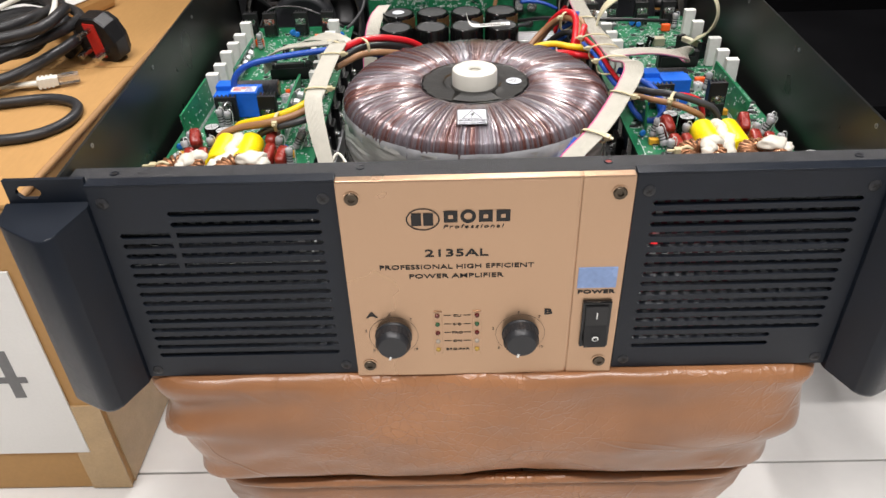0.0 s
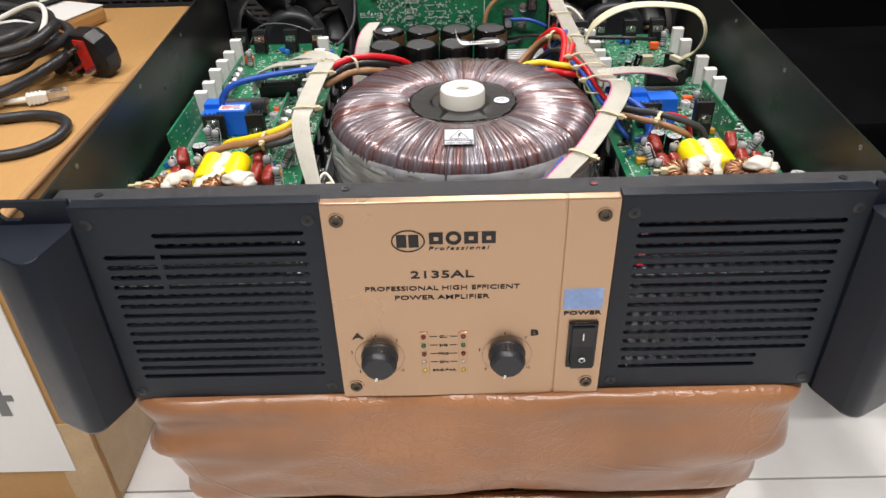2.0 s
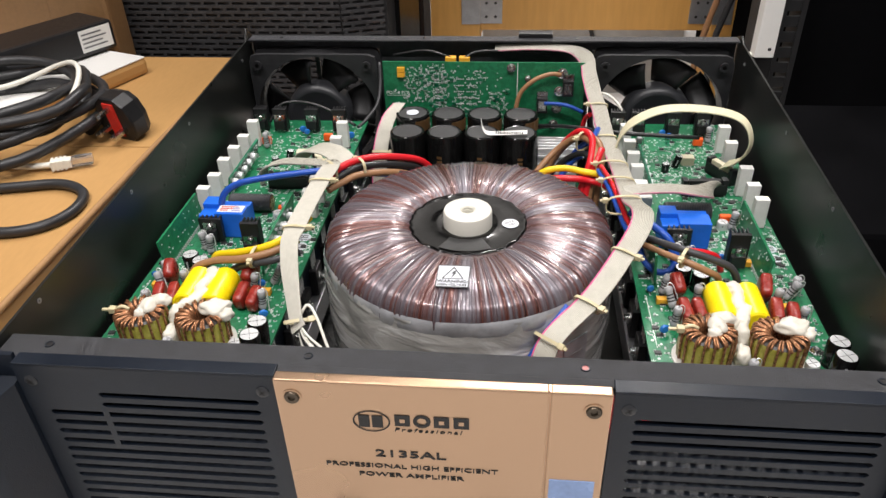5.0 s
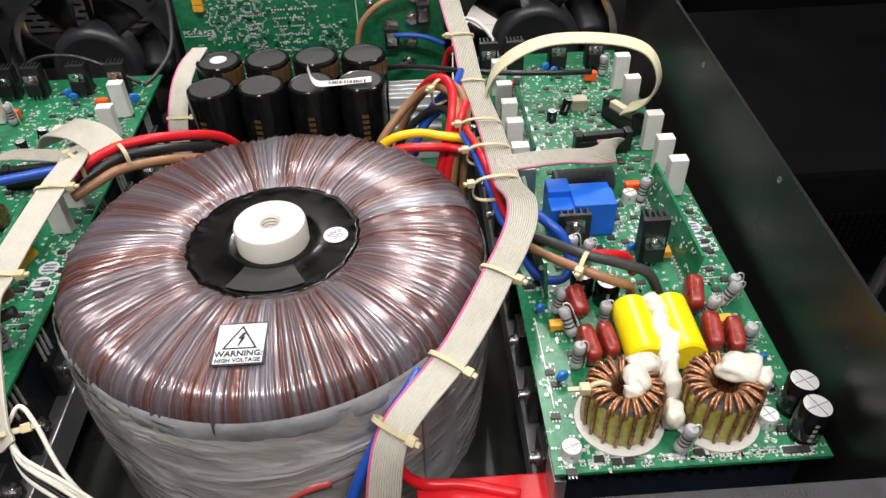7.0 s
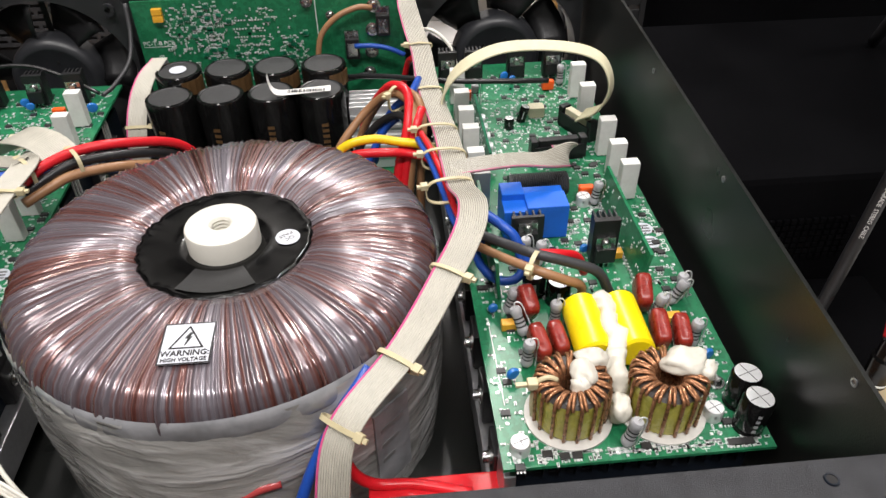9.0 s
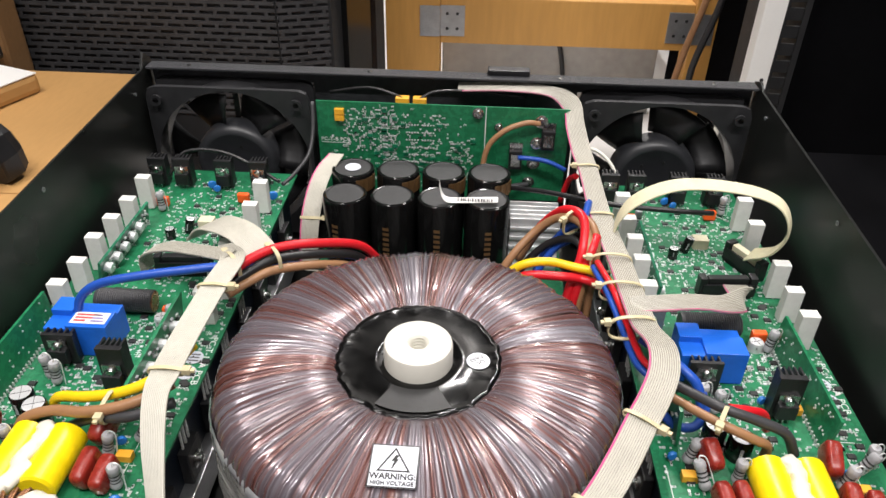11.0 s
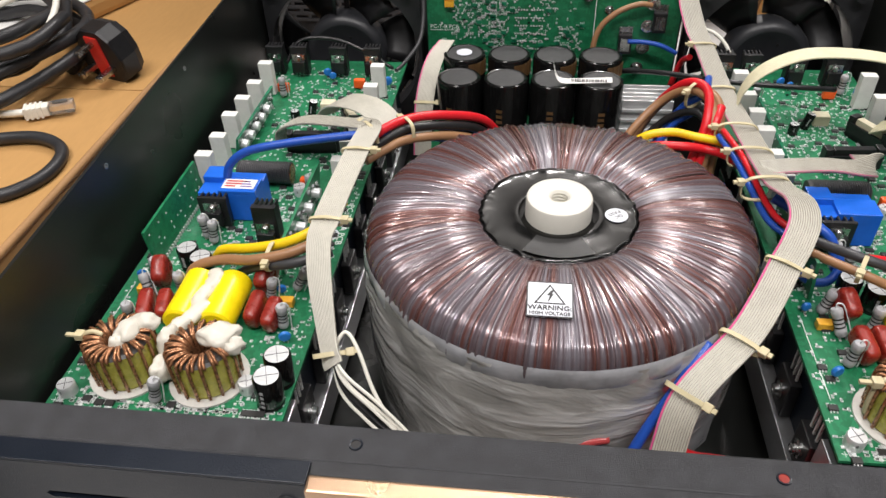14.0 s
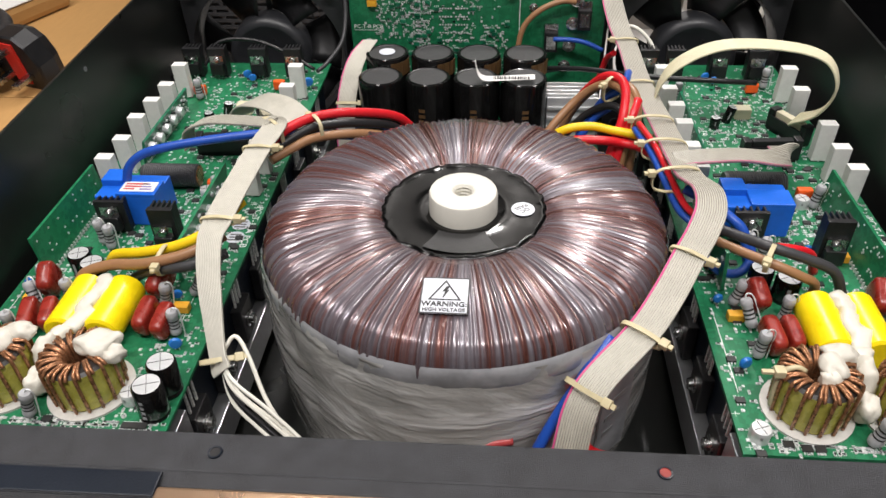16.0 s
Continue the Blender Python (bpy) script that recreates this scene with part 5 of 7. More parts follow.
# ---- cooling fans ----
for cx, cz in ((-0.1672, 0.4745), (0.1640, 0.4755)):
    fan = thing("cooling_fan", (0, 0, 0), "black square cooling fan at the rear wall", "fan")
    del fan["category"]
    fan.parent = amp
    fan.location = -ORIGIN[amp]
    H, R, ya, yb = 0.0630, 0.0588, 0.4365, 0.4605
    RO, fl = 0.0622, 0.0042
    bm = B()
    n = 96
    def loop(y, r=None):
        ring = []
        for i in range(n):
            a = 2 * math.pi * i / n
            c, s = math.cos(a), math.sin(a)
            k = r if r else H * (abs(c) ** 18 + abs(s) ** 18) ** (-1 / 18)
            ring.append(bm.verts.new((cx + k * c, y, cz + k * s)))
        return ring

    # square flanges at both ends of a round duct
    chain = [loop((ya + yb) / 2, R), loop(ya, R + 0.002), loop(ya), loop(ya + fl), loop(ya + fl, RO), loop(yb - fl, RO), loop(yb - fl), loop(yb), loop(yb, R + 0.001)]
    for q, (a, b) in enumerate(zip(chain, chain[1:] + chain[:1])):
        for i in range(n):
            j = (i + 1) % n
            bm.faces.new((a[i], a[j], b[j], b[i])).smooth = q in (0, 4, 8)
    for sx in (-1, 1):
        for sz in (-1, 1):
            lathe(bm, [(0.0022, -0.0002), (0.0042, -0.0002), (0.0044, -0.003), (0.0022, -0.003)], 14, Matrix.Translation((cx + sx * 0.0535, ya - 0.0002, cz + sz * 0.0535)) @ pose(0, 0, 0, -90, 0, 0) @ pose(0, 0, -0.002))
            box(bm, cx + sx * 0.0535 - 0.0018, cx + sx * 0.0535 + 0.0018, ya - 0.0009, ya + 0.001, cz + sz * 0.0535 - 0.0018, cz + sz * 0.0535 + 0.0018, 1)
    part("fan_frame", bm, [FAN_PLASTIC, PRINT], fan)
    bm = B()
    m = Matrix.Translation((cx, ya + 0.002, cz - 0.002)) @ FRONT
    lathe(bm, [(0, 0.0008), (0.0245, 0.0008), (0.0262, 0.0016), (0.0280, 0.0017), (0.0310, 0.0), (0.0332, -0.003), (0.0338, -0.006), (0.0338, -0.017)], 48, m)
    for i in range(6):
        a = radians(i * 60 + 12)
        lathe(bm, [(0, 0.0012), (0.0012, 0.0012), (0.0013, 0.0004)], 10, m @ Matrix.Translation((0.0170 * math.cos(a), 0.0170 * math.sin(a), 0)), 1)
    part("hub", bm, [GREY_PLASTIC, PRINT], fan, "dark grey fan hub")
    for i in range(7):
        bm = B()
        a0 = radians(i * 360 / 7 + (20 if cx > 0 else 5))
        grid = []
        for r in (0.0325, 0.0400, 0.0480, 0.0565):
            row = []
            for k in range(6):
                t = k / 5
                a = a0 + radians(38) * t * (0.9 + r * 4) - r * 5
                row.append((cx + r * math.cos(a), ya + 0.0035 + 0.016 * t + 0.002 * math.sin(t * 3), cz + r * math.sin(a)))
            grid.append(row)
        front = [[bm.verts.new(p) for p in row] for row in grid]
        back = [[bm.verts.new((p[0], p[1] + 0.0014, p[2])) for p in row] for row in grid]
        for lay in (front, back):
            for a, b in zip(lay, lay[1:]):
                for k in range(5):
                    bm.faces.new((a[k], a[k + 1], b[k + 1], b[k])).smooth = True
        rim_f = front[0] + [r[-1] for r in front[1:]] + front[-1][-2::-1] + [r[0] for r in front[-2:0:-1]]
        rim_b = back[0] + [r[-1] for r in back[1:]] + back[-1][-2::-1] + [r[0] for r in back[-2:0:-1]]
        for k in range(len(rim_f)):
            j = (k + 1) % len(rim_f)
            bm.faces.new((rim_f[k], rim_f[j], rim_b[j], rim_b[k]))
        part("blade", bm, BLACK_PLASTIC, fan)
    for i in range(3):
        bm = B()
        a = radians(i * 120 + 90)
        m2 = Matrix.Translation((cx, yb - 0.004, cz)) @ pose(0, 0, 0, 0, -math.degrees(a), 0)
        box(bm, 0.015, 0.060, 0, 0.003, -0.0022, 0.0022, 0, 0, m2)
        part("strut", bm, BLACK_PLASTIC, fan)

# ---- upright rear board ----
RBX0, RBX1, RBZ0, RBZ1, RBY = -0.0975, 0.0925, 0.4560, 0.5335, 0.4300
bm = B()
box(bm, RBX0, RBX1, RBY, RBY + 0.0016, RBZ0, RBZ1)
rb = part("rear_board", bm, PCB, amp, "upright green circuit board with rows of solder joints")
bm = B()
surface_parts(bm, random.Random(12), [(0.006, 0.118, 0.004, 0.074), (0.02, 0.06, 0.03, 0.072), (0.045, 0.062, 0.01, 0.07), (0.066, 0.10, 0.02, 0.07), (0.10, 0.118, 0.01, 0.05), (0.02, 0.06, 0.04, 0.075), (0.012, 0.04, 0.004, 0.03)], 760)
for row in range(6):
    for k in range(5):
        for g in (0.068, 0.080):
            box(bm, g + k * 0.0021 - 0.0006, g + k * 0.0021 + 0.0006, 0.030 + row * 0.0062 - 0.0005, 0.030 + row * 0.0062 + 0.0005, 0, 0.0006, 0)
for k in range(16):
    z = 0.018 + k * 0.0032
    box(bm, 0.0495, 0.0535, z, z + 0.0011, 0, 0.0007, 0)
    box(bm, 0.0510, 0.0521, z, z + 0.0011, 0.0003, 0.0009, 2)
bmesh.ops.transform(bm, matrix=Matrix.Translation((RBX0, RBY, RBZ0)) @ FRONT, verts=bm.verts)
o = part("surface_mounting", bm, [SOLDER, PCB_DARK, RES_GREY, WHITE_PRINT], rb, "tiny soldered chips, pads and printed marks")
o["kind"] = "stuff"
bm = B()
box(bm, 0.0297, 0.0303, RBY - 0.0002, RBY, RBZ0, RBZ1)
box(bm, -0.0955, -0.0745, RBY - 0.0002, RBY, 0.5000, 0.5003)
words(bm, "PC-T-B PCB", 0.0042, at_front(-0.0955, 0.5015, RBY - 0.0001), 0, 1.05, 0.0001)
words(bm, "V.2", 0.0026, at_front(-0.0795, 0.4965, RBY - 0.0001), 0, 1.0, 0.0001)
part("board_print", bm, WHITE_PRINT, rb, "white printed board lettering")
for x, z, r in ((0.0715, 0.5235, 0.0040), (0.0695, 0.5060, 0.0040), (0.0680, 0.4890, 0.0040), (0.0655, 0.4725, 0.0038), (0.0240, 0.5285, 0.0034), (0.0400, 0.5180, 0.0026)):
    bm = B()
    m = at_front(x, z, RBY)
    lathe(bm, [(r * 1.25, 0), (r * 1.25, 0.0008), (r * 0.85, 0.0011), (r * 0.82, 0.0042), (r * 0.45, 0.0044), (r * 0.4, 0.0028), (0, 0.0028)], 20, m)
    part("bolt", bm, STEEL, rb, "bright steel bolt with washer")
for x, z in ((0.0540, 0.4940), (0.0775, 0.5110)):
    bm = B()
    box(bm, x - 0.0050, x + 0.0050, RBY - 0.0055, RBY - 0.0005, z - 0.0085, z + 0.0065, 0, 0.0006)
    box(bm, x - 0.0050, x + 0.0050, RBY - 0.0020, RBY - 0.0004, z + 0.0065, z + 0.0120, 1)
    box(bm, x - 0.0035, x + 0.0035, RBY - 0.0060, RBY - 0.0054, z - 0.006, z + 0.004, 1)
    part("transistor", bm, [BLACK_PLASTIC, STEEL], rb, "dark boxed transistor with steel tab")
for z in (0.5215, 0.5265):
    bm = B()
    box(bm, -0.0835, -0.0765, RBY - 0.0035, RBY, z - 0.0022, z + 0.0022, 0, 0.0003)
    part("tantalum_capacitor", bm, TANTAL, rb, "small yellow tantalum capacitor")
for x in (-0.0330, -0.0200):
    bm = B()
    box(bm, x - 0.0050, x + 0.0050, RBY + 0.0017, RBY + 0.0085, RBZ1 - 0.004, RBZ1 + 0.0035, 0, 0.0005)
    part("wire_header", bm, TANTAL, rb, "amber wire header on the top edge")
bm = B()
m = at_front(-0.0860, 0.4870, RBY)
lathe(bm, [(0, 0.0004), (0.0052, 0.0004), (0.0052, 0)], 22, m)
part("check_sticker", bm, GREY_INK, rb, "dull round inspection sticker")

# ---- capacitor bank ----
bm = B()
box(bm, -0.092, 0.092, 0.338, 0.4295, BASE + 0.022, BASE + 0.0235)
for x in (-0.085, 0.085):
    for y in (0.345, 0.42):
        lathe(bm, [(0, BASE + 0.002), (0.003, BASE + 0.002), (0.003, BASE + 0.022)], 10, Matrix.Translation((x, y, 0)))
cb = part("capacitor_board", bm, PCB, amp, "green board carrying eight storage capacitors")
for row, (y, top) in enumerate(((0.3620, 0.4945), (0.3935, 0.4985))):
    for i in range(4):
        x = -0.0665 + i * 0.0332 + (0.001 if row else 0)
        r = 0.0157
        z0 = BASE + 0.0235
        bm = B()
        m = Matrix.Translation((x, y, 0))
        lathe(bm, [(0, z0), (r, z0), (r, z0 + 0.004), (r * 0.96, z0 + 0.006), (r, z0 + 0.008), (r, top - 0.0022), (r * 0.97, top - 0.0006), (r * 0.90, top), (r * 0.84, top - 0.0002)], 40, m, 0)
        lathe(bm, [(r * 0.84, top - 0.0002), (r * 0.80, top - 0.0007), (0, top - 0.0007)], 40, m, 2)
        for k in range(9):
            a = radians(-150 + i * 17 + row * 150)
            z = z0 + 0.014 + k * 0.0042
            box(bm, r * 0.9, r * 1.004, -0.0022, 0.0022, z, z + 0.0024, 1, 0, m @ pose(0, 0, 0, 0, 0, -112 + i * 9))
        if row:
            for k in range(3):
                box(bm, r * 0.93, r * 1.006, -0.0045, 0.0045, top - 0.0135, top - 0.0032, 1, 0, m @ pose(0, 0, 0, 0, 0, -58 + k * 16))
        part("storage_capacitor", bm, [BLACK_GLOSS, GOLD_PRINT, CAP_TOP], amp, "black storage capacitor with gold print")
bm = B()
lathe(bm, [(0, 0.0004), (0.0058, 0.0004), (0.0058, 0)], 24, Matrix.Translation((-0.0655, 0.3935, 0.4982)))
part("check_sticker", bm, STICKER, cb, "round white inspection sticker")
bm = B()
line = spline([(-0.0005, 0.3560, 0.5065), (0.0015, 0.3525, 0.5000), (0.0055, 0.3515, 0.4965), (0.0150, 0.3525, 0.4958), (0.0300, 0.3535, 0.4962), (0.0400, 0.3540, 0.4965)], 6)
w = Vector((0.0, 0.0055, 0.001))
va, vb = [bm.verts.new(p) for p in line], [bm.verts.new(p + w) for p in line]
vc, vd = [bm.verts.new(p + Vector((0, 0, 0.0002))) for p in line], [bm.verts.new(p + w + Vector((0, 0, 0.0002))) for p in line]
for k in range(len(line) - 1):
    bm.faces.new((va[k], va[k + 1], vb[k + 1], vb[k])), bm.faces.new((vc[k], vc[k + 1], vd[k + 1], vd[k]))
    bm.faces.new((va[k], va[k + 1], vc[k + 1], vc[k])), bm.faces.new((vb[k], vb[k + 1], vd[k + 1], vd[k]))
rnd = random.Random(3)
x = 0.012
while x < 0.036:
    ww = rnd.choice((0.0004, 0.0007, 0.0011))
    if not 0.021 < x < 0.0215:
        box(bm, x, x + ww, 0.3540, 0.3568, 0.4964, 0.4973, 1)
    x += ww + rnd.choice((0.0005, 0.0009))
part("barcode_sticker", bm, [PAPER, PRINT], cb, "curled white barcode sticker")
bm = B()
box(bm, 0.0500, 0.0860, 0.3660, 0.3940, BASE + 0.024, 0.4730, 0, 0.0006)
bridge = part("bridge_heat_sink", bm, ALU, amp, "bright aluminium finned heat sink")
for i in range(5):
    bm = B()
    box(bm, 0.0500, 0.0860, 0.3660 + i * 0.006, 0.3675 + i * 0.006, 0.4725, 0.4770, 0, 0.0004)
    part("fin", bm, ALU, bridge)
    bm = B()
    box(bm, 0.0502, 0.0858, 0.3645, 0.3662, 0.436 + i * 0.008, 0.4385 + i * 0.008, 0, 0.0004)
    part("fin", bm, ALU, bridge)

# ---- wiring ----
def wire(pts, r, material, label, n=7):
    bm = B()
    tube(bm, pts, r, 10, n)
    return part("wire", bm, material, amp, label)


def tie(c, along, a, b, head=0.0):
    """A nylon tie round a bundle: a flat loop across the way 'along', with its head."""
    d = Vector(along).normalized()
    s = d.cross(Vector((0, 0, 1))).normalized()
    u = s.cross(d).normalized()
    bm = B()
    n = 28
    ring = []
    for i in range(n):
        t = 2 * math.pi * i / n
        p = Vector(c) + s * a * math.copysign(abs(math.cos(t)) ** 0.7, math.cos(t)) + u * b * math.copysign(abs(math.sin(t)) ** 0.7, math.sin(t))
        o = (p - Vector(c)).normalized() * 0.0007
        ring.append([bm.verts.new(q) for q in (p - d * 0.0010, p - d * 0.0010 + o, p + d * 0.0010 + o, p + d * 0.0010)])
    for i in range(n):
        q, w = ring[i], ring[(i + 1) % n]
        for k in range(4):
            bm.faces.new((q[k], q[(k + 1) % 4], w[(k + 1) % 4], w[k]))
    hm = Matrix.Translation(Vector(c) + s * (a + 0.0012) * (1 if head >= 0 else -1) + u * b * 0.6) @ Matrix((s, d, u)).transposed().to_4x4()
    box(bm, -0.0018, 0.0018, -0.0018, 0.0018, -0.0015, 0.0015, 0, 0.0004, hm)
    box(bm, 0.0016 if head >= 0 else -0.0036, 0.0036 if head >= 0 else -0.0016, -0.0010, 0.0010, -0.0006, 0.0006, 0, 0, hm)
    part("cable_tie", bm, TIE, amp, "pale nylon cable tie")


def flat(pts, sides, width, material, label, cores=12, n=8):
    bm = B()
    ribbon(bm, pts, sides, cores, width, n)
    part("ribbon_cable", bm, material, amp, label)


GREY_RIB = "grey flat ribbon cable with pink edge"
X, Y = (1, 0, 0), (0, 1, 0)
flat([(0.008, 0.452, 0.5395), (0.045, 0.4505, 0.5415), (0.078, 0.4460, 0.5410), (0.0925, 0.4340, 0.5360), (0.0950, 0.4180, 0.5265), (0.0985, 0.3960, 0.5165), (0.1012, 0.3700, 0.5140), (0.1016, 0.3400, 0.5135), (0.1024, 0.3153, 0.5130), (0.1052, 0.2880, 0.5120), (0.1075, 0.2680, 0.5115), (0.1082, 0.2450, 0.5135), (0.1086, 0.2220, 0.5160), (0.1090, 0.2000, 0.5195), (0.1118, 0.1800, 0.5255), (0.1095, 0.1620, 0.5270), (0.1035, 0.1480, 0.5240), (0.0970, 0.1375, 0.5200), (0.0860, 0.1180, 0.5155), (0.0740, 0.1005, 0.5105), (0.0530, 0.0800, 0.4985), (0.0465, 0.0690, 0.4780), (0.0440, 0.0590, 0.4400)],
     [(0, 1, 0.1), (0, 1, 0.1), (0.15, 0.9, 0.2), (0.4, 0.5, 0.6), (0.8, 0.2, 0.5), (1, 0, 0.2), X, X, X, (1, 0.1, 0), (1, 0.1, 0), X, X, (1, -0.05, 0), (1, -0.15, 0), (0.95, -0.4, 0), (0.85, -0.5, 0), (0.8, -0.6, 0), (0.8, -0.6, 0), (0.8, -0.6, 0.05), (0.85, -0.5, 0.1), (0.95, -0.25, 0.1), X],
     0.0138, [RIBBON, RIB_PINK, RIB_SHADE], GREY_RIB, 14)
flat([(0.1085, 0.3000, 0.4990), (0.1110, 0.3030, 0.5180), (0.1220, 0.3050, 0.5320), (0.1450, 0.3060, 0.5415), (0.1780, 0.3010, 0.5430), (0.1985, 0.2930, 0.5390), (0.2062, 0.2880, 0.5250), (0.2040, 0.2930, 0.5070), (0.1960, 0.3060, 0.4945)],
     [(0.2, 1, 0), (0.2, 1, 0), (0, 1, 0), Y, (0.1, 1, 0), (0.3, 1, 0), (0.4, 0.9, 0), (0.6, 0.8, 0), (0.5, 0.9, 0)],
     0.0135, [RIBBON_CREAM, RIBBON_CREAM, RIBBON_CREAM], "cream flat ribbon cable arched over the board", 12)
flat([(0.1060, 0.2210, 0.5160), (0.1200, 0.2215, 0.5175), (0.1400, 0.2260, 0.5160), (0.1600, 0.2320, 0.5110), (0.1740, 0.2480, 0.5040), (0.1765, 0.2700, 0.4960)],
     [(0.1, 1, 0), (-0.05, 1, 0), (-0.15, 1, 0), (-0.1, 1, 0.1), (0.4, 0.9, 0.2), (1, 0.1, 0)], 0.0132, [RIBBON, RIB_PINK, RIB_SHADE], GREY_RIB, 14)
flat([(-0.1180, 0.2560, 0.5170), (-0.1030, 0.2330, 0.5265), (-0.1045, 0.2060, 0.5270), (-0.1065, 0.1700, 0.5260), (-0.1075, 0.1480, 0.5245), (-0.1085, 0.1370, 0.5215), (-0.1060, 0.1230, 0.5140), (-0.1015, 0.1080, 0.5045), (-0.0965, 0.0930, 0.4950), (-0.0940, 0.0880, 0.4915)],
     [(1, 0.6, 0), (1, 0.35, 0), X, X, X, (0.95, -0.1, 0.25), (0.75, 0.2, 0.55), (0.5, 0.3, 0.75), (0.35, 0.3, 0.85), (0.3, 0.3, 0.85)], 0.0132, [RIBBON, RIBBON, RIB_SHADE], "grey flat ribbon cable", 14)
flat([(-0.1680, 0.2640, 0.4930), (-0.1650, 0.2620, 0.5060), (-0.1480, 0.2550, 0.5160), (-0.1250, 0.2440, 0.5220), (-0.1050, 0.2330, 0.5270)],
     [(0.4, 1, 0), (0.4, 1, 0), (0.3, 1, 0), (0.4, 1, 0), (0.4, 1, 0)], 0.0105, [RIBBON, RIBBON, RIB_SHADE], "grey flat ribbon cable folded to a header", 12)
flat([(-0.1480, 0.3000, 0.4950), (-0.1380, 0.2930, 0.5080), (-0.1240, 0.2820, 0.5150), (-0.1090, 0.2720, 0.5155), (-0.0950, 0.2600, 0.5090)],
     [(0.7, 0.8, 0), (0.6, 0.8, 0), (0.5, 0.9, 0), (0.6, 0.8, 0), (0.7, 0.7, 0)], 0.0200, [RIBBON, RIBBON, RIBBON], "white flat film cable", 18)
flat([(-0.0800, 0.4080, 0.5010), (-0.0865, 0.3900, 0.4960), (-0.0900, 0.3720, 0.4870), (-0.0925, 0.3560, 0.4680), (-0.0940, 0.3500, 0.4350)],
     [(1, -0.3, 0.2), (1, -0.2, 0), X, X, X], 0.0135, [RIBBON, RIB_PINK, RIB_SHADE], GREY_RIB, 14)

wire([(-0.184, 0.213, 0.500), (-0.181, 0.215, 0.509), (-0.171, 0.217, 0.5165), (-0.151, 0.220, 0.5205), (-0.125, 0.225, 0.5225), (-0.104, 0.232, 0.5215), (-0.084, 0.244, 0.514), (-0.060, 0.262, 0.503), (-0.040, 0.283, 0.488)], 0.0024, W_BLUE, "thick blue wire")
wire([(-0.104, 0.226, 0.519), (-0.097, 0.235, 0.5225), (-0.084, 0.248, 0.5230), (-0.065, 0.259, 0.5200), (-0.042, 0.279, 0.5060), (-0.030, 0.292, 0.480)], 0.0027, W_RED, "thick red wire")
wire([(-0.104, 0.223, 0.515), (-0.095, 0.232, 0.5180), (-0.083, 0.243, 0.5195), (-0.062, 0.256, 0.5150), (-0.043, 0.275, 0.5010), (-0.034, 0.288, 0.475)], 0.0026, W_BLACK, "thick black wire")
wire([(-0.104, 0.219, 0.512), (-0.095, 0.228, 0.5140), (-0.083, 0.238, 0.5155), (-0.060, 0.253, 0.5100), (-0.045, 0.270, 0.4960), (-0.038, 0.284, 0.470)], 0.0026, W_BROWN, "thick brown wire")
wire([(-0.172, 0.158, 0.490), (-0.166, 0.156, 0.4965), (-0.150, 0.152, 0.5015), (-0.131, 0.152, 0.5065), (-0.116, 0.158, 0.5120), (-0.106, 0.175, 0.5160)], 0.0026, W_YELLOW, "thick yellow wire")
wire([(-0.182, 0.142, 0.487), (-0.176, 0.143, 0.4955), (-0.162, 0.144, 0.5000), (-0.144, 0.140, 0.5045), (-0.124, 0.143, 0.5085), (-0.108, 0.152, 0.5130)], 0.0026, W_BROWN, "thick brown wire")
wire([(-0.160, 0.148, 0.486), (-0.144, 0.142, 0.4985), (-0.124, 0.139, 0.5045), (-0.106, 0.145, 0.5080)], 0.0025, W_GREY, "grey sleeved wire")
# white leads that leave the ribbon end
for dx, dz, mt in ((0.0, 0.0, W_WHITE), (0.003, 0.004, W_WHITE), (-0.002, -0.004, W_BLACK), (0.004, -0.002, W_WHITE), (-0.004, -0.007, W_WHITE)):
    wire([(-0.0955, 0.0930, 0.4940), (-0.0890 + dx * 0.5, 0.0835, 0.4870 + dz), (-0.0755 + dx, 0.0780, 0.4755 + dz), (-0.0585 + dx, 0.0700, 0.4615 + dz * 0.6), (-0.0420 + dx, 0.0560, 0.4400), (-0.0300 + dx, 0.0420, 0.4180)], 0.0008, mt, "thin lead from the ribbon end", 6)
wire([(-0.0950, 0.0940, 0.4960), (-0.0900, 0.0990, 0.5015), (-0.0840, 0.0940, 0.4960), (-0.0760, 0.0830, 0.4820), (-0.0650, 0.0740, 0.4660), (-0.0500, 0.0600, 0.4450)], 0.0009, W_WHITE, "thin white lead looped upwards", 7)

# right bundle from the rear over the rim
wire([(0.040, 0.292, 0.476), (0.0490, 0.300, 0.4900), (0.0660, 0.310, 0.5060), (0.0800, 0.302, 0.5185), (0.0900, 0.286, 0.5190), (0.0905, 0.271, 0.5070), (0.0865, 0.262, 0.4800), (0.085, 0.26, 0.445)], 0.0026, W_BROWN, "thick brown wire")
wire([(0.060, 0.330, 0.480), (0.0700, 0.318, 0.5060), (0.0800, 0.305, 0.5220), (0.0885, 0.292, 0.5230), (0.0870, 0.274, 0.5110), (0.0800, 0.264, 0.4860), (0.078, 0.262, 0.45)], 0.0028, W_RED, "thick red wire")
wire([(0.0960, 0.284, 0.5170), (0.0920, 0.274, 0.5120), (0.0850, 0.264, 0.4900), (0.081, 0.260, 0.455)], 0.0028, W_RED, "thick red wire")
wire([(0.055, 0.325, 0.470), (0.0660, 0.322, 0.4950), (0.0780, 0.312, 0.5130), (0.0920, 0.298, 0.5190), (0.0960, 0.280, 0.5120), (0.0930, 0.266, 0.4820), (0.092, 0.262, 0.45)], 0.0026, W_BROWN, "thick brown wire")
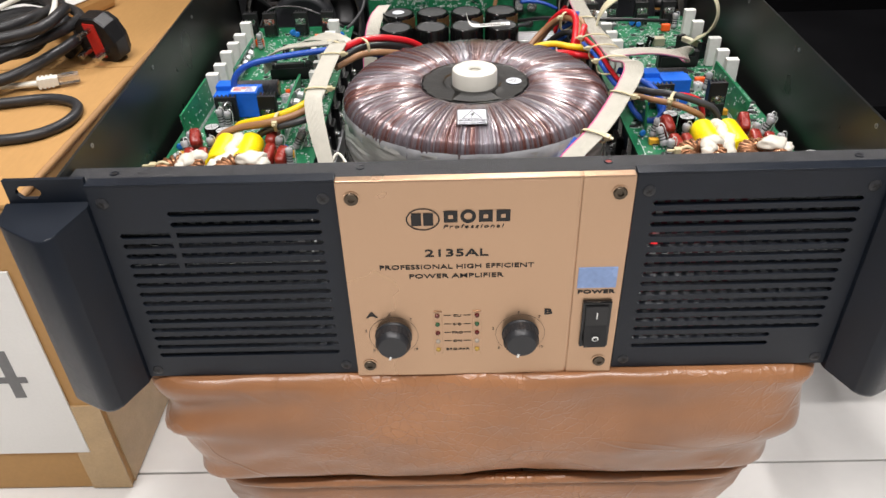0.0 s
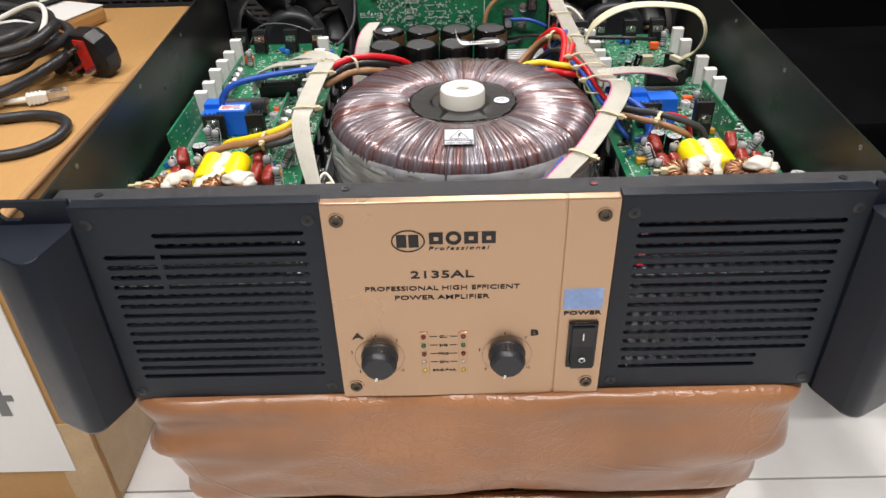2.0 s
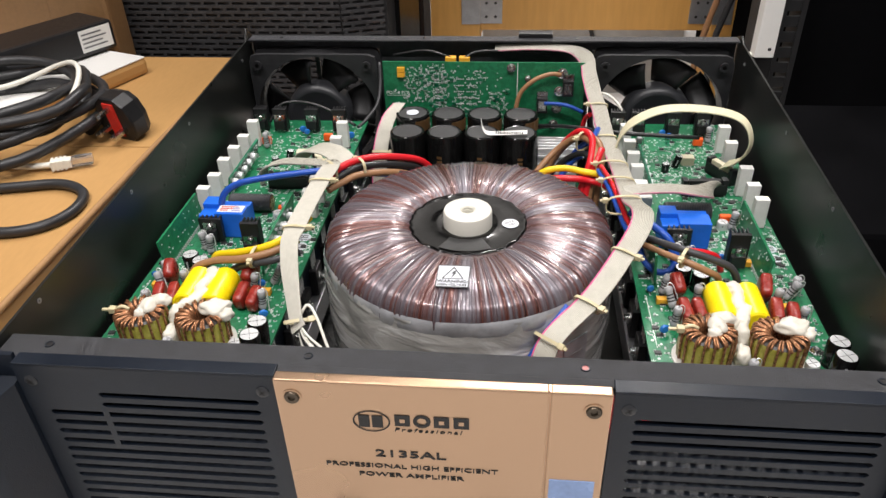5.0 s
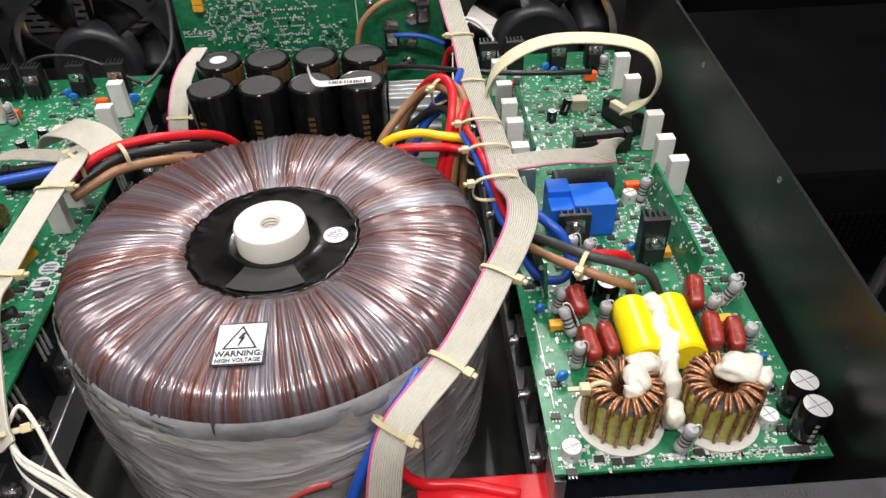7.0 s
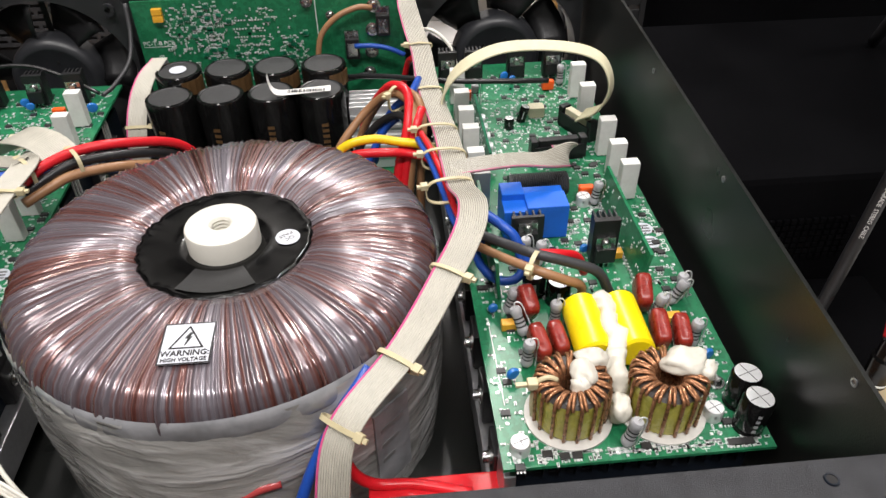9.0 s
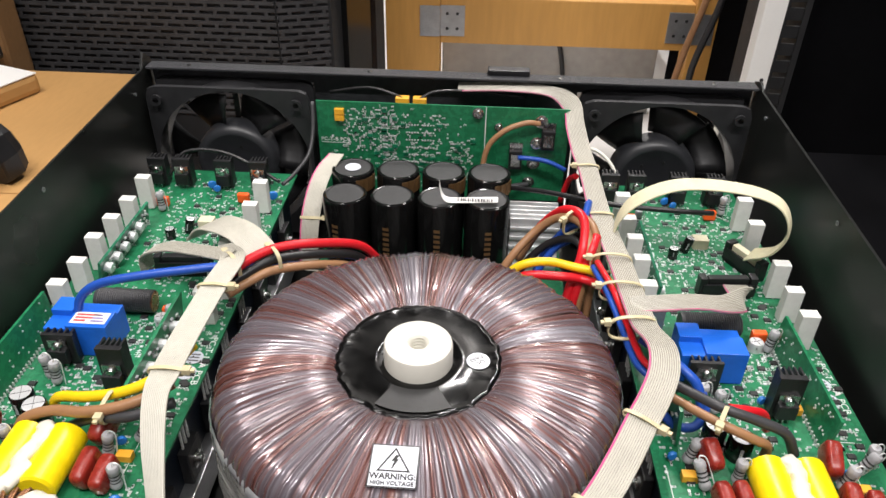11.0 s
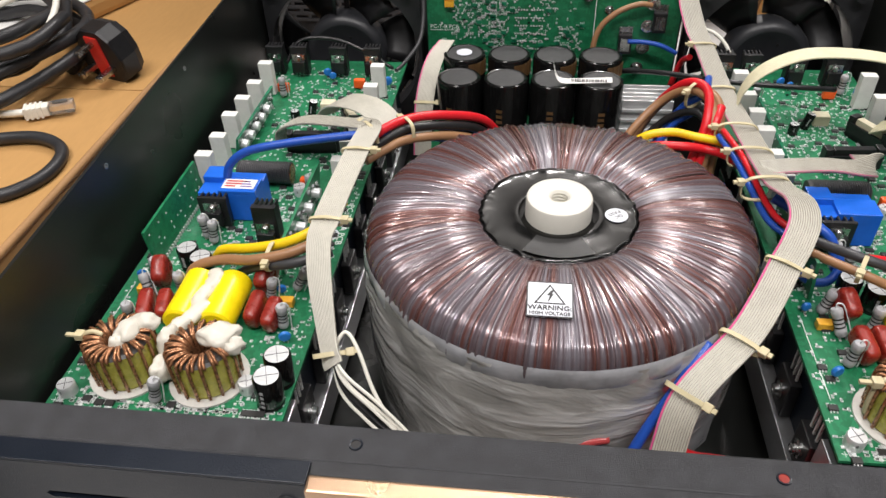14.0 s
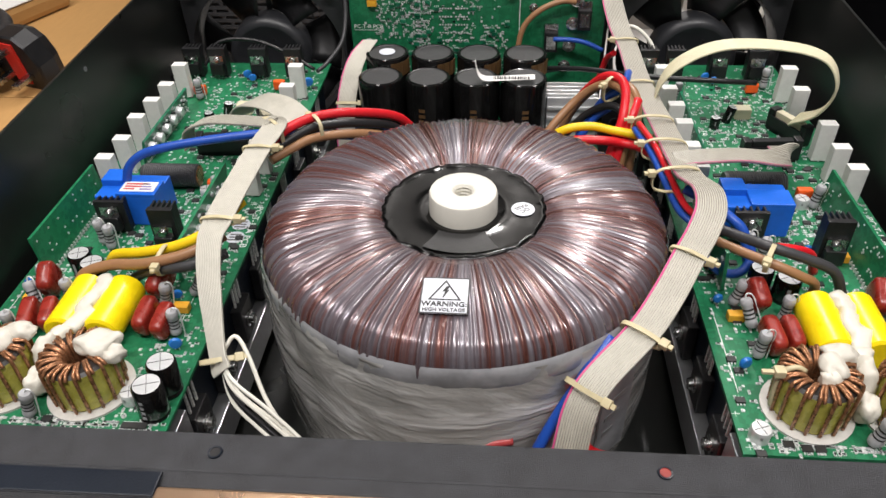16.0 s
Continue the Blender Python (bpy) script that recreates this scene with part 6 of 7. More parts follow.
wire([(0.066, 0.322, 0.460), (0.0700, 0.312, 0.4840), (0.0800, 0.306, 0.5060), (0.0900, 0.305, 0.5150), (0.0970, 0.330, 0.5130)], 0.0024, W_BLUE, "thick blue wire")
wire([(0.058, 0.300, 0.462), (0.0650, 0.298, 0.4800), (0.0740, 0.300, 0.4960), (0.0820, 0.296, 0.5060)], 0.0024, W_BLUE, "thick blue wire")
wire([(0.050, 0.305, 0.465), (0.0600, 0.303, 0.4860), (0.0720, 0.300, 0.5010), (0.0840, 0.290, 0.5100), (0.0920, 0.275, 0.5060)], 0.0024, W_BLACK, "thick black wire")
wire([(0.040, 0.270, 0.492), (0.0520, 0.268, 0.5050), (0.0670, 0.268, 0.5085), (0.0810, 0.267, 0.5065), (0.0960, 0.262, 0.5060), (0.1010, 0.246, 0.5090)], 0.0026, W_YELLOW, "thick yellow wire")
wire([(0.042, 0.266, 0.488), (0.0540, 0.264, 0.5005), (0.0730, 0.261, 0.5035), (0.0880, 0.263, 0.5005), (0.0970, 0.255, 0.5020), (0.1010, 0.238, 0.5060)], 0.0026, W_RED, "thick red wire")
for mt, dx, dz, lab in ((W_RED, 0.0010, 0.0000, "red"), (W_BLUE, -0.0010, -0.0035, "blue"), (W_BROWN, 0.0035, -0.0040, "brown"), (W_BLACK, 0.0050, -0.0070, "black")):
    wire([(0.0930 + dx, 0.262, 0.514 + dz), (0.0985 + dx, 0.238, 0.5130 + dz), (0.1030 + dx, 0.215, 0.5090 + dz), (0.1050 + dx, 0.198, 0.5080 + dz), (0.1080 + dx, 0.186, 0.5080 + dz), (0.1180 + dx, 0.176, 0.5060 + dz)], 0.0017, mt, "%s wire along the bundle" % lab)
wire([(0.1140, 0.180, 0.5060), (0.1260, 0.168, 0.5080), (0.1370, 0.156, 0.5110), (0.1530, 0.153, 0.5070), (0.1660, 0.152, 0.5010), (0.1730, 0.152, 0.4880)], 0.0024, W_GREY, "dark sleeved wire")
wire([(0.1120, 0.176, 0.5030), (0.1240, 0.162, 0.5050), (0.1370, 0.150, 0.5065), (0.1500, 0.147, 0.5020), (0.1580, 0.149, 0.4960), (0.1600, 0.152, 0.4850)], 0.0022, W_BROWN, "thick brown wire")
wire([(0.1400, 0.157, 0.5100), (0.1500, 0.158, 0.5080), (0.1590, 0.162, 0.5020), (0.1640, 0.165, 0.4900)], 0.0022, W_RED, "red wire")
wire([(0.1080, 0.200, 0.5120), (0.1180, 0.193, 0.5090), (0.1270, 0.183, 0.5070), (0.1330, 0.178, 0.5020), (0.136, 0.172, 0.490)], 0.0025, W_BLUE, "thick blue wire")
wire([(0.1130, 0.178, 0.4990), (0.1160, 0.172, 0.4920), (0.1230, 0.167, 0.4870), (0.1320, 0.167, 0.4870), (0.1370, 0.172, 0.4930), (0.1350, 0.176, 0.5000)], 0.0022, W_BLUE, "blue wire bent in a loop")
wire([(0.062, 0.101, 0.5065), (0.0570, 0.0945, 0.5020), (0.0490, 0.0860, 0.4940), (0.0370, 0.0760, 0.4740), (0.0240, 0.0660, 0.4400)], 0.0024, W_BLUE, "thick blue wire")
wire([(0.0480, 0.0840, 0.4860), (0.0500, 0.0835, 0.4740), (0.0540, 0.0830, 0.4620), (0.0620, 0.0835, 0.4540), (0.0780, 0.0830, 0.4525), (0.1000, 0.0770, 0.4520)], 0.0024, W_RED, "thick red wire")
bm = B()
box(bm, 0.058, 0.1145, 0.0600, 0.0870, 0.4485, 0.4515, 0, 0.001)
part("insulating_sheet", bm, W_RED, amp, "red insulating sheet behind the front panel")
wire([(0.048, 0.395, 0.486), (0.075, 0.372, 0.4960), (0.1160, 0.350, 0.5010), (0.1560, 0.345, 0.5010), (0.1840, 0.350, 0.4975)], 0.0018, W_BLACK, "thin black cable across the board")
wire([(0.0700, 0.4255, 0.5235), (0.0600, 0.4230, 0.5250), (0.0450, 0.4200, 0.5200), (0.0330, 0.4180, 0.5080), (0.0290, 0.4150, 0.4900), (0.0300, 0.4120, 0.4800)], 0.0021, W_BROWN, "brown wire across the upright board")
wire([(0.0560, 0.4240, 0.4960), (0.0680, 0.4210, 0.4970), (0.0800, 0.4200, 0.4950), (0.0920, 0.4180, 0.4900)], 0.0018, W_BLUE, "blue wire across the upright board")
wire([(0.0420, 0.4170, 0.4720), (0.0540, 0.4200, 0.4735), (0.0650, 0.4250, 0.4730)], 0.0020, W_GREY, "dark sleeved wire to a bolt")
wire([(-0.1000, 0.4290, 0.5330), (-0.0990, 0.4200, 0.5150), (-0.1010, 0.4080, 0.5000), (-0.1100, 0.3940, 0.4900), (-0.1150, 0.3800, 0.4890)], 0.0015, W_GREY, "grey fan lead")
wire([(-0.1180, 0.3830, 0.4890), (-0.1400, 0.3900, 0.4990), (-0.1650, 0.3960, 0.5055), (-0.1900, 0.3950, 0.5040), (-0.2000, 0.3850, 0.4900)], 0.0013, W_BLACK, "thin black lead behind the heat sinks")
wire([(0.1000, 0.4200, 0.5080), (0.1120, 0.4100, 0.5110), (0.1230, 0.4020, 0.5030), (0.1280, 0.3950, 0.4900)], 0.0013, W_WHITE, "thin white lead")
wire([(-0.0900, 0.4500, 0.5330), (-0.0600, 0.4460, 0.5390), (-0.0400, 0.4390, 0.5370), (-0.0330, 0.4340, 0.5360)], 0.0012, W_BLACK, "thin black lead behind the board")
wire([(-0.0200, 0.4340, 0.5360), (-0.0080, 0.4400, 0.5400), (0.0200, 0.4480, 0.5380), (0.0600, 0.4500, 0.5340)], 0.0012, W_BLACK, "thin black lead behind the board")
wire([(0.0890, 0.4060, 0.4700), (0.0930, 0.4020, 0.4900), (0.0960, 0.3900, 0.5000)], 0.0022, W_RED, "thick red wire")

for c, al, a, b, hd in (((0.1010, 0.3775, 0.5140), (0, -1, 0), 0.0078, 0.0020, 1), ((0.1024, 0.3153, 0.5125), (0, -1, 0), 0.0078, 0.0022, 1), ((0.1030, 0.268, 0.5095), (0, -1, 0), 0.0115, 0.0060, 1), ((0.1045, 0.239, 0.5110), (0, -1, 0), 0.0115, 0.0062, 1), ((0.1045, 0.205, 0.5140), (0.1, -1, 0), 0.0118, 0.0068, 1), ((0.0970, 0.1375, 0.5195), (-0.6, -0.8, 0), 0.0082, 0.0020, -1), ((0.0735, 0.1000, 0.5090), (-0.62, -0.75, -0.25), 0.0086, 0.0034, -1), ((0.0515, 0.0795, 0.4990), (-0.4, -0.5, -0.6), 0.0086, 0.0034, -1), ((-0.1075, 0.1480, 0.5240), (0, -1, 0), 0.0078, 0.0020, -1), ((-0.0955, 0.0915, 0.4950), (0.2, -0.7, -0.6), 0.0072, 0.0022, -1), ((-0.1045, 0.2060, 0.5265), (0, -1, 0), 0.0078, 0.0020, -1), ((-0.1035, 0.2330, 0.5215), (0.7, 0.6, 0), 0.0080, 0.0055, -1), ((-0.0840, 0.2440, 0.5185), (0.8, 0.6, 0), 0.0070, 0.0065, -1), ((-0.1370, 0.1450, 0.5030), (1, 0, 0), 0.0078, 0.0048, 1), ((0.1360, 0.1510, 0.5085), (0.9, -0.5, 0), 0.0060, 0.0050, 1), ((-0.0910, 0.3600, 0.4740), (0, -0.6, -0.8), 0.0080, 0.0018, -1), ((0.0830, 0.2990, 0.5170), (0.6, -0.7, 0), 0.0070, 0.0075, 1)):
    tie(c, al, a, b, hd)

# ---- cardboard box beside the stool ----
TOPZ = 0.430
carton = thing("cardboard_box", (-0.75, 0.45, FLOOR), "large brown cardboard box with white label, beside the stool", "box")
bm = B()
box(bm, -1.15, -0.360, 0.165, 0.735, FLOOR, TOPZ - 0.004, 0, 0.004)
part("carton_body", bm, CARD, carton)
bm = B()
box(bm, -1.15, -0.3590, 0.1640, 0.4490, TOPZ - 0.0040, TOPZ, 0, 0.0014)
part("flap", bm, CARD, carton, "brown cardboard top flap")
bm = B()
box(bm, -1.15, -0.3590, 0.4505, 0.7360, TOPZ - 0.0040, TOPZ, 0, 0.0014)
part("flap", bm, CARD, carton, "brown cardboard top flap")
bm = B()
tube(bm, [(-0.3600, 0.166, TOPZ - 0.0025), (-0.3588, 0.30, TOPZ - 0.0018), (-0.3603, 0.45, TOPZ - 0.0022), (-0.3590, 0.60, TOPZ - 0.0018), (-0.3600, 0.733, TOPZ - 0.0022)], 0.0030, 8, 6)
part("crease", bm, CARD_EDGE, carton, "worn fold along the edge")
bm = B()
box(bm, -0.80, -0.386, 0.1622, 0.1642, 0.140, 0.366, 0, 0.0004)
lab = part("paper_label", bm, PAPER, carton, "large white paper label with a grey figure")
bm = B()
words(bm, "4", 0.085, at_front(-0.4630, 0.2200, 0.1618), 0, 1.25, 0.0002)
part("figure", bm, GREY_INK, lab)
bm = B()
rnd = random.Random(9)
for i in range(14):
    x = -0.47 + i * 0.0055
    box(bm, x, x + rnd.choice((0.001, 0.002, 0.003)), 0.1616, 0.1622, 0.372, 0.388)
part("barcode", bm, PRINT, carton, "small printed bar marks")
bm = B()
box(bm, -0.3605, -0.3590, 0.172, 0.30, FLOOR + 0.002, FLOOR + 0.15, 0, 0.0004)
box(bm, -0.40, -0.3590, 0.1633, 0.1652, FLOOR + 0.002, FLOOR + 0.125, 0, 0.0004)
part("packing_tape", bm, PACK_TAPE, carton, "crinkled shiny packing tape at the corner")

# black cable coil with mains plug
coil = thing("power_cable", (-0.5, 0.46, TOPZ), "coiled thick black mains cable with a plug, on the box", "cable")
bm = B()
rnd = random.Random(5)
pts = []
for i in range(6 * 14 + 1):
    a = 2 * math.pi * i / 14
    lap = i / 14
    r = 0.080 + 0.018 * math.sin(lap * 2.3) + rnd.uniform(-0.003, 0.003)
    pts.append((-0.532 + r * 1.15 * math.cos(a) + 0.004 * math.sin(lap * 3), 0.470 + r * 1.2 * math.sin(a), TOPZ + 0.0085 + 0.0095 * lap * 0.8 + 0.010 * math.sin(a * 1.0 + lap * 1.7) ** 2))
tube(bm, pts, 0.0058, 10, 3)
part("cable_coil", bm, RUBBER, coil)
bm = B()
tube(bm, [(-0.428, 0.47, TOPZ + 0.02), (-0.424, 0.500, TOPZ + 0.028), (-0.440, 0.525, TOPZ + 0.034), (-0.430, 0.510, TOPZ + 0.036), (-0.405, 0.492, TOPZ + 0.030)], 0.0050, 10, 6)
part("cable_end", bm, RUBBER, coil)
bm = B()
pm = Matrix.Translation((-0.3980, 0.478, TOPZ + 0.0265)) @ pose(0, 0, 0, 0, -10, 70)
plug_prof = [(-0.024, -0.020), (-0.026, 0.0), (-0.020, 0.018), (-0.010, 0.026), (0.010, 0.026), (0.020, 0.018), (0.026, 0.0), (0.024, -0.020), (0.014, -0.026), (-0.014, -0.026)]
lay = []
for xx, k in ((-0.014, 0.96), (-0.012, 1.0), (0.004, 1.0), (0.012, 0.86), (0.015, 0.70)):
    lay.append([bm.verts.new(pm @ Vector((xx, a * k, b * k))) for a, b in plug_prof])
for a, b in zip(lay, lay[1:]):
    for i in range(len(plug_prof)):
        j = (i + 1) % len(plug_prof)
        bm.faces.new((a[i], a[j], b[j], b[i]))
bm.faces.new(lay[0]), bm.faces.new(lay[-1])
plug = part("mains_plug", bm, BLACK_PLASTIC, coil, "black three-pin mains plug")
bm = B()
box(bm, -0.0156, -0.0138, -0.0075, 0.0075, -0.019, 0.020, 0, 0, pm)
part("plug_card", bm, PLUG_RED, plug, "red plastic card between the pins")
for y, z, w in ((0.0, 0.014, 0.0022), (-0.011, -0.010, 0.0034), (0.011, -0.010, 0.0034)):
    bm = B()
    box(bm, -0.034, -0.014, y - w, y + w, z - 0.0022, z + 0.0022, 0, 0.0006, pm)
    part("pin", bm, STEEL, plug, "brass coloured plug pin")

net = thing("network_cable", (-0.47, 0.40, TOPZ), "white network cable with clear plug lying on the box", "cable")
bm = B()
tube(bm, [(-0.60, 0.43, TOPZ + 0.006), (-0.53, 0.395, TOPZ + 0.006), (-0.47, 0.388, TOPZ + 0.006), (-0.437, 0.391, TOPZ + 0.007)], 0.0032, 10, 6)
a = [(-0.515 + 0.070 * math.cos(t), 0.47 + 0.078 * math.sin(t), TOPZ + 0.050 + 0.014 * math.sin(2 * t)) for t in [k * 0.4 - 1.0 for k in range(15)]]
tube(bm, a, 0.0030, 8, 3)
part("cable_run", bm, W_WHITE, net)
nm = Matrix.Translation((-0.4240, 0.3965, TOPZ + 0.0075)) @ pose(0, 0, 0, 0, 0, 24)
bm = B()
box(bm, -0.016, 0.004, -0.0055, 0.0055, -0.0045, 0.0045, 0, 0.0015, nm)
for i in range(4):
    box(bm, -0.015 + i * 0.004, -0.013 + i * 0.004, -0.0062, 0.0062, -0.0050, 0.0050, 0, 0, nm)
part("plug_boot", bm, W_WHITE, net, "white ribbed plug boot")
bm = B()
box(bm, 0.004, 0.024, -0.0058, 0.0058, -0.0040, 0.0042, 0, 0.0006, nm)
box(bm, 0.008, 0.020, -0.0022, 0.0022, 0.0042, 0.0058, 0, 0, nm)
part("clear_plug", bm, CLEAR, net, "clear plastic network plug")

loop_ = thing("black_cable", (-0.42, 0.31, TOPZ), "thin black cable lying in a loop on the box", "cable")
bm = B()
tube(bm, [(-0.60, 0.300, TOPZ + 0.005), (-0.50, 0.275, TOPZ + 0.005), (-0.43, 0.266, TOPZ + 0.005), (-0.390, 0.275, TOPZ + 0.005), (-0.371, 0.303, TOPZ + 0.005), (-0.377, 0.338, TOPZ + 0.005), (-0.408, 0.354, TOPZ + 0.006), (-0.455, 0.345, TOPZ + 0.006), (-0.52, 0.330, TOPZ + 0.006), (-0.62, 0.34, TOPZ + 0.006)], 0.0050, 10, 8)
part("cable_run", bm, RUBBER, loop_)

wb = thing("flat_carton", (-0.6, 0.68, TOPZ), "flat cardboard carton with white top, lying on the box", "box")
fm = Matrix.Translation((-0.460, 0.672, TOPZ)) @ pose(0, 0, 0, 0, 0, 69.5)
bm = B()
box(bm, -0.33, 0.0, 0.0, 0.30, 0.0005, 0.0215, 0, 0.006, fm)
part("carton_body", bm, CARD, wb)
bm = B()
box(bm, -0.329, -0.001, 0.001, 0.299, 0.0215, 0.0228, 0, 0.0004, fm)
part("top_sheet", bm, PAPER, wb, "white printed top sheet")
ad = thing("power_adaptor", (-0.55, 0.65, TOPZ + 0.0228), "black plastic power adaptor with white rating label", "adaptor")
am = Matrix.Translation((-0.512, 0.703, TOPZ + 0.0232)) @ pose(0, 0, 0, 0, 0, 62)
bm = B()
box(bm, -0.20, 0.0, 0.0, 0.075, 0.002, 0.040, 0, 0.005, am)
box(bm, -0.29, -0.20, 0.01, 0.065, 0.004, 0.030, 0, 0.006, am)
body = part("adaptor_body", bm, BLACK_PLASTIC, ad)
bm = B()
box(bm, -0.052, -0.006, -0.0008, 0.0004, 0.008, 0.036, 0, 0, am)
for i in range(4):
    box(bm, -0.049, -0.014 - 0.006 * (i % 2), -0.0012, -0.0006, 0.013 + i * 0.0055, 0.0150 + i * 0.0055, 1, 0, am)
part("rating_label", bm, [PAPER, GREY_INK], body, "white rating label with grey print")
parcel = thing("brown_parcel", (-0.85, 0.77, FLOOR), "tall brown paper wrapped parcel standing behind the box", "parcel")
bm = B()
box(bm, -1.10, -0.615, 0.745, 0.792, FLOOR, TOPZ + 0.36, 0, 0.006)
box(bm, -0.625, -0.536, 0.742, 0.790, FLOOR, TOPZ + 0.35, 0, 0.006)
part("wrapping", bm, CARD_DARK, parcel)

# ---- loudspeaker behind the box ----
spk = thing("loudspeaker", (-0.38, 0.97, FLOOR), "large black loudspeaker cabinet with slotted steel grille", "loudspeaker")
plan = [(-0.66, 0.835), (-0.600, 0.800), (-0.222, 0.800), (-0.160, 0.822), (-0.118, 1.00), (-0.20, 1.16), (-0.58, 1.16)]
bm = B()
lo = [bm.verts.new((x, y, FLOOR)) for x, y in plan]
hi = [bm.verts.new((x, y, 0.90)) for x, y in plan]
for i in range(len(plan)):
    j = (i + 1) % len(plan)
    bm.faces.new((lo[i], lo[j], hi[j], hi[i]))
bm.faces.new(lo), bm.faces.new(hi)
part("cabinet", bm, SPEAKER_BLACK, spk)
for (ax, ay), (bx, by), z1 in (((-0.585, 0.800), (-0.224, 0.800), 0.512), ((-0.222, 0.800), (-0.164, 0.8206), 0.506)):
    bm = B()
    L_ = math.hypot(bx - ax, by - ay)
    gm = Matrix.Translation((ax, ay, 0)) @ pose(0, 0, 0, 0, 0, math.degrees(math.atan2(by - ay, bx - ax)))
    zz, k = 0.355, 0
    while zz < z1:
        box(bm, 0, L_, -0.0030, -0.0012, zz, zz + 0.0042, 0, 0, gm)
        x = 0.002 + (0.0105 if k % 2 else 0)
        while x < L_ - 0.004:
            box(bm, x, x + 0.0045, -0.0029, -0.0013, zz + 0.0042, zz + 0.0084, 0, 0, gm)
            x += 0.021
        zz += 0.0084
        k += 1
    box(bm, 0, L_, -0.0045, -0.001, zz, 0.62, 0, 0, gm)
    part("grille", bm, GRILLE, spk, "black slotted steel grille")
for x in (-0.50, -0.345):
    bm = B()
    lathe(bm, [(0.0022, 0), (0.0055, 0.0), (0.0055, 0.0016), (0.0025, 0.002), (0.002, 0.001), (0, 0.001)], 18, at_front(x, 0.530, 0.7955))
    part("screw", bm, STEEL, spk, "grille screw")
bm = B()
hm = Matrix.Translation((-0.142, 0.90, 0.46)) @ pose(0, 0, 0, 0, 0, 76.7)
box(bm, -0.05, 0.05, -0.004, 0.002, -0.12, 0.14, 0, 0.01, hm)
part("handle_recess", bm, BLACK_GLOSS, spk, "recessed black carrying handle")

# ---- wooden work bench frame ----
BSX = 0.014
bench = thing("wooden_bench", (0.16, 1.45, FLOOR), "open varnished pine work bench frame with metal corner brackets", "bench")
for nm, b in (("leg", (-0.168, -0.065, 1.30, 1.365, FLOOR, 0.86)), ("leg", (0.404, 0.510, 1.30, 1.365, FLOOR, 0.86)), ("rail", (-0.065, 0.404, 1.306, 1.36, 0.293, 0.380)), ("rail", (0.412, 0.478, 1.365, 1.98, 0.293, 0.380)), ("leg", (0.404, 0.488, 1.98, 2.05, FLOOR, 0.86)), ("leg", (-0.168, -0.065, 1.98, 2.05, FLOOR, 0.86))):
    bm = B()
    box(bm, b[0] + BSX, b[1] + BSX, *b[2:], 0, 0.003)
    part(nm, bm, WOOD, bench, "varnished pine " + nm)
for x, s in ((-0.065 + BSX, 1), (0.404 + BSX, -1)):
    bm = B()
    box(bm, *sorted((x, x + s * 0.046)), 1.3025, 1.3055, 0.308, 0.365, 0, 0.0006)
    box(bm, *sorted((x, x - s * 0.038)), 1.2970, 1.2995, 0.308, 0.365, 0, 0.0006)
    br = part("bracket", bm, ZINC, bench, "zinc plated corner bracket")
    for dx, dz in ((0.013, 0.322), (0.032, 0.322), (0.013, 0.350), (0.032, 0.350)):
        bm = B()
        lathe(bm, [(0, 0.0012), (0.0022, 0.001), (0.003, 0)], 12, at_front(x + s * dx, dz, 1.3025))
        part("screw", bm, BAND, br)
gb = thing("wrapped_board", (0.16, 1.52, FLOOR), "grey board wrapped in clear plastic behind the bench", "board")
bm = B()
box(bm, -0.056, 0.412, 1.50, 1.54, FLOOR, 0.322, 0, 0.004)
part("board_panel", bm, GREY_BOARD, gb)
cab = thing("hanging_cable", (0.15, 1.48, FLOOR), "black cable hanging behind the bench rail", "cable", "cables hanging by the bench")
bm = B()
tube(bm, [(0.11, 1.47, 0.62), (0.12, 1.475, 0.50), (0.163, 1.48, 0.39), (0.180, 1.48, 0.295), (0.206, 1.485, 0.20), (0.217, 1.485, FLOOR + 0.004)], 0.005, 8, 6)
part("cable_run", bm, RUBBER, cab)

# ---- right-hand side: rack, case and cables ----
rack = thing("equipment_rack", (0.95, 1.1, FLOOR), "tall black equipment rack with slotted post", "rack")
bm = B()
box(bm, 0.461, 1.6, 0.975, 1.6, FLOOR, 1.7, 0, 0.003)
part("rack_body", bm, CASE_BLACK, rack)
bm = B()
box(bm, 0.392, 0.400, 0.926, 0.975, FLOOR, 1.6)
box(bm, 0.426, 0.432, 0.926, 0.975, FLOOR, 1.6)
box(bm, 0.452, 0.460, 0.926, 0.975, FLOOR, 1.6)
box(bm, 0.400, 0.426, 0.928, 0.932, FLOOR, 1.6)
z = FLOOR
while z < 1.55:
    box(bm, 0.432, 0.452, 0.928, 0.932, z, z + 0.016)
    z += 0.024
part("slotted_post", bm, SPEAKER_BLACK, rack, "black post with rows of slots")
bm = B()
box(bm, 0.389, 0.418, 0.900, 0.9255, 0.377, 1.45, 0, 0.002)
cover = part("cable_cover", bm, PAPER, rack, "white cable cover screwed to the post")
bm = B()
lathe(bm, [(0, 0.0008), (0.0022, 0.0006), (0.0028, 0)], 14, at_front(0.4095, 0.390, 0.900))
part("screw", bm, BAND, cover)
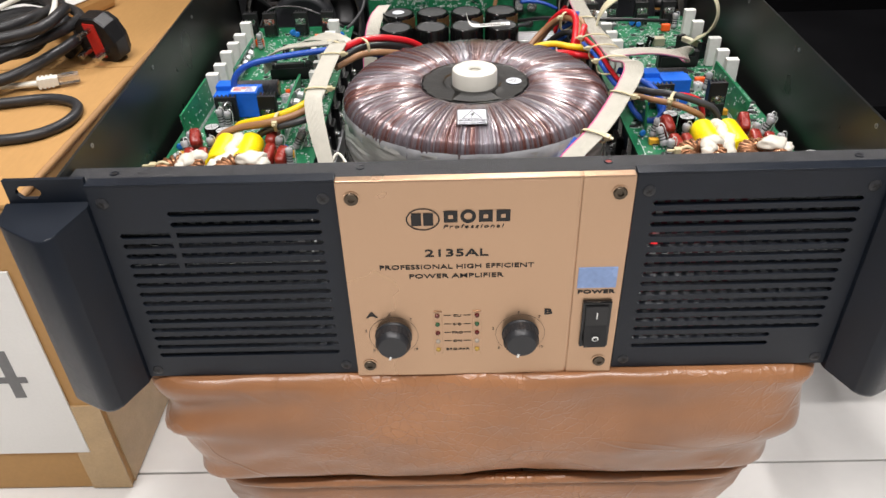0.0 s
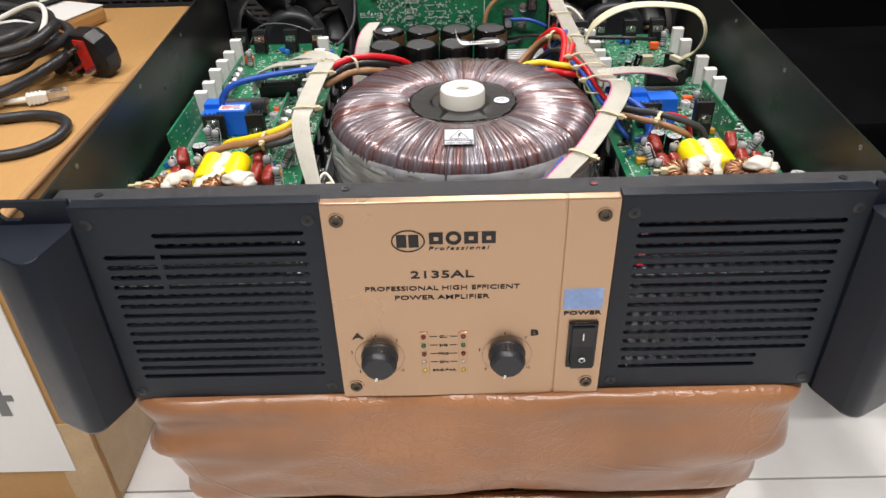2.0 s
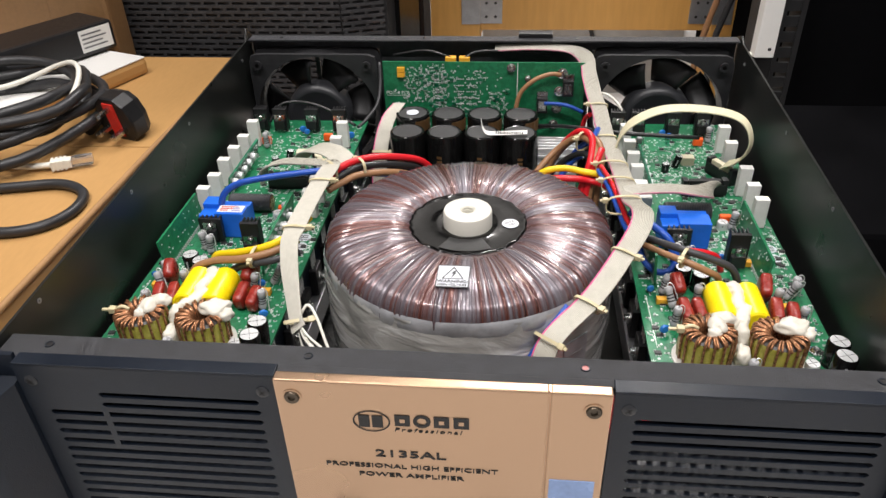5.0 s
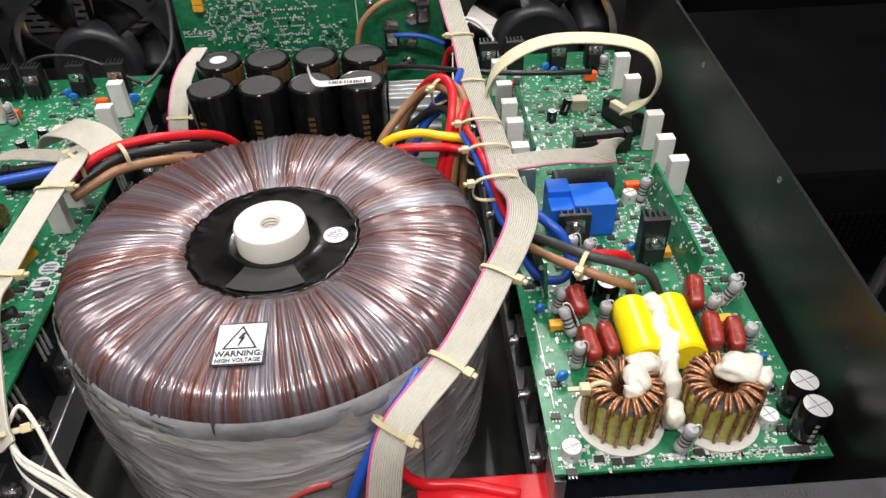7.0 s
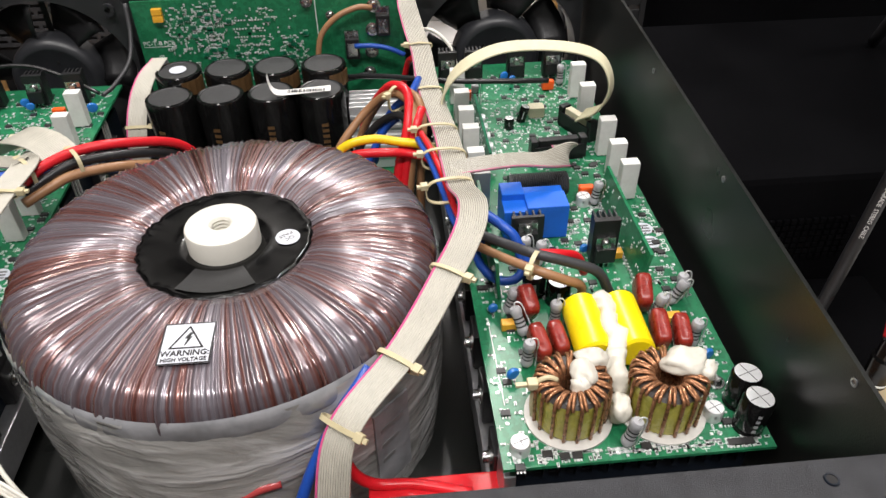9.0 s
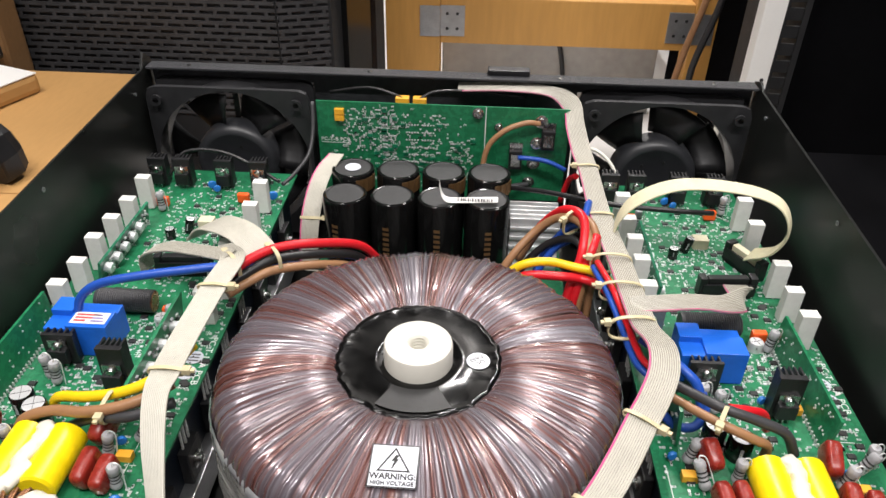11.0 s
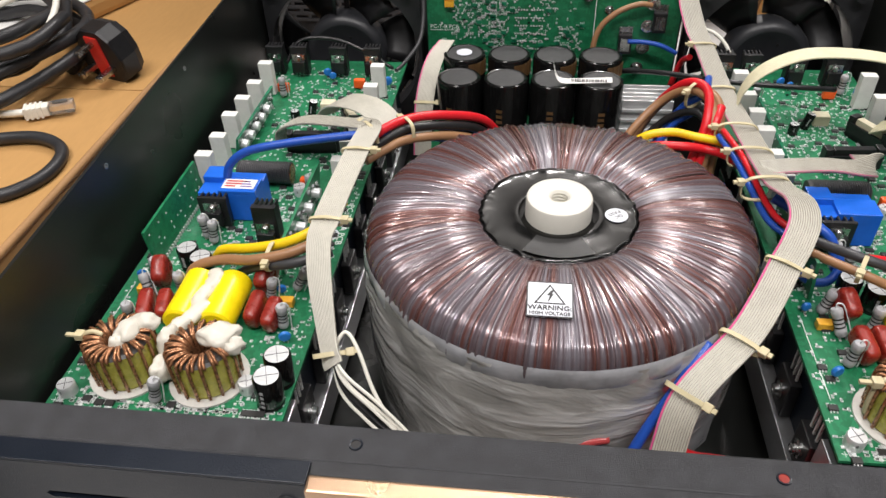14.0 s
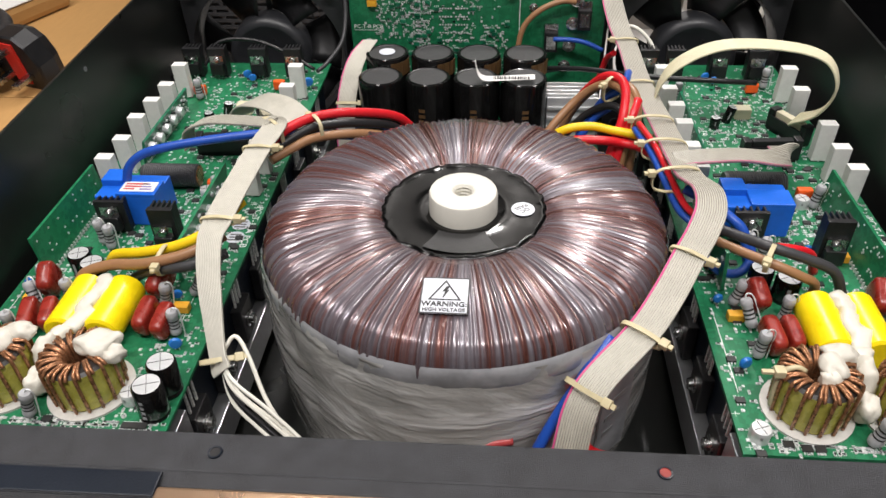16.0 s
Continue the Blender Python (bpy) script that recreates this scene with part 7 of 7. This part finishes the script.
for pts, mt, lb in (([(0.43, 1.20, FLOOR + 0.006), (0.40, 1.20, 0.27), (0.43, 1.20, 0.43), (0.455, 1.20, 0.68), (0.455, 1.2, 1.0)], RUBBER, "black cable hanging beside the bench"), ([(0.36, 1.22, FLOOR + 0.006), (0.385, 1.22, 0.30), (0.415, 1.22, 0.45), (0.445, 1.22, 0.72), (0.445, 1.22, 1.0)], W_BROWN, "thin brown cable hanging beside the bench")):
    hc = thing("hanging_cable", (0.42, 1.2, FLOOR), lb, "cable", "cables hanging by the bench")
    bm = B()
    tube(bm, pts, 0.006, 8, 6)
    part("cable_run", bm, mt, hc)
bm = B()
tube(bm, [(0.372, 0.93, FLOOR + 0.006), (0.374, 0.93, 0.26), (0.378, 0.925, 0.33), (0.388, 0.915, 0.379)], 0.0045, 8, 6)
part("cable_tail", bm, W_WHITE, rack, "white cable leaving the cover")
case = thing("flight_case", (0.7, 0.49, FLOOR), "black equipment case with small perforated vent", "case")
bm = B()
box(bm, 0.300, 1.3, 0.345, 0.640, FLOOR, 0.410, 0, 0.006)
body = part("case_body", bm, CASE_BLACK, case)
bm = B()
for i in range(16):
    for j in range(7):
        box(bm, 0.345 + i * 0.006, 0.349 + i * 0.006, 0.3425, 0.3455, 0.330 + j * 0.006, 0.334 + j * 0.006)
part("vent", bm, CASE_BLACK, case, "small perforated vent")
bm = B()
box(bm, 0.404, 0.470, 0.238, 0.345, 0.285, 0.3036, 0, 0.0008)
arm = part("tray", bm, CASE_BLACK, case, "black metal arm fixed to the case")
bm = B()
box(bm, 0.402, 0.472, 0.190, 0.2378, 0.245, 0.3036, 0, 0.002)
part("pale_block", bm, CARD_PALE, arm, "pale cardboard block wrapped in clear tape")
sig = thing("audio_cable", (0.43, 0.24, 0.304), "red and black audio cables with black metal plugs", "cable")
for dx, mt, lb in ((0.0, W_RED, "red audio cable"), (0.020, RUBBER, "black audio cable")):
    bm = B()
    tube(bm, [(0.406 + dx, 0.226, 0.352), (0.406 + dx, 0.236, 0.39), (0.411 + dx, 0.252, 0.43), (0.435 + dx, 0.272, 0.49), (0.475 + dx, 0.30, 0.56), (0.56 + dx, 0.36, 0.62), (0.62 + dx, 0.44, 0.52), (0.64 + dx, 0.5, 0.416)], 0.0055, 10, 7)
    part("cable_run", bm, mt, sig, lb)
    bm = B()
    lathe(bm, [(0, 0.304), (0.004, 0.304), (0.004, 0.313), (0.0085, 0.314), (0.009, 0.318), (0.009, 0.340), (0.0075, 0.342), (0.0072, 0.356), (0.005, 0.358)], 18, Matrix.Translation((0.406 + dx, 0.224, 0)))
    lathe(bm, [(0.0091, 0.3175), (0.0093, 0.3185), (0.0091, 0.3195)], 18, Matrix.Translation((0.406 + dx, 0.224, 0)), 1)
    part("metal_plug", bm, [BLACK_GLOSS, WHITE_PRINT], sig, "black metal plug with white ring")
lead = thing("stereo_cable", (0.4, 0.3, 0.3), "black stereo cable with white printing, hanging before the case", "cable")
bm = B()
a_, b_ = Vector((0.405, 0.300, 0.304)), Vector((0.402, 0.279, 0.480))
tube(bm, [a_, a_.lerp(b_, 0.5), b_, (0.405, 0.268, 0.56), (0.43, 0.30, 0.63), (0.50, 0.40, 0.62), (0.54, 0.50, 0.50), (0.56, 0.56, 0.4155)], 0.0052, 10, 8)
part("cable_run", bm, RUBBER, lead)
bm = B()
ax = (b_ - a_).normalized()
face = Vector((-0.45, -0.89, 0)).normalized()
over = ax.cross(face).normalized()
tm = Matrix.Translation(a_.lerp(b_, 0.80) + face * 0.0053 - over * 0.0016) @ Matrix((-ax, over, over.cross(ax))).transposed().to_4x4()
words(bm, "HI-GRADE  STEREO  CABLE", 0.0042, tm, 0, 0.95, 0.0001)
part("printing", bm, WHITE_PRINT, lead, "white printed words along the cable")

# ---- floor tiles ----
tile_mesh = None
for i in range(-4, 4):
    for j in range(-4, 4):
        x0, y0 = 0.05 + i * 0.6, 0.182 + j * 0.6
        if x0 < -2.2 or x0 + 0.6 > 2.35 or y0 + 0.6 > 2.75 or y0 < -2.3:
            continue
        if tile_mesh is None:
            bm = B()
            box(bm, 0.0012, 0.5988, 0.0012, 0.5988, -0.004, 0.0, 0, 0.0008)
            t = part("tile", bm, TILE, floor, local=True)
            tile_mesh = t.data
        else:
            t = new("tile", tile_mesh)
            t.parent = floor
        t.location = (x0, y0, FLOOR)
